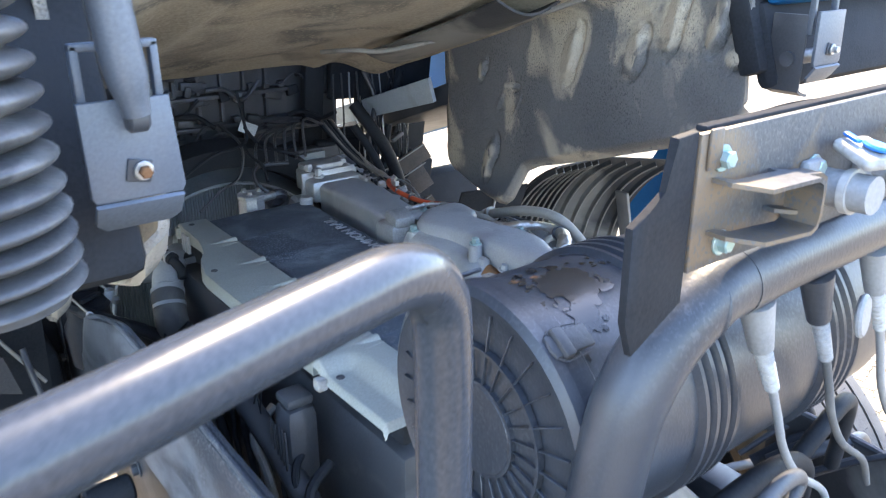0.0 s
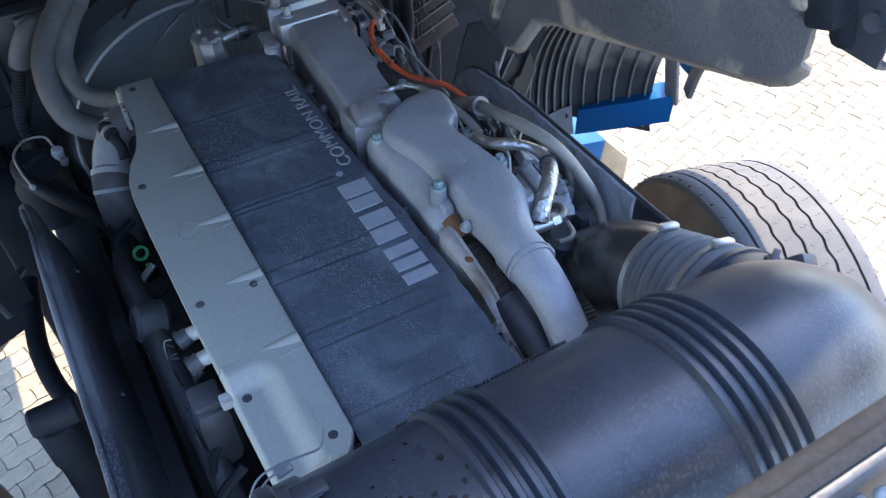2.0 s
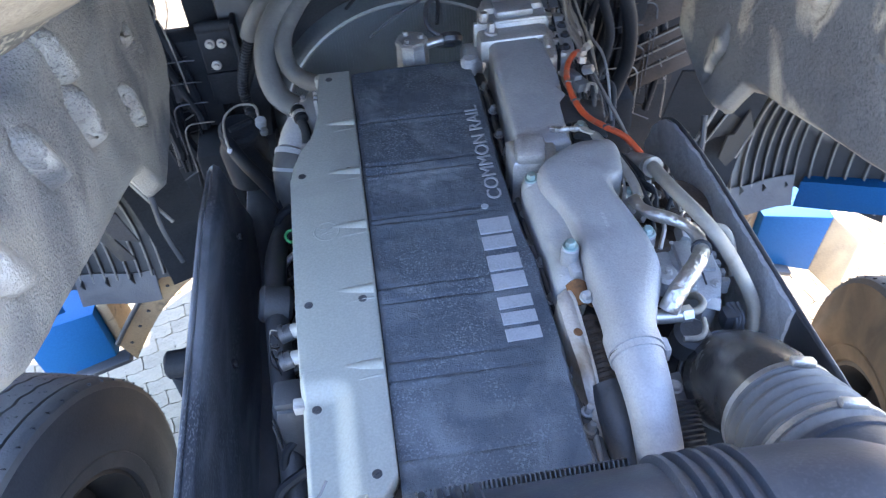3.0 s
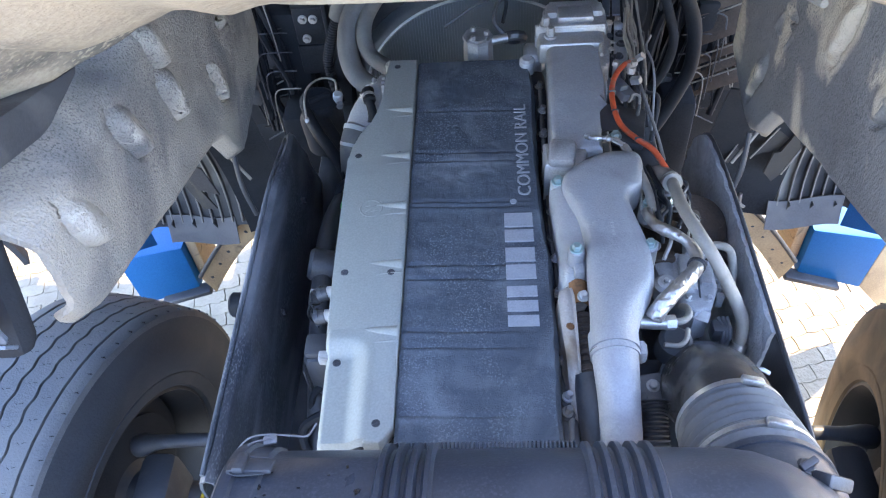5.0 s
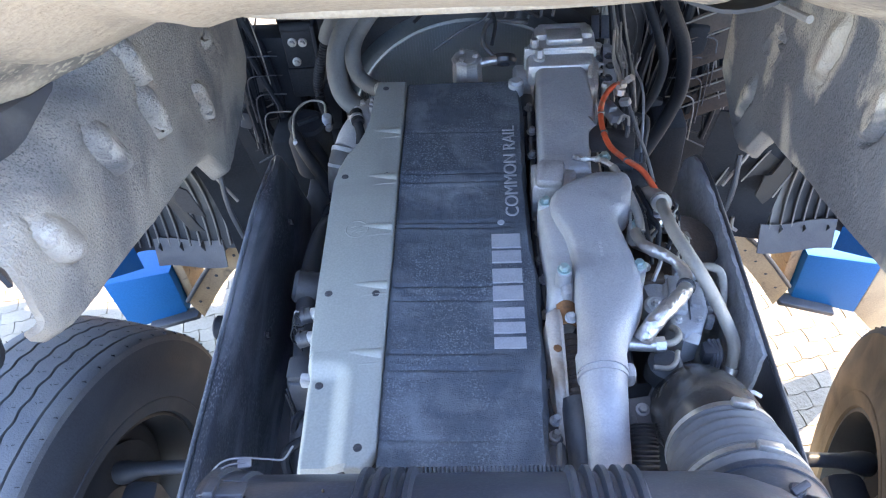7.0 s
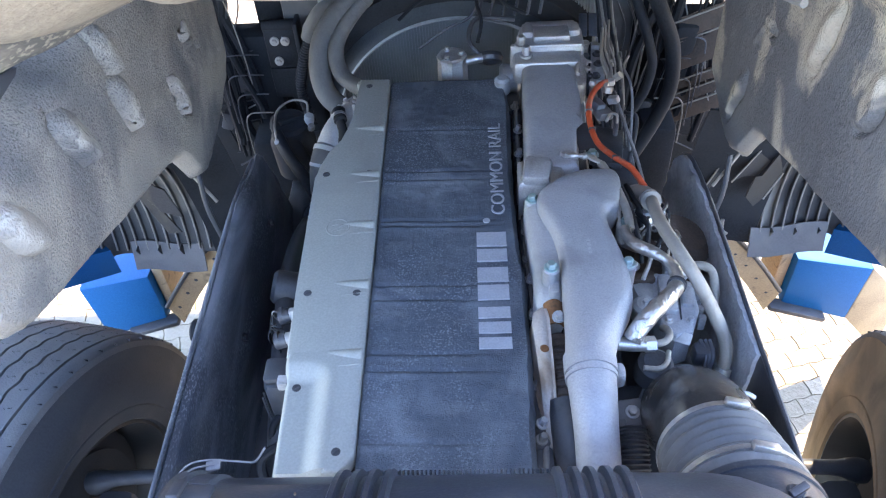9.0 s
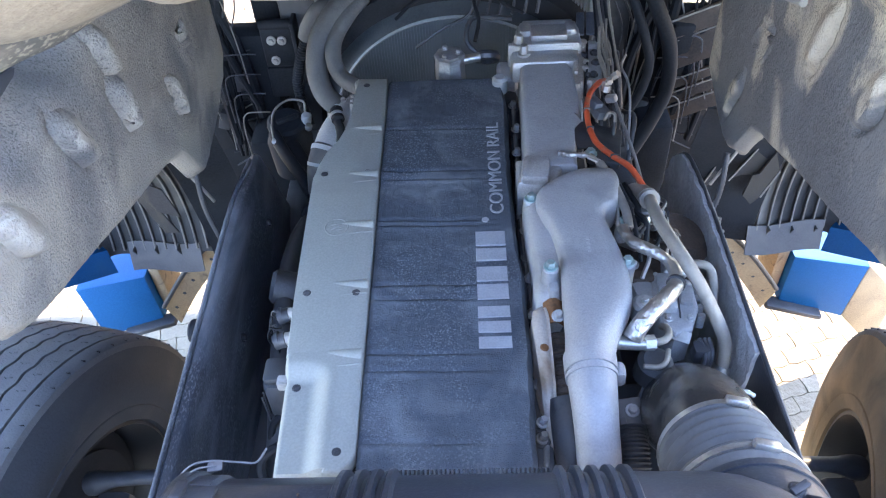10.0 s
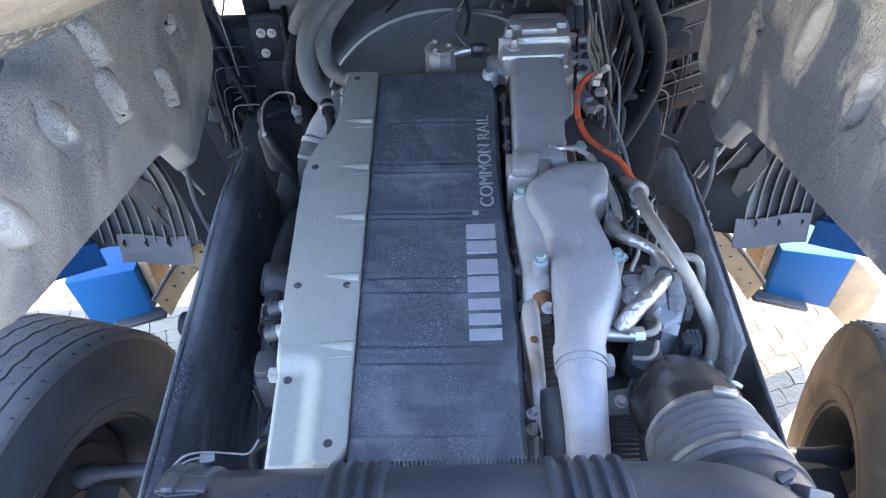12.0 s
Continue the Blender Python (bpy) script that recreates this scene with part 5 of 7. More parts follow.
# rear wall and body, leaning with the tilt
TILT20 = -20
lean = Matrix.Translation((0, -0.36, 1.88)) @ pose(0, 0, 0, TILT20, 0, 0)
def leaned(b):
    bmesh.ops.transform(b, matrix=lean, verts=b.verts)
    return b
for sx in (-1, 1):
    low = 0.10 if sx < 0 else 0.012
    part("rear_wall", leaned(rbox((sx * 0.915, 0.02, (1.18 + low) / 2), (0.62, 0.05, 1.18 - low), 0.015)), M_BLUE, cab, "glossy blue painted cab rear wall")
    part("rear_valance", leaned(rbox((sx * 0.90, 0.06, (low - 0.02 + (-0.19 if sx < 0 else -0.125)) / 2 + 0.01), (0.62, 0.05, low + (0.19 if sx < 0 else 0.125) + 0.03), 0.02)), M_DARK, cab, "black plastic lower valance")
    part("floor", leaned(rbox((sx * 0.90, 1.10, 0.06), (0.62, 2.0, 0.06), 0.01)), M_PLASTIC, cab, "dark cab floor underside")
    part("side_wall", leaned(rbox((sx * 1.20, 1.10, 1.15), (0.05, 2.15, 2.25), 0.02)), M_BLUE, cab, "blue cab side wall")
part("valance_end", leaned(rbox((0.600, 0.075, 0.045), (0.07, 0.05, 0.30), 0.01)), M_DARK, cab)
part("rear_wall_centre", leaned(rbox((0, 0.02, 1.55), (2.4, 0.05, 1.55), 0.02)), M_BLUE, cab)
part("roof", leaned(rbox((0, 1.10, 2.30), (2.4, 2.2, 0.06), 0.02)), M_BLUE, cab)
part("front_wall", leaned(rbox((0, 2.18, 1.5), (2.4, 0.06, 1.65), 0.02)), M_BLUE, cab)
# Dark boxes added to close bright gaps across the shaded front.
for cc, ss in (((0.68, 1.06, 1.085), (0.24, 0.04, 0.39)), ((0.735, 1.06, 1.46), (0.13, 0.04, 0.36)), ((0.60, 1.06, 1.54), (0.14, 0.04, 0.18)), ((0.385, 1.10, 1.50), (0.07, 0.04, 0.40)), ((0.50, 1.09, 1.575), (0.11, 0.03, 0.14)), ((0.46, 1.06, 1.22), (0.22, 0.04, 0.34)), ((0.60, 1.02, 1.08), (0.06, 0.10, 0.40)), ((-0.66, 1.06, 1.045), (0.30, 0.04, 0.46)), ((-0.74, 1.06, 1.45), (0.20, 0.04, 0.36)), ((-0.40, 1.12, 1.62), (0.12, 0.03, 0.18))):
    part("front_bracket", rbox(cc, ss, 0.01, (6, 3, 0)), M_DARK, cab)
for sx in (-1, 1):
    rng = random.Random(31)
    for k in range(9 if sx > 0 else 4):
        x0 = 0.43 + 0.028 * k if sx > 0 else 0.60 + 0.03 * k
        part("front_line", tube([(sx * x0, 1.03, 1.60), (sx * (x0 + rng.uniform(-0.02, 0.02)), 1.0, 1.50), (sx * (x0 + rng.uniform(-0.03, 0.03)), 0.98, 1.38), (sx * (x0 + 0.02), 0.99, 1.24), (sx * (x0 + rng.uniform(-0.04, 0.04)), 1.0, 1.05)], rng.choice((0.0022, 0.003, 0.006, 0.009)), 8), M_STEEL if k in (2, 6) else M_BLACK, cab)
part("front_flange", sheet(lambda u, v: (0.580 - 0.020 * u - 0.02 * v, 0.69 + 0.60 * u, 1.550 - 0.175 * u + (0.072 - 0.02 * u) * v), 10, 3, 0.012), M_FLANGE, cab, "pale grey-blue floor flange")
for sx in (-1, 1):
    rng = random.Random(77 + sx)
    for k in range(16):
        x0, z0 = rng.uniform(0.50 if sx > 0 else 0.62, 0.72), rng.uniform(1.25, 1.60)
        lean_, bow = rng.uniform(-0.10, 0.06), rng.uniform(-0.04, 0.04)
        pts = [(sx * (x0 + lean_ * s / 4 + bow * math.sin(s * 0.78)), 0.985 - 0.006 * s + 0.002 * (k % 7), z0 - 0.11 * s) for s in range(5)]
        part("corner_line", tube(pts, 0.0017 if k % 5 == 0 else rng.choice((0.003, 0.005, 0.010, 0.014)), 8, 6), M_PIPE if k % 5 == 0 else M_HOSE_BLACK, cab)
    for k in range(12):
        part("corner_clip", rbox((sx * rng.uniform(0.48 if sx > 0 else 0.60, 0.72), 0.985, rng.uniform(0.90, 1.55)), (rng.uniform(0.015, 0.05), 0.025, rng.uniform(0.015, 0.06)), 0.004, (0, rng.uniform(-30, 30), 0)), rng.choice((M_PLASTIC, M_BLACK, M_HOSE_BLACK)), cab)
for sx in (-1, 1):
    for k in range(4):
        z = 1.04 + 0.065 * k
        part("brake_line", tube([(sx * 0.55, 0.962, z), (sx * 0.585, 0.958, z + 0.004), (sx * (0.62 + 0.01 * k), 0.955, z), (sx * (0.635 + 0.01 * k), 0.955, z - 0.04), (sx * (0.637 + 0.01 * k), 0.955, z - 0.16)], 0.0022, 8), M_BLACK if k else M_PIPE, cab)
# rear mounting brackets, one each side
for sx in (-1, 1):
    X = -0.603 if sx < 0 else 0.64
    Z = 0.0 if sx < 0 else 0.012
    br = part("mounting_bracket", merge(prism([(-0.045, 0.06), (0.04, 0.06), (0.046, -0.03), (0.042, -0.036), (-0.040, -0.036), (-0.044, -0.03)], 0, 0.006, 0.002, 2, pose(X, -0.425, 1.805 + Z, 90, 0, 0)),
              prism([(-0.042, 0.016), (0.042, 0.016), (0.042, -0.010), (0.032, -0.02), (-0.032, -0.02), (-0.042, -0.010)], 0, 0.005, 0.0015, 2, pose(X, -0.4225, 1.756 + Z, 125, 0, 0))), M_BLUEGREY, cab, "bent grey steel mounting plate")
    part("bolt_plate", rbox((X + 0.002, -0.4325, 1.797 + Z), (0.024, 0.003, 0.022), 0.001, (0, 12, 0), 1), M_BLACK, br)
    part("washer", disc((X + 0.005, -0.434, 1.797 + Z), (0, -1, 0), 0.0095, 0.004, 0.001), M_STEEL, br)
    part("bolt", hexbolt((X + 0.005, -0.438, 1.797 + Z), (0, -1, 0), 0.0062, 0.007, None, False), M_RUST if sx < 0 else M_STEEL, br, "bracket bolt")
    part("strap", rbox((X, -0.41, 1.912), (0.080, 0.012, 0.008), 0.002), M_BLUEGREY, br)
    for off in (-0.036, 0.036):
        part("strap", rbox((X + off, -0.41, 1.875), (0.008, 0.012, 0.08), 0.002), M_BLUEGREY, br)
part("inner_cheek", rbox((0.602, -0.372, 1.80), (0.006, 0.07, 0.14), 0.003), M_PLASTIC, cab)
part("cheek_foot", sheet(lambda u, v: (0.602 + 0.035 * v, -0.405 + 0.066 * u, 1.731 - 0.012 * math.sin(1.57 * v)), 4, 8, 0.005), M_PLASTIC, cab)
part("pivot_pin", tube([(0.59, -0.38, 1.79), (0.69, -0.38, 1.79)], 0.014, 12), M_BLACK, cab)

# ---- steps, arch liners and flaps ahead of the wheels ----
for sx in (-1, 1):
    st = thing("entry_step", "blue painted entry step boxes with dusty faces", "step", group="entry steps")
    def ledge(u, v):
        a = 2 * math.pi * v
        c, s = max(-1, min(1, 1.6 * math.cos(a))), max(-1, min(1, 1.6 * math.sin(a)))
        x, y, z = 0.985 + 0.175 * u, 0.585 - 0.20 * u, 0.825 + 0.115 * u
        return (sx * (x + 0.030 + 0.030 * c), y + 0.028 + 0.028 * c, z + 0.046 * s)
    lb = sheet(ledge, 8, 24)
    bmesh.ops.holes_fill(lb, edges=lb.edges, sides=0)
    part("upper_step", lb, M_BLUE, st, "glossy blue step panel")
    part("lower_step", prism([(0.975, 0.45), (1.198, 0.362), (1.212, 0.60), (0.975, 0.655)], 0, 0.16, 0.008, 2, Matrix.Translation((0, 0.835, 0)) @ Matrix.Diagonal((sx, 1, 1, 1)) @ pose(0, 0, 0, 90, 0, 0)), M_BLUE, st, "blue lower step box")
    if sx > 0:
        part("dusty_side", prism([(1.213, 0.60), (1.345, 0.46), (1.345, 0.19), (1.20, 0.36)], 0, 0.12, 0.006, 2, Matrix.Translation((0, 0.80, 0)) @ Matrix.Diagonal((sx, 1, 1, 1)) @ pose(0, 0, 0, 90, 0, 0)), M_TAN, st, "tan dusty side face")
    part("dusty_edge", rbox((sx * 0.955, 0.76, 0.56), (0.035, 0.12, 0.20), 0.008), M_TAN, st, "tan dusty inner edge")
    part("step_edge", rbox((sx * 1.02, 0.665, 0.432), (0.20, 0.05, 0.018), 0.006, (0, sx * 20, 0)), M_PLASTIC, st)
    arch = thing("arch_liner", "black ribbed plastic wheel-arch liner, dusty", "wheel arch", group="arch liners")
    rib0 = 0.80 if sx > 0 else 0.712
    lip0 = 0.775 if sx > 0 else 0.735
    def arc_at(x, deg, r=0.435):
        a = radians(deg)
        return (sx * x, 0.20 + r * math.cos(a) - 1.12 * max(0.0, x - 0.985), 0.98 + r * math.sin(a))
    part("liner", sheet(lambda u, v: arc_at(rib0 - 0.01 + (0.355 if sx > 0 else 0.385) * u, -20 + 84 * v, 0.44), 16, 30, 0.005), M_LINER, arch)
    for k in range(12 if sx > 0 else 13):
        x = rib0 + 0.0295 * k
        rb = part("rib", sheet(lambda u, v, x=x: arc_at(x, -18 + 80 * v, 0.441 - 0.016 * u), 1, 26, 0.003), M_LINER, arch)
        part("rib_edge", tube([arc_at(x, -18 + 80 * t / 12, 0.425) for t in range(13)], 0.0026, 6, 2), M_PIPE, rb, "pale rib edge")
    part("liner_lip", sheet(lambda u, v: (sx * (lip0 + 0.20 * u), 0.612 - 0.03 * v, 0.862 - 0.085 * v + 0.012 * u - 0.006 * math.sin(6 * u)), 10, 3, 0.005), M_LIP, arch, "scuffed grey lower lip")
    for k in range(3):
        part("lip_gusset", prism([(0, 0), (0.022, 0), (0.0, -0.055)], 0, 0.003, 0, m=Matrix.Translation((sx * (lip0 + 0.055 + 0.062 * k), 0.61, 0.862)) @ pose(0, 0, 0, 90, 0, -90)), M_LINER, arch)
    # Dark sheet added to close off the gap inboard of the ribs.
    part("inner_panel", sheet(lambda u, v: (sx * (0.575 + (rib0 - 0.585) * u), 0.66 - 0.05 * u - 0.10 * v * v, 0.80 + 0.50 * v), 8, 10, 0.005), M_DARK, arch, "dark sheet closing off the inner arch")
    if sx < 0:
        part("inner_bracket", prism([(0.0, 0.0), (0.05, 0.02), (0.11, 0.16), (0.10, 0.21), (0.04, 0.10), (0.02, 0.09)], 0, 0.004, 0.001, 1, Matrix.Translation((sx * 0.655, 0.42, 1.15)) @ Matrix.Diagonal((sx, 1, 1, 1)) @ pose(0, 0, 0, 90, 0, 0)), M_STRAP, arch)
        part("inner_strap", prism([(0.0, 0.0), (0.035, 0.0), (0.085, 0.17), (0.06, 0.17)], 0, 0.004, 0.001, 1, Matrix.Translation((sx * 0.70, 0.47, 1.05)) @ Matrix.Diagonal((sx, 1, 1, 1)) @ pose(0, 0, 0, 90, 0, 0)), M_STRAP, arch)
    else:
        for pts, y_ in (([(0.674, 1.062), (0.735, 1.184), (0.769, 1.156), (0.734, 1.078), (0.700, 1.081)], 0.58), ([(0.711, 1.027), (0.721, 1.096), (0.738, 1.097), (0.762, 1.168), (0.785, 1.106), (0.756, 1.020), (0.737, 0.994)], 0.56),
                        ([(0.626, 1.012), (0.664, 1.118), (0.676, 1.108), (0.639, 1.006)], 0.62), ([(0.615, 1.056), (0.649, 1.130), (0.673, 1.104), (0.642, 1.024)], 0.66)):
            plate = part("liner_plate", prism(pts[::-1], 0, 0.005, 0.001, 1, Matrix.Translation((0, y_, 0)) @ pose(0, 0, 0, 90, 0, 0)), M_STRAP, arch, "dusty overlapping liner plate")
            a_, b_ = max(zip(pts, pts[1:] + pts[:1]), key=lambda e: math.dist(*e))
            part("plate_edge", tube([(a_[0], y_ - 0.006, a_[1]), (b_[0], y_ - 0.006, b_[1])], 0.0022, 6, smooth=False), M_PIPE, plate, "pale plate edge")
    part("inner_rod", tube([(sx * 0.60, 0.50, 1.12), (sx * 0.65, 0.52, 1.20), (sx * 0.70, 0.55, 1.28)], 0.004, 8), M_PIPE, arch)
    def rim_at(u, v):
        a = radians(4 + 110 * v)
        r = 0.655 + 0.040 * u
        return (sx * (1.205 + 0.02 * u), -0.29 + r * math.cos(a), 0.926 + r * math.sin(a))
    def fender_at(u, v):
        a = radians(8 + 50 * v)
        r = 0.698 + 0.10 * u
        return (sx * (1.222 + 0.01 * u), -0.29 + r * math.cos(a), 0.926 + r * math.sin(a))
    part("fender_edge", sheet(fender_at, 3, 24, 0.008), M_BLUE, arch, "blue painted fender edge")
    part("arch_rim", sheet(rim_at, 2, 44, 0.014), M_PLASTIC, arch, "black wheel-arch rim")
    part("side_stay", rbox((sx * 1.13, 0.40, 1.10), (0.012, 0.05, 0.30), 0.004, (0, sx * -14, 0)), M_LIP, arch, "scuffed grey stay")
    part("stay", tube([(sx * 0.60, 0.46, 1.03), (sx * 0.62, 0.48, 1.12), (sx * 0.63, 0.52, 1.20)], 0.007, 8), M_BLACK, arch)
    flap = thing("dust_flap", "dust-caked tan rubber flap beside the chassis rail", "flap", group="dust flaps")
    def flap_at(u, v):
        w = 0.085 - 0.02 * u + 0.03 * u * u
        x, z = 0.69 + 0.245 * u ** 1.15, 0.845 - 0.30 * u ** 1.1 + 0.03 * math.sin(3.1 * u)
        return (sx * (x - 0.02 * v), 0.64 + 0.015 * v, z - w * v)
    part("flap", sheet(flap_at, 24, 5, 0.006), M_TAN, flap)
    for k in range(6):
        q = flap_at(0.10 + 0.16 * k, 0.45)
        part("rivet", disc((q[0], q[1] - 0.003, q[2]), (0, -1, 0), 0.0055, 0.004), M_BLACK, flap)
    part("top_seal", tube([flap_at(t / 10, -0.08) for t in range(11)], 0.007, 8, 2), M_PLASTIC, flap, "black rubber top seal")
    part("hanger_bar", tube([(sx * 0.69, 0.65, 0.85), (sx * 0.64, 0.70, 0.86), (sx * 0.58, 0.78, 0.86)], 0.010, 8), M_BLACK, flap)
    part("clip", tube([(sx * 0.70, 0.625, 0.88), (sx * 0.705, 0.625, 0.84), (sx * 0.72, 0.625, 0.825)], 0.005, 8), M_PIPE, flap)
    # dark blocks added as bumper end and headlamp housing hide bright ground beside the radiator
    be = thing("bumper_end", "dark blocks added for bumper end and headlamp housing, in shade", "bumper", group="bumper ends")
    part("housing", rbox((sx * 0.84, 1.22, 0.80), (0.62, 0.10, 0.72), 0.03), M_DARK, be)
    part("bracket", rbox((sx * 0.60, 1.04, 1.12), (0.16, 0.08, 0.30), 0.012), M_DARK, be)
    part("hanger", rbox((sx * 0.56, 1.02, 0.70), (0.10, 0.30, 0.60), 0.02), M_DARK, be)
    rng = random.Random(8)
    for k in range(9):
        z = 0.86 + 0.045 * k
        part("pipe", tube([(sx * 0.54, 1.02, z + 0.01), (sx * (0.60 + rng.uniform(-0.02, 0.02)), 1.0, z + rng.uniform(-0.02, 0.02)), (sx * 0.70, 0.98, z + rng.uniform(-0.04, 0.02))], 0.0024, 8), M_STEEL if k == 4 else M_BLACK, be)

# ---- radiator and front end ----
rad = thing("radiator", "radiator and fan shroud with a grey ring", "radiator")
ringm = Matrix.Translation((0.0, 0.95, 0.99)) @ pose(0, 0, 0, 90, 0, 0)
part("shroud_ring", lathe([(0.347, 0.0), (0.348, 0.022), (0.353, 0.026), (0.357, 0.020)], ringm, 96), M_RING, rad, "thin pale shroud lip")
part("shroud", lathe([(0.357, 0.020), (0.368, -0.004), (0.384, -0.020), (0.390, -0.026)], ringm, 96), M_SHROUD, rad, "grey plastic fan shroud")
part("shroud_rim", lathe([(0.390, -0.024), (0.398, 0.016), (0.43, 0.024), (0.455, 0.025), (0.47, -0.06)], ringm, 96), M_DARK, rad)
# Dark fillers added to close bright slits beside the radiator.
for sx in (-1, 1):
    part("side_seal", rbox((sx * 0.500, 1.095, 1.10), (0.13, 0.03, 0.62), 0.006), M_DARK, rad, "dark filler beside the radiator")
part("core_block", rbox((0, 1.008, 1.0), (0.74, 0.016, 0.74), 0.002), M_CORE, rad)
part("shroud_plate", rbox((0, 1.04, 0.96), (0.95, 0.05, 0.84), 0.01), M_PLASTIC, rad)
core = bmesh.new()
for k in range(92):
    rbox((-0.36 + 0.0079 * k, 0.997, 1.0), (0.0036, 0.012, 0.70), 0, bm=core)
tagged(part("core_finning", core, M_CORE, rad, "fine vertical radiator fins", smooth=0), kind="stuff")
cowl = thing("front_cowl", "black plastic cowl with clips and wiring across the front", "cowl")
part("cowl_panel", rbox((-0.07, 1.16, 1.46), (0.93, 0.05, 0.56), 0.02, (4, 0, 0)), M_PLASTIC, cowl)
part("cowl_end", rbox((0.435, 1.15, 1.46), (0.12, 0.04, 0.56), 0.01, (4, 0, 0)), M_PLASTIC, cowl)
rng = random.Random(91)
for k in range(46):
    part("cowl_lug", rbox((rng.uniform(-0.46, 0.44), 1.118 + rng.uniform(-0.012, 0.012), rng.choice((1.37, 1.46, 1.55, 1.62)) + rng.uniform(-0.03, 0.03)), (rng.uniform(0.012, 0.07), 0.03, rng.uniform(0.008, 0.03)), 0.003, (rng.uniform(-10, 10), rng.uniform(-14, 14), 0)), rng.choice((M_PLASTIC, M_PLASTIC, M_HOSE_BLACK, M_HOSE_BLACK, M_BLACK)), cowl)
for k in range(12):
    x0, z0 = rng.uniform(-0.42, 0.30), rng.uniform(1.38, 1.62)
    part("cowl_wire", tube([(x0, 1.09, z0), (x0 + 0.05, 1.08, z0 + rng.uniform(-0.03, 0.03)), (x0 + 0.11, 1.085, z0 + rng.uniform(-0.04, 0.04)), (x0 + 0.17, 1.09, z0 + rng.uniform(-0.05, 0.03))], rng.choice((0.003, 0.005, 0.007)), 8), rng.choice((M_HOSE_BLACK, M_BLACK, M_PLASTIC)), cowl)
for k in range(11):
    part("cowl_rib", rbox((-0.48 + 0.072 * k, 1.128, 1.47 + 0.01 * (k % 3)), (0.012, 0.02, 0.42), 0.004, (4, 0, 0)), M_BLACK, cowl)
for z in (1.36, 1.47, 1.56, 1.64):
    part("cowl_ledge", rbox((-0.10, 1.115, z), (0.82, 0.03, 0.014), 0.004, (8, 0, 0)), M_BLACK, cowl)
rng = random.Random(4)
for k in range(14):
    x = -0.36 + 0.05 * k
    part("clip", rbox((x, 1.10 + rng.uniform(-0.01, 0.02), 1.545 + rng.uniform(0, 0.05)), (0.02, 0.02, 0.03), 0.004, (0, rng.uniform(-20, 20), 0)), M_PLASTIC if k % 5 else M_GREY, cowl)
part("yellow_plug", rbox((-0.200, 1.085, 1.603), (0.024, 0.02, 0.05), 0.004), M_YELLOW, cowl, "yellow connector")
part("paper_tag", rbox((0.146, 1.062, 1.462), (0.058, 0.002, 0.034), 0.0008, (0, 26, 0), 1), M_PAPER, cowl, "small white paper tag")

# coolant hoses at the left front
hz = thing("coolant_hose", "dusty grey rubber coolant hose bent down to the engine", "hose", group="coolant hoses")
part("hose", tube([(-0.215, 0.985, 1.64), (-0.225, 0.955, 1.52), (-0.255, 0.915, 1.44), (-0.303, 0.88, 1.395), (-0.341, 0.84, 1.349), (-0.353, 0.80, 1.293), (-0.341, 0.77, 1.238), (-0.302, 0.74, 1.214), (-0.255, 0.71, 1.222), (-0.22, 0.69, 1.235)], 0.027, 20), M_HOSE, hz)
part("clamp", tube([(-0.262, 0.714, 1.220), (-0.250, 0.708, 1.223)], 0.0312, 24, smooth=False), M_STEEL, hz)
hz = thing("coolant_hose", "thinner dusty grey coolant hose beside the thick one", "hose", group="coolant hoses")
part("hose", tube([(-0.170, 0.99, 1.64), (-0.182, 0.965, 1.52), (-0.210, 0.93, 1.44), (-0.262, 0.88, 1.396), (-0.299, 0.84, 1.355), (-0.306, 0.80, 1.322), (-0.290, 0.77, 1.287), (-0.248, 0.73, 1.280), (-0.20, 0.69, 1.29)], 0.0205, 18), M_HOSE, hz)
part("joint", tube([(-0.228, 0.912, 1.424), (-0.238, 0.903, 1.416)], 0.0235, 20, smooth=False), M_HOSE, hz)
part("clamp", tube([(-0.222, 0.709, 1.285), (-0.212, 0.701, 1.287)], 0.0225, 24, smooth=False), M_STEEL, hz)
th = thing("thermostat_elbow", "cast aluminium coolant elbow with rubber sleeve", "pipe")
part("elbow", tube([(-0.235, 0.66, 1.26), (-0.262, 0.625, 1.262), (-0.290, 0.585, 1.252), (-0.308, 0.545, 1.235)], 0.034, 24, radii=lambda t: 0.042 - 0.008 * t), M_CAST, th)
part("sleeve", tube([(-0.308, 0.545, 1.235), (-0.318, 0.515, 1.212), (-0.322, 0.49, 1.17), (-0.324, 0.475, 1.10)], 0.037, 24), M_RUBBER, th, "dusty grey rubber sleeve")
for p0, p1 in (((-0.3075, 0.546, 1.2355), (-0.311, 0.537, 1.229)), ((-0.317, 0.517, 1.214), (-0.3185, 0.512, 1.208))):
    part("clamp", tube([p0, p1], 0.0385, 28, smooth=False), M_CAST, th)
for k in range(3):
    part("bolt", hexbolt((-0.268 - 0.014 * k, 0.645 - 0.02 * k, 1.298 - 0.005 * k), (-0.3, 0, 1), 0.006, 0.008), M_STEEL, th)
part("sensor_plug", tube([(-0.282, 0.618, 1.288), (-0.283, 0.60, 1.300), (-0.276, 0.575, 1.296)], 0.0155, 16), M_HOSE_BLACK, th, "black sensor plug")
part("sensor_ring", tube([(-0.281, 0.590, 1.300), (-0.279, 0.583, 1.299)], 0.0170, 20, smooth=False), M_CAST_BRIGHT, th)
part("sensor_plug", tube([(-0.277, 0.575, 1.294), (-0.270, 0.552, 1.280), (-0.272, 0.535, 1.262)], 0.011, 14), M_HOSE_BLACK, th)
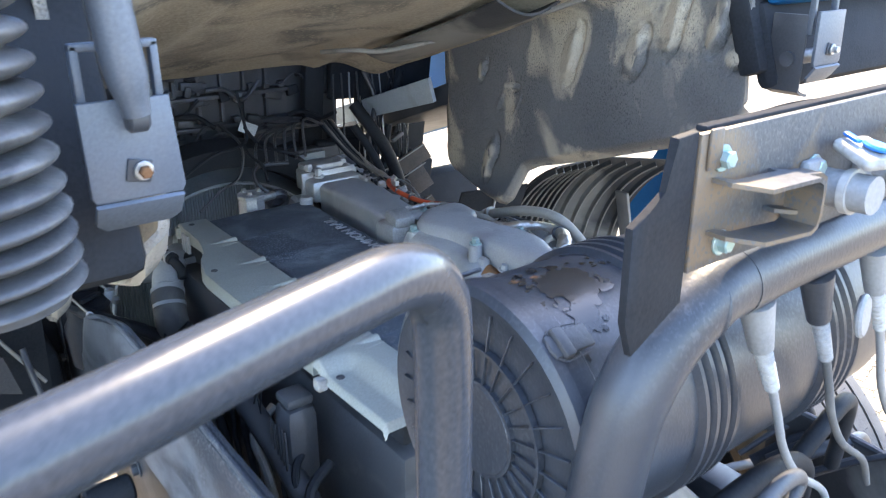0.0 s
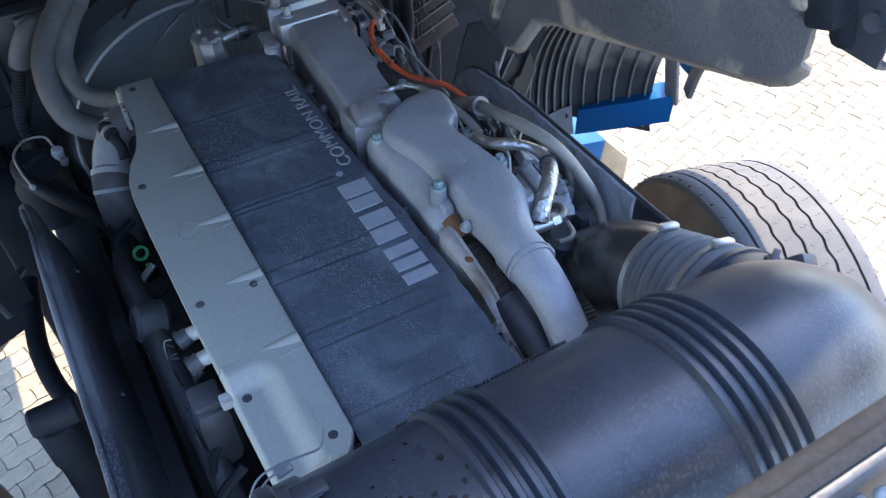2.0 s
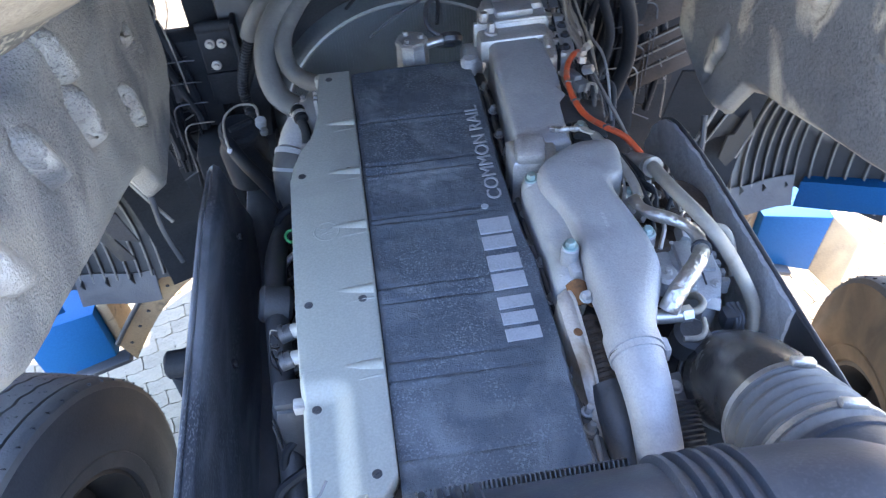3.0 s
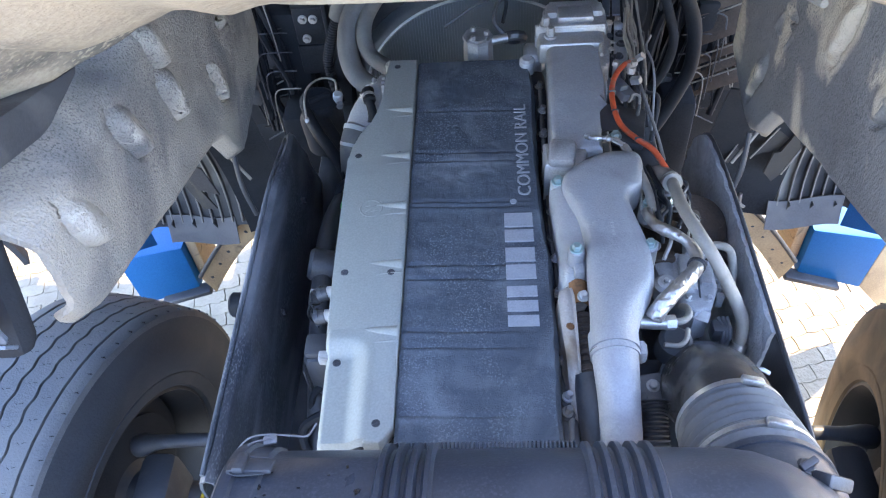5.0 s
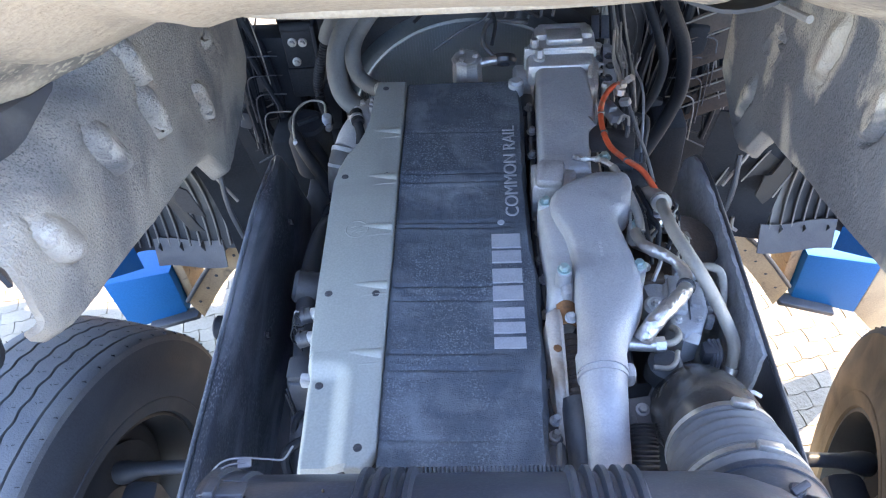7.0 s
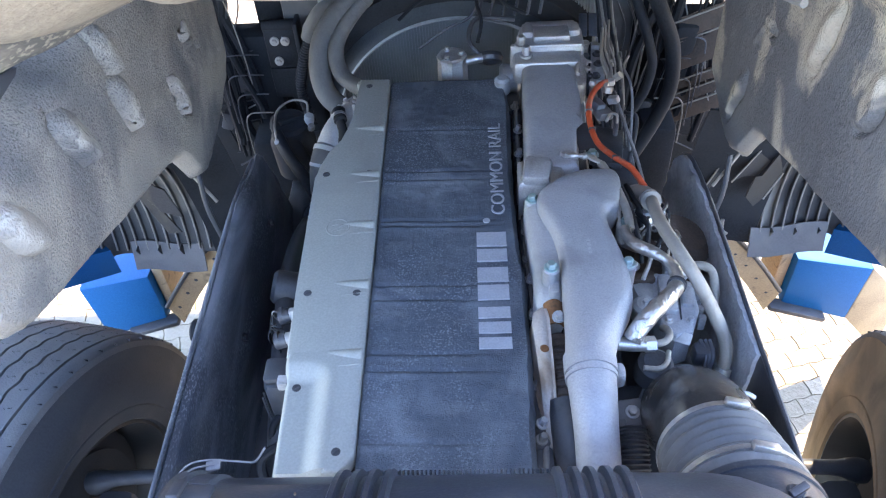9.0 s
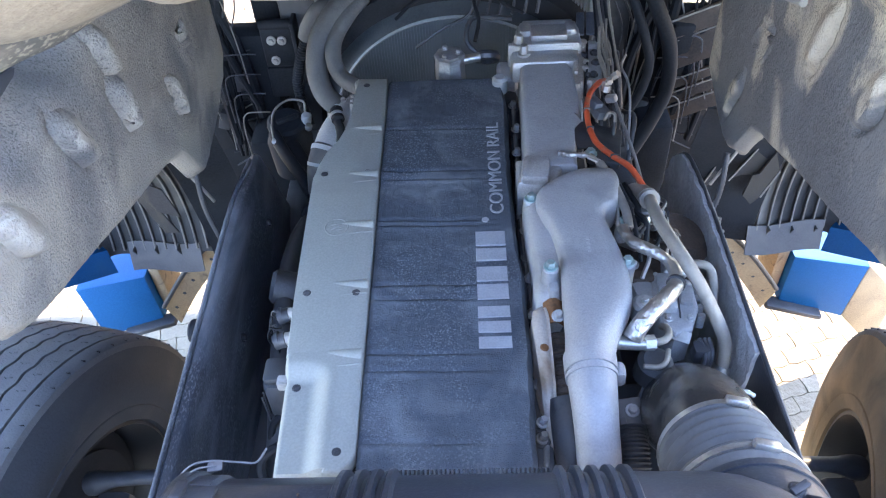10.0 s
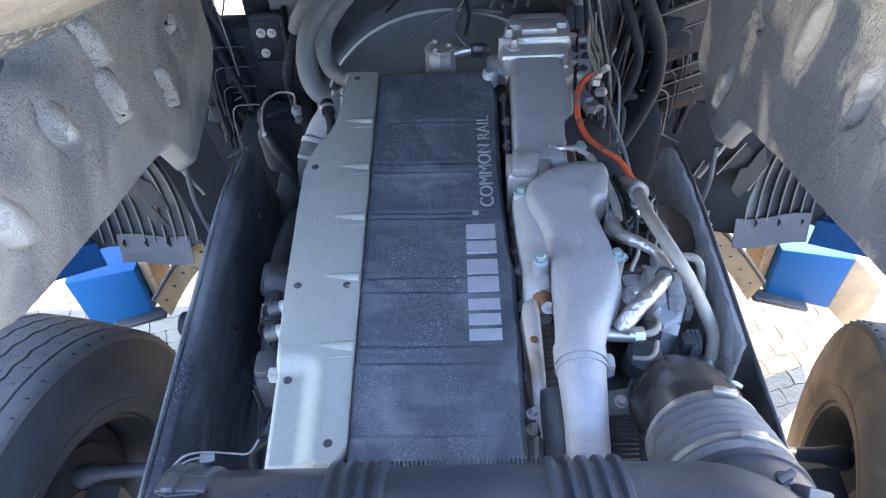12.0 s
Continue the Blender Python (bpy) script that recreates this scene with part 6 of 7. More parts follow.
res = thing("fluid_reservoir", "black fluid reservoir with a cap and thin grey hose", "reservoir")
part("body", lathe([(0, -0.12), (0.055, -0.12), (0.06, -0.02), (0.05, 0.0), (0.05, 0.02), (0.044, 0.03), (0, 0.032)], pose(-0.447, 0.742, 1.135), 32), M_HOSE_BLACK, res)
part("neck", disc((-0.395, 0.742, 1.165), (0.2, -0.1, 1), 0.013, 0.028), M_CAST, res, "pale metal neck")
part("neck_nut", disc((-0.388, 0.722, 1.160), (0.3, -0.3, 1), 0.009, 0.018), M_LIP, res)
part("cap", disc((-0.447, 0.738, 1.158), (0.1, -0.15, 1), 0.050, 0.024, 0.008), M_HOSE_BLACK, res, "black screw cap")
part("cap_knob", rbox((-0.440, 0.732, 1.186), (0.06, 0.014, 0.012), 0.004, (0, 0, 30)), M_HOSE_BLACK, res)
part("thin_hose", tube([(-0.395, 0.752, 1.19), (-0.407, 0.80, 1.19), (-0.448, 0.808, 1.19), (-0.477, 0.768, 1.19), (-0.475, 0.704, 1.19), (-0.463, 0.651, 1.18)], 0.0030, 8), M_PIPE, res)
part("hose_end", disc((-0.464, 0.662, 1.176), (0.1, -0.8, 0.3), 0.006, 0.02, 0.001), M_CAST, res)
part("black_hose", tube([(-0.470, 0.690, 1.172), (-0.435, 0.62, 1.168), (-0.399, 0.561, 1.165), (-0.360, 0.50, 1.155), (-0.328, 0.44, 1.13), (-0.31, 0.38, 1.06)], 0.0155, 14), M_HOSE_BLACK, res)
part("black_hose", tube([(-0.430, 0.68, 1.14), (-0.400, 0.63, 1.13), (-0.365, 0.58, 1.12), (-0.335, 0.53, 1.10)], 0.022, 14), M_HOSE_BLACK, res)

bb = thing("mount_block", "black cab mount block with three bolts", "bracket")
part("block", rbox((-0.487, 1.015, 1.236), (0.092, 0.06, 0.122), 0.006), M_HOSE_BLACK, bb)
part("lower_block", rbox((-0.492, 1.022, 1.118), (0.092, 0.06, 0.10), 0.006), M_HOSE_BLACK, bb)
part("top_roll", tube([(-0.530, 0.99, 1.308), (-0.442, 0.99, 1.308)], 0.014, 14), M_HOSE_BLACK, bb)
part("side_plate", rbox((-0.436, 1.00, 1.20), (0.012, 0.08, 0.25), 0.004), M_HOSE_BLACK, bb)
for x_, z_ in ((-0.504, 1.263), (-0.475, 1.262), (-0.503, 1.200)):
    part("washer", disc((x_, 0.987, z_), (0, -1, 0), 0.0125, 0.003, 0.0008), M_STEEL, bb)
    part("bolt", hexbolt((x_, 0.982, z_), (0, -1, 0.1), 0.0085, 0.010), M_STEEL, bb)
cd = thing("conduit", "black corrugated conduit hanging from a grey hose stub", "hose")
part("conduit_tube", tube([(-0.392, 0.93, 1.305), (-0.412, 0.93, 1.26), (-0.430, 0.93, 1.21), (-0.443, 0.93, 1.16), (-0.441, 0.92, 1.11), (-0.42, 0.88, 1.05)], 0.014, 14, 30, radii=lambda t: 0.0135 + 0.0014 * math.sin(t * 190)), M_HOSE_BLACK, cd)
part("hose_stub", tube([(-0.30, 0.94, 1.385), (-0.345, 0.935, 1.375), (-0.378, 0.93, 1.335), (-0.393, 0.93, 1.300)], 0.024, 18), M_HOSE, cd, "dusty grey hose stub")

# wiring and hoses at the right front
oc = thing("orange_cable", "bright orange cable sleeve clipped along the intake", "cable")
part("sleeve", tube([(0.347, 0.588, 1.372), (0.318, 0.555, 1.385), (0.293, 0.51, 1.388), (0.281, 0.46, 1.388), (0.280, 0.40, 1.386), (0.290, 0.35, 1.384), (0.315, 0.312, 1.383), (0.345, 0.278, 1.380), (0.366, 0.235, 1.368)], 0.0062, 12), M_ORANGE, oc)
for q in ((0.281, 0.455, 1.388), (0.281, 0.395, 1.386), (0.318, 0.308, 1.383)):
    part("tie", rbox(q, (0.0150, 0.004, 0.0150), 0.002), M_BLACK, oc)
hb = thing("black_hose", "thick black hose curving down beside the radiator", "hose", group="black hoses")
part("hose", tube([(0.44, 0.93, 1.52), (0.475, 0.87, 1.44), (0.505, 0.85, 1.38), (0.546, 0.85, 1.28), (0.558, 0.85, 1.16), (0.538, 0.85, 1.07), (0.50, 0.84, 0.98), (0.44, 0.80, 0.90)], 0.0195, 16), M_HOSE_BLACK, hb)
hb = thing("black_hose", "second black hose curving inside the first", "hose", group="black hoses")
part("hose", tube([(0.42, 0.90, 1.46), (0.45, 0.86, 1.39), (0.474, 0.84, 1.326), (0.498, 0.84, 1.24), (0.488, 0.84, 1.154), (0.452, 0.84, 1.07), (0.40, 0.80, 0.98)], 0.0125, 16), M_HOSE_BLACK, hb)
fr = thing("fuel_rail_block", "grey cast fuel rail block with pipe nuts beside the intake", "fuel rail")
part("rail", merge(rbox((0.288, 0.655, 1.350), (0.024, 0.165, 0.06), 0.008, (0, 0, -7)), rbox((0.288, 0.728, 1.362), (0.056, 0.024, 0.05), 0.010), rbox((0.272, 0.590, 1.352), (0.020, 0.06, 0.06), 0.006), rbox((0.279, 0.645, 1.376), (0.012, 0.10, 0.030), 0.005, (0, 0, -7))), M_SHIELD, fr)
part("pressure_valve", merge(rbox((0.324, 0.650, 1.340), (0.034, 0.130, 0.07), 0.010, (0, 0, -7)), disc((0.326, 0.722, 1.350), (0, 0.2, 1), 0.018, 0.03, 0.006)), M_CAST, fr, "dull grey valve body")
part("rail_groove", rbox((0.3055, 0.655, 1.356), (0.005, 0.15, 0.05), 0.001, (0, 0, -7)), M_DARK, fr)
for x_, y_ in ((0.327, 0.688), (0.325, 0.649), (0.314, 0.602)):
    part("bolt", hexbolt((x_, y_, 1.374), (0, 0, 1), 0.0075, 0.007), M_BLACK, fr)
for k in range(6):
    yk = 0.712 - 0.027 * k
    part("pipe_nut", tube([(0.268, yk, 1.365), (0.255, yk - 0.002, 1.381)], 0.0062 + 0.0012 * (k % 2), 6, smooth=False), M_CAST_BRIGHT if k % 2 else M_STEEL, fr)
    part("rail_lug", rbox((0.299 + 0.002 * (k % 3), yk - 0.008, 1.379), (0.012, 0.010 + 0.004 * (k % 2), 0.012), 0.003, (0, 10 * (k % 3), 12 * k)), (M_SHIELD, M_BLACK, M_SHIELD)[k % 3], fr)
for x_ in (0.304, 0.328):
    part("cover_strap", rbox((x_, 0.790, 1.392), (0.019, 0.085, 0.006), 0.002, (6, 0, -6)), M_BLUEGREY, fr, "dark grey flat strap")
harness = thing("wiring_harness", "tangle of foil-wrapped and black wires beside the intake", "wiring")
rng = random.Random(11)
for k in range(22):
    x0, y0 = rng.uniform(0.325, 0.375), rng.uniform(0.42, 0.62)
    pts = [(x0, y0, rng.uniform(1.26, 1.32))]
    for s in range(4):
        pts.append((x0 + rng.uniform(-0.01, 0.02) + 0.005 * s, y0 + 0.07 * (s + 1) + rng.uniform(-0.02, 0.02), rng.uniform(1.28, 1.37)))
    part("lead", tube(pts, rng.choice((0.002, 0.003, 0.005)), 8), rng.choice((M_BLACK, M_PLASTIC, M_PLASTIC, M_FOIL, M_GREY)), harness)
for x_, y_, z_ in ((0.361, 0.655, 1.365), (0.352, 0.690, 1.36), (0.358, 0.600, 1.368), (0.336, 0.556, 1.374), (0.346, 0.575, 1.37), (0.333, 0.541, 1.372)):
    nut = Vector((x_, y_, z_))
    part("union_nut", tube([nut, nut + Vector((rng.uniform(-0.008, 0.012), rng.uniform(-0.006, 0.012), 0.012))], rng.uniform(0.006, 0.010), 6, smooth=False), M_SHIELD, harness, "bright union nut")
    part("pipe_run", tube([nut, nut + Vector((0.004, 0.05, 0.012)), nut + Vector((-0.002, 0.11, 0.02)), nut + Vector((0.006, 0.18, 0.04))], rng.choice((0.0026, 0.0034)), 8), M_PIPE, harness, "thin steel fuel pipe")
for k in range(12):
    part("connector", rbox((rng.uniform(0.335, 0.375), rng.uniform(0.50, 0.80), rng.uniform(1.32, 1.37)), (rng.uniform(0.012, 0.022), rng.uniform(0.012, 0.028), 0.016), 0.003, (rng.uniform(-30, 30), rng.uniform(-30, 30), rng.uniform(0, 90))), rng.choice((M_CAST_BRIGHT, M_GREY, M_BLACK, M_PIPE)), harness)
part("sensor_plug", rbox((0.308, 0.512, 1.362), (0.022, 0.034, 0.02), 0.004, (0, 12, 24)), M_BLUEGREY, harness, "blue-grey sensor plug")
part("sensor_plug", rbox((0.318, 0.500, 1.350), (0.034, 0.040, 0.02), 0.004, (0, 12, 24)), M_BLACK, harness)
part("bracket", rbox((0.264, 0.400, 1.366), (0.034, 0.085, 0.006), 0.0015, (0, 4, 6)), M_PLASTIC, harness, "black bracket plate")
part("bolt", hexbolt((0.276, 0.336, 1.368), (0, 0, 1), 0.009, 0.010), M_BOLT, harness, "teal-marked bolt")
part("bracket", rbox((0.325, 0.44, 1.30), (0.07, 0.12, 0.02), 0.006, (0, 8, -10)), M_PLASTIC, harness)
part("wire_hook", tube([(0.322, 0.465, 1.352), (0.333, 0.478, 1.362), (0.345, 0.472, 1.362), (0.345, 0.46, 1.35)], 0.0035, 8), M_PIPE, harness)
part("steel_run", tube([(0.352, 0.56, 1.36), (0.356, 0.50, 1.355), (0.366, 0.44, 1.34), (0.378, 0.38, 1.32), (0.386, 0.33, 1.30)], 0.004, 8), M_LIP, harness)
slats = thing("front_louvre", "brown louvre plates behind the black hoses", "louvre")
for x_, z_, ln, hh in ((0.655, 1.285, 0.19, 0.055), (0.660, 1.205, 0.18, 0.085), (0.680, 1.110, 0.19, 0.030), (0.685, 1.065, 0.19, 0.035), (0.690, 1.010, 0.20, 0.050)):
    slat = part("slat", rbox((x_, 0.968, z_), (ln, 0.012, hh), 0.003, (-24, -22, 0)), M_BROWN, slats, "brown plate")
    # Pale strip painted in as the bright highlight along each plate.
    part("slat_edge", rbox((x_ - 0.010, 0.957, z_ + hh * 0.52), (ln * 0.94, 0.006, 0.004), 0.001, (-24, -22, 0), 1), M_PIPE, slat)

for k in range(6):
    part("front_lead", tube([(0.05 + 0.03 * k, 0.80, 1.42), (0.08 + 0.03 * k, 0.86, 1.46 + 0.01 * k), (0.16 + 0.035 * k, 0.95, 1.47), (0.30 + 0.02 * k, 1.02, 1.45)], 0.004, 8), M_BLACK, harness)
part("front_lead", tube([(-0.10, 0.86, 1.30), (-0.03, 0.88, 1.34), (0.04, 0.90, 1.37), (0.06, 0.92, 1.45), (0.03, 1.0, 1.50)], 0.004, 8), M_BLACK, harness)
part("front_lead", tube([(0.06, 0.735, 1.35), (0.03, 0.76, 1.38), (0.05, 0.80, 1.415), (0.14, 0.79, 1.415)], 0.006, 8), M_BLACK, harness)

for pts in ([(0.07, 0.94, 1.60), (0.075, 0.92, 1.52), (0.07, 0.90, 1.47), (0.03, 0.90, 1.45), (-0.02, 0.91, 1.44), (-0.10, 0.91, 1.40), (-0.15, 0.90, 1.36)],
            [(0.075, 0.92, 1.50), (0.09, 0.86, 1.46), (0.12, 0.80, 1.45), (0.165, 0.77, 1.44)], [(0.06, 0.90, 1.46), (0.05, 0.84, 1.44), (0.06, 0.78, 1.42), (0.05, 0.735, 1.39)]):
    part("sensor_lead", tube(pts, 0.0045, 8), M_HOSE_BLACK, harness)
for k in range(8):
    x = 0.338 + 0.005 * k
    part("harness_strand", tube([(x, 0.52 + 0.01 * (k % 4), 1.33), (x + 0.004, 0.62, 1.355 + 0.003 * (k % 3)), (x + 0.004 * (k % 3), 0.72, 1.375), (x + 0.004, 0.84, 1.41), (x + 0.002 * k, 0.98, 1.47)], 0.003 + 0.001 * (k % 3), 8), (M_HOSE_BLACK, M_PLASTIC, M_PIPE, M_HOSE_BLACK, M_PLASTIC)[k % 5], harness)

# ---- cross-member with couplings behind the cab ----
cross = thing("cross_member", "steel plate on a black bent tube behind the cab", "cross-member")
part("plate", rbox((0.06, -0.806, 1.79), (0.63, 0.008, 0.125), 0.002), M_PLATE, cross, "dusty grey steel mounting plate")
part("end_gusset", prism([(-0.330, 1.70), (-0.318, 1.665), (-0.256, 1.70), (-0.256, 1.855), (-0.284, 1.853), (-0.292, 1.808), (-0.312, 1.795), (-0.330, 1.785)], 0, 0.008, 0.002, 2, Matrix.Translation((0, -0.80, 0)) @ pose(0, 0, 0, 90, 0, 0)), M_HOSE_BLACK, cross)
part("black_tube", tube([(0.60, -0.79, 1.70), (0.2, -0.79, 1.695), (-0.12, -0.79, 1.69), (-0.21, -0.79, 1.675), (-0.27, -0.785, 1.62), (-0.30, -0.78, 1.52), (-0.33, -0.775, 1.25), (-0.40, -0.77, 0.985)], 0.036, 24), M_DUCT, cross, "black painted bent tube")
part("rear_tube", tube([(-0.236, -0.786, 1.836), (0.1, -0.786, 1.836), (0.65, -0.786, 1.836)], 0.013, 24), M_DARK, cross, "black tube behind the plate")
part("top_flange", rbox((0.18, -0.797, 1.853), (0.84, 0.012, 0.006), 0.0015), M_DARK, cross, "dark top flange")
for x, z in ((-0.225, 1.828), (-0.072, 1.795), (-0.212, 1.748)):
    part("bolt", hexbolt((x, -0.810, z), (0, -1, 0), 0.008, 0.009), M_BOLT, cross, "bolt marked with teal paint")
part("gusset_flap", rbox((-0.238, -0.812, 1.838), (0.018, 0.004, 0.036), 0.003), M_PLATE, cross)
def strap(x0, x1, z0, z1, y1, wide, name):
    """A bent flat strap: out along a top arm, down, and back along a lower arm."""
    mid = [Vector((x0, -0.812, z1)), Vector((x0 + 0.02, y1, z1 - 0.003)), Vector((x1 - 0.012, y1, z1 - 0.006)), Vector((x1 - 0.002, y1, z1 - 0.012)), Vector((x1, y1, z1 - 0.024)), Vector((x1, y1, z0 + 0.016)), Vector((x1 - 0.004, y1, z0 + 0.004)), Vector((x1 - 0.014, y1, z0)), Vector((x0 + 0.02, y1, z0 + 0.006)), Vector((x0, -0.812, z0 + 0.008))]
    return part(name, sheet(lambda u, v: mid[min(int(u * 9 + 1e-6), 9)] + Vector((0, wide * (v - 0.5), 0)), 9, 2, 0.004), M_PLATE, cross, "bent flat steel strap", smooth=30)
strap(-0.235, -0.128, 1.752, 1.812, -0.838, 0.036, "strap_bracket")
strap(-0.150, -0.092, 1.758, 1.806, -0.828, 0.020, "strap_bracket")
for x, z in ((-0.115, 1.755), (-0.04, 1.765), (0.03, 1.80)):
    part("hole", disc((x, -0.812, z), (0, -1, 0), 0.006, 0.0025, 0.0006), M_BLACK, cross)
part("tube_band", tube([(-0.155, -0.79, 1.688), (-0.115, -0.79, 1.69)], 0.0368, 28, smooth=False), M_DUCT, cross)
part("weld", lathe([(0.0355, -0.002), (0.0385, 0), (0.0355, 0.002)], Matrix.Translation((-0.205, -0.79, 1.677)) @ pose(0, 0, 0, 0, 98, 0), 32), M_DUCT, cross)
# air couplings on the plate
for k, (x, z, tint) in enumerate(((-0.052, 1.782, M_BLUECAP), (0.050, 1.782, M_BLUECAP))):
    cp = thing("air_coupling", "grey air coupling with a blue and white cover on the plate", "coupling", group="air couplings")
    part("stub", tube([(x, -0.81, z - 0.01), (x, -0.865, z - 0.008)], 0.019, 20, smooth=False), M_GREY, cp)
    part("collar", tube([(x, -0.838, z - 0.0095), (x, -0.846, z - 0.009)], 0.0225, 20, smooth=False), M_WHITE, cp)
    part("cover", rbox((x + 0.01, -0.845, z + 0.028), (0.042, 0.052, 0.013), 0.006, (14, 0, -20), 3), M_WHITE, cp, "white plastic cover")
    part("cap", merge(disc((x + 0.012, -0.852, z + 0.0335), (0.08, -0.22, 1), 0.014, 0.005, 0.002), rbox((x + 0.004, -0.832, z + 0.042), (0.007, 0.02, 0.004), 0.0015, (14, 0, -20))), tint, cp, "blue plastic cap")
    part("foot", rbox((x - 0.03, -0.815, z), (0.03, 0.012, 0.045), 0.005), M_GREY, cp)
# cables hanging under the tube
for k, (x, tone, grip) in enumerate(((-0.118, M_GREY, M_WHITE), (-0.005, M_BLACK, M_GREY), (0.125, M_GREY, M_WHITE))):
    ca = thing("trailer_cable", ("pale", "black", "pale")[k] + " trailer cable plugged in under the tube", "cable", group="trailer cables")
    part("plug", tube([(x, -0.80, 1.66), (x + 0.012, -0.80, 1.628), (x + 0.024, -0.80, 1.598)], 0.016, 16, radii=lambda t: 0.019 - 0.006 * t), tone, ca)
    part("strain_relief", tube([(x + 0.024, -0.80, 1.600), (x + 0.042, -0.80, 1.568), (x + 0.064, -0.798, 1.533)], 0.01, 14, 24, radii=lambda t: 0.0095 - 0.002 * t + 0.0014 * math.sin(t * 60)), grip, ca, "ribbed strain relief")
    part("lead", tube([(x + 0.064, -0.798, 1.534), (x + 0.092, -0.795, 1.485), (x + 0.13, -0.79, 1.42), (x + 0.19, -0.785, 1.35), (x + 0.28, -0.78, 1.28), (x + 0.34, -0.77, 1.205)], 0.0055, 10), M_GREY if k != 1 else M_HOSE, ca)
    if k == 1:
        part("socket_flap", disc((x + 0.075, -0.82, 1.595), (0.25, -1, 0.1), 0.026, 0.009, 0.003), M_GREY, ca, "grey socket lid")
part("lower_loop", tube([(-0.27, -0.86, 1.42), (-0.22, -0.87, 1.455), (-0.12, -0.86, 1.47), (-0.06, -0.85, 1.44), (-0.14, -0.86, 1.405), (-0.26, -0.865, 1.40), (-0.27, -0.86, 1.42)], 0.009, 12), M_PLASTIC, cross, "black hose loop")
# intake snorkel bellows and strut at the left rear corner of the cab
sn = thing("snorkel_bellows", "grey rubber intake snorkel bellows hanging from the cab", "bellows")
part("bellows", tube([(-0.772, -0.48, 2.02), (-0.766, -0.485, 1.92), (-0.760, -0.49, 1.82), (-0.756, -0.49, 1.735)], 0.07, 40, 60, radii=lambda t: 0.056 + 0.026 * abs(math.sin(t * math.pi * 12.5)) ** 0.6), M_SNORKEL, sn)
part("end_ring", tube([(-0.756, -0.49, 1.738), (-0.756, -0.49, 1.722)], 0.066, 40, smooth=False), M_PLASTIC, sn)
part("top_clamp", tube([(-0.772, -0.48, 2.01), (-0.773, -0.48, 2.03)], 0.08, 40, smooth=False), M_BLACK, sn)
sr = thing("cab_strut", "grey cylindrical cab strut ending at the bracket", "strut")
part("rod", tube([(-0.625, -0.46, 2.10), (-0.612, -0.46, 1.93), (-0.602, -0.455, 1.855)], 0.019, 20, radii=lambda t: 0.019 - 0.006 * step(t, 0.7, 1.0)), M_BLUEGREY, sr)
part("end_eye", disc((-0.612, -0.452, 1.85), (1, 0, 0), 0.012, 0.02, 0.003), M_BLACK, sr)
part("collar", tube([(-0.6245, -0.46, 2.09), (-0.6235, -0.46, 2.075)], 0.0225, 20, smooth=False), M_BLUEGREY, sr)
gt = thing("grab_tube", "smooth grey polished bent grab tube", "tube")
part("bent_tube", tube([(-1.10, -0.97, 1.80), (-0.90, -0.955, 1.835), (-0.76, -0.925, 1.842), (-0.66, -0.895, 1.842), (-0.60, -0.875, 1.838), (-0.568, -0.862, 1.818), (-0.556, -0.855, 1.77), (-0.550, -0.85, 1.60), (-0.53, -0.85, 1.2), (-0.45, -0.85, 0.988)], 0.0185, 28, 12), M_CHROME, gt)
part("foot_plate", rbox((-0.45, -0.85, 0.992), (0.07, 0.07, 0.01), 0.003), M_BLACK, gt)
part("clamp", tube([(-0.5395, -0.85, 1.40), (-0.5385, -0.85, 1.375)], 0.0185, 24, smooth=False), M_BLACK, gt)

# ---- pavers: the nearest as pieces, the rest joined ----
PL, PW = 0.124, 0.062
def paver_outline():
    out = []
    n_ = 4
    tooth = lambda k: 0.0032 if k % 2 == 0 else -0.0032
    for k in range(n_):
        out.append((-PL / 2 + PL * k / n_, -PW / 2 + tooth(k)))
    for k in range(2):
        out.append((PL / 2 + 0.003 * k, -PW / 2 + PW * k / 2 + tooth(k) * (1 - k)))
    for k in range(n_):
        out.append((PL / 2 - PL * k / n_, PW / 2 + tooth(n_ - k)))
    for k in range(2):
        out.append((-PL / 2 + 0.003 * k, PW / 2 - PW * k / 2 + tooth(k) * (1 - k)))
    return out
OUT = paver_outline()
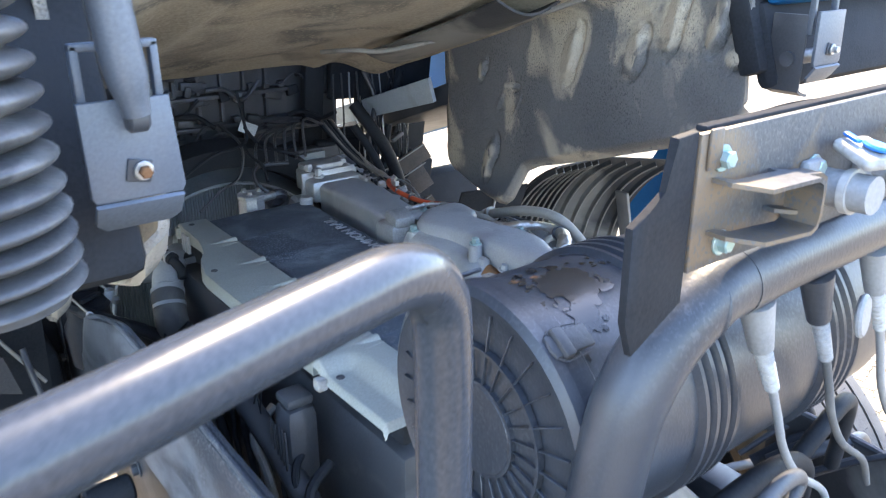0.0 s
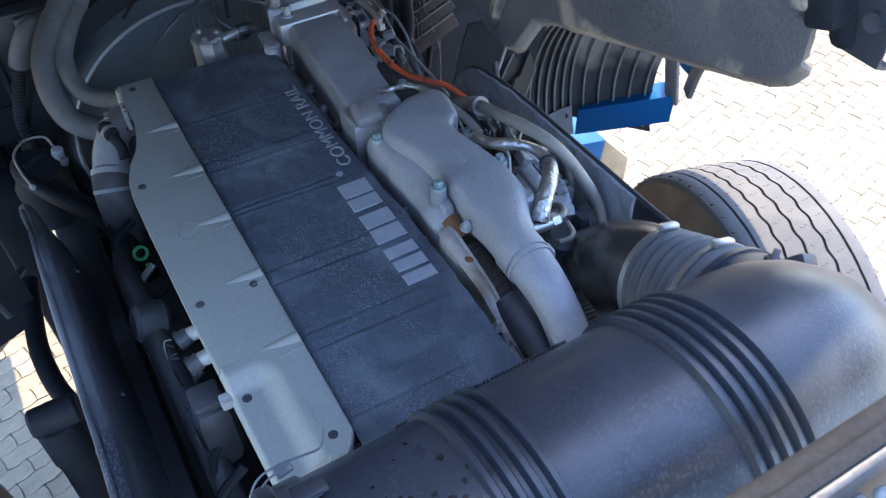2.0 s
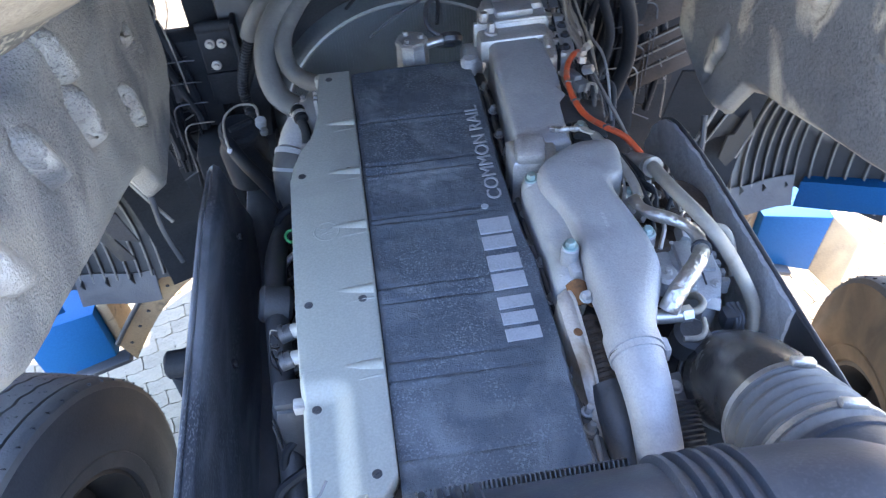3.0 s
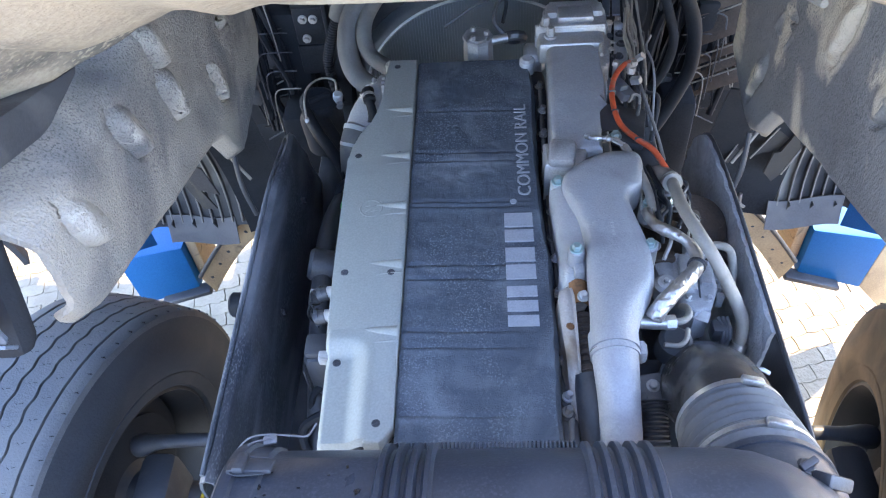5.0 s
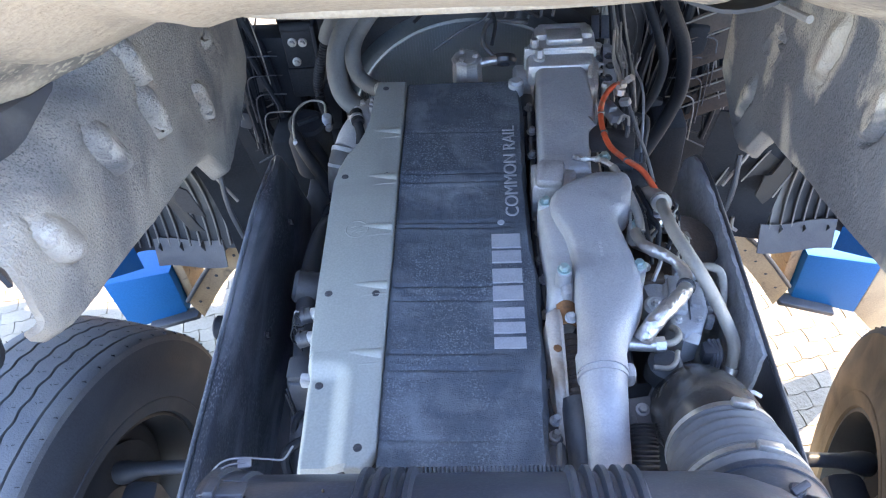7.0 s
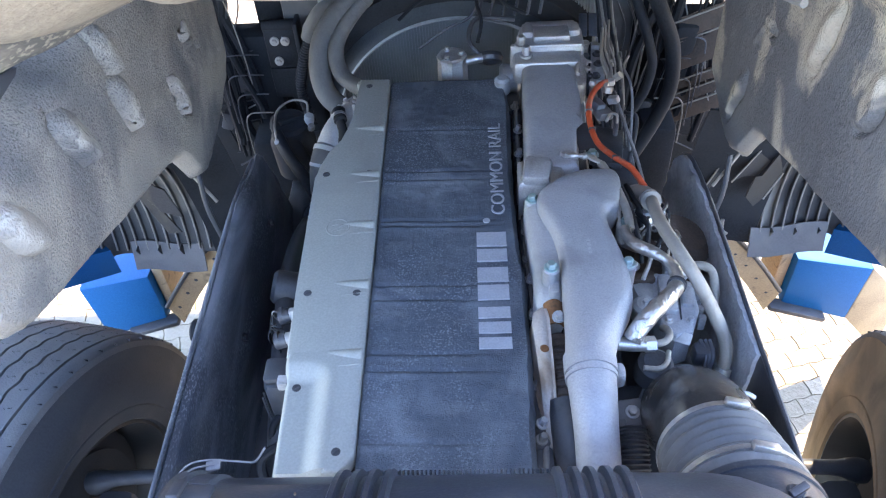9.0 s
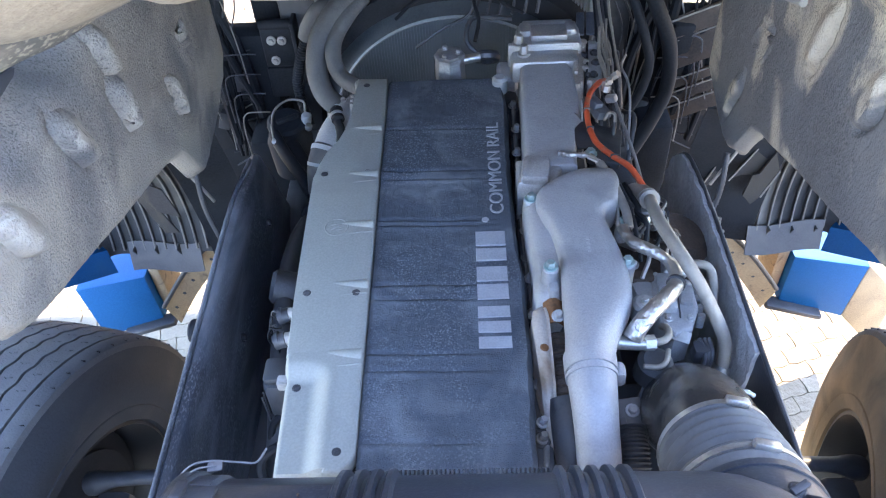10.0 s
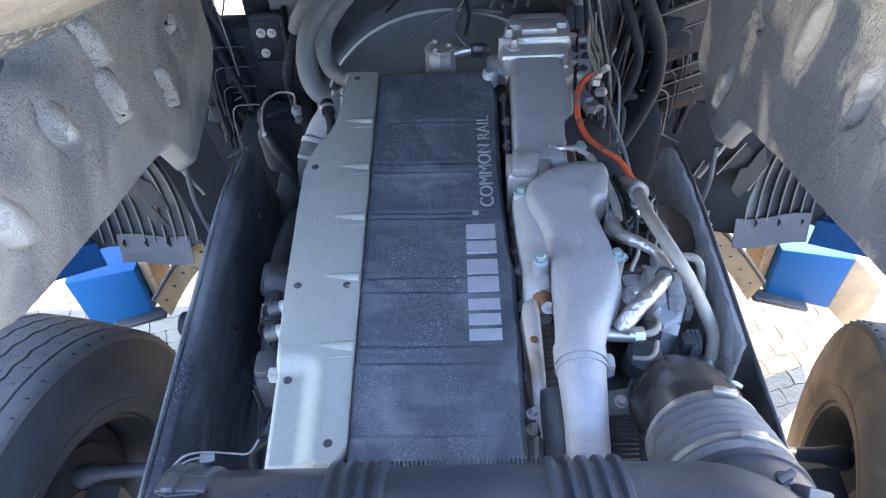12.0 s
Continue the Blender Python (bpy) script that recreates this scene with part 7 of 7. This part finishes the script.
def paver_mesh(jig):
    vs, n_ = [], len(OUT)
    for f, z in ((0.990, -0.02), (0.968, 0.0)):
        for x, y in OUT:
            vs.append((x * (f + 0.02 * (1 - f)), y * (f - 0.008), z + jig * noise.noise((x * 20, y * 20, jig * 900)) * (z == 0)))
    faces = [tuple(range(n_, 2 * n_))]
    for k in range(n_):
        faces.append((k, (k + 1) % n_, n_ + (k + 1) % n_, n_ + k))
    return vs, faces
rng = random.Random(21)
shared = []
for k in range(4):
    vs, fs = paver_mesh(0.002 + 0.001 * k)
    me = bpy.data.meshes.new("paver")
    me.from_pydata(vs, [], fs)
    me.materials.append(M_PAVER)
    shared.append(me)
base_v, base_f = paver_mesh(0.003)
base_v = np.array(base_v)
all_v, all_f, count = [], [], 0
near = []
turn_c, turn_s = math.cos(radians(14)), math.sin(radians(14))
for r in range(-80, 170):
    for c in range(-50, 90):
        px, py = (c + 0.5 * (r % 2)) * PL, r * PW
        x, y = turn_c * px - turn_s * py, turn_s * px + turn_c * py + 1.0
        if not (-3.0 < x < 7.0 and -2.5 < y < 8.0):
            continue
        d = min(abs(x - 2.0) + abs(y - 0.6), abs(x + 1.0) * 1.4 + abs(y - 0.95) * 1.4)
        near.append((d, x, y))
near.sort()
for k, (d, x, y) in enumerate(near):
    z = rng.uniform(-0.0012, 0.0012)
    a = radians(14) + rng.uniform(-0.02, 0.02)
    if k < 300:
        ob = new("paver", shared[k % 4])
        ob.matrix_basis = Matrix.Translation((x, y, z)) @ Euler((rng.uniform(-0.005, 0.005), rng.uniform(-0.005, 0.005), a)).to_matrix().to_4x4()
        ob.parent = ground
    else:
        ca, sa = math.cos(a), math.sin(a)
        v = base_v.copy()
        v[:, 0], v[:, 1] = base_v[:, 0] * ca - base_v[:, 1] * sa + x, base_v[:, 0] * sa + base_v[:, 1] * ca + y
        v[:, 2] += z
        all_v.append(v)
        all_f += [tuple(i + count for i in f) for f in base_f]
        count += len(v)
me = bpy.data.meshes.new("pavers")
me.from_pydata(np.vstack(all_v).tolist(), [], all_f)
me.materials.append(M_PAVER)
rest = new("pavers", me)
rest.parent = ground
tagged(rest, "weathered interlocking concrete pavers", kind="stuff")
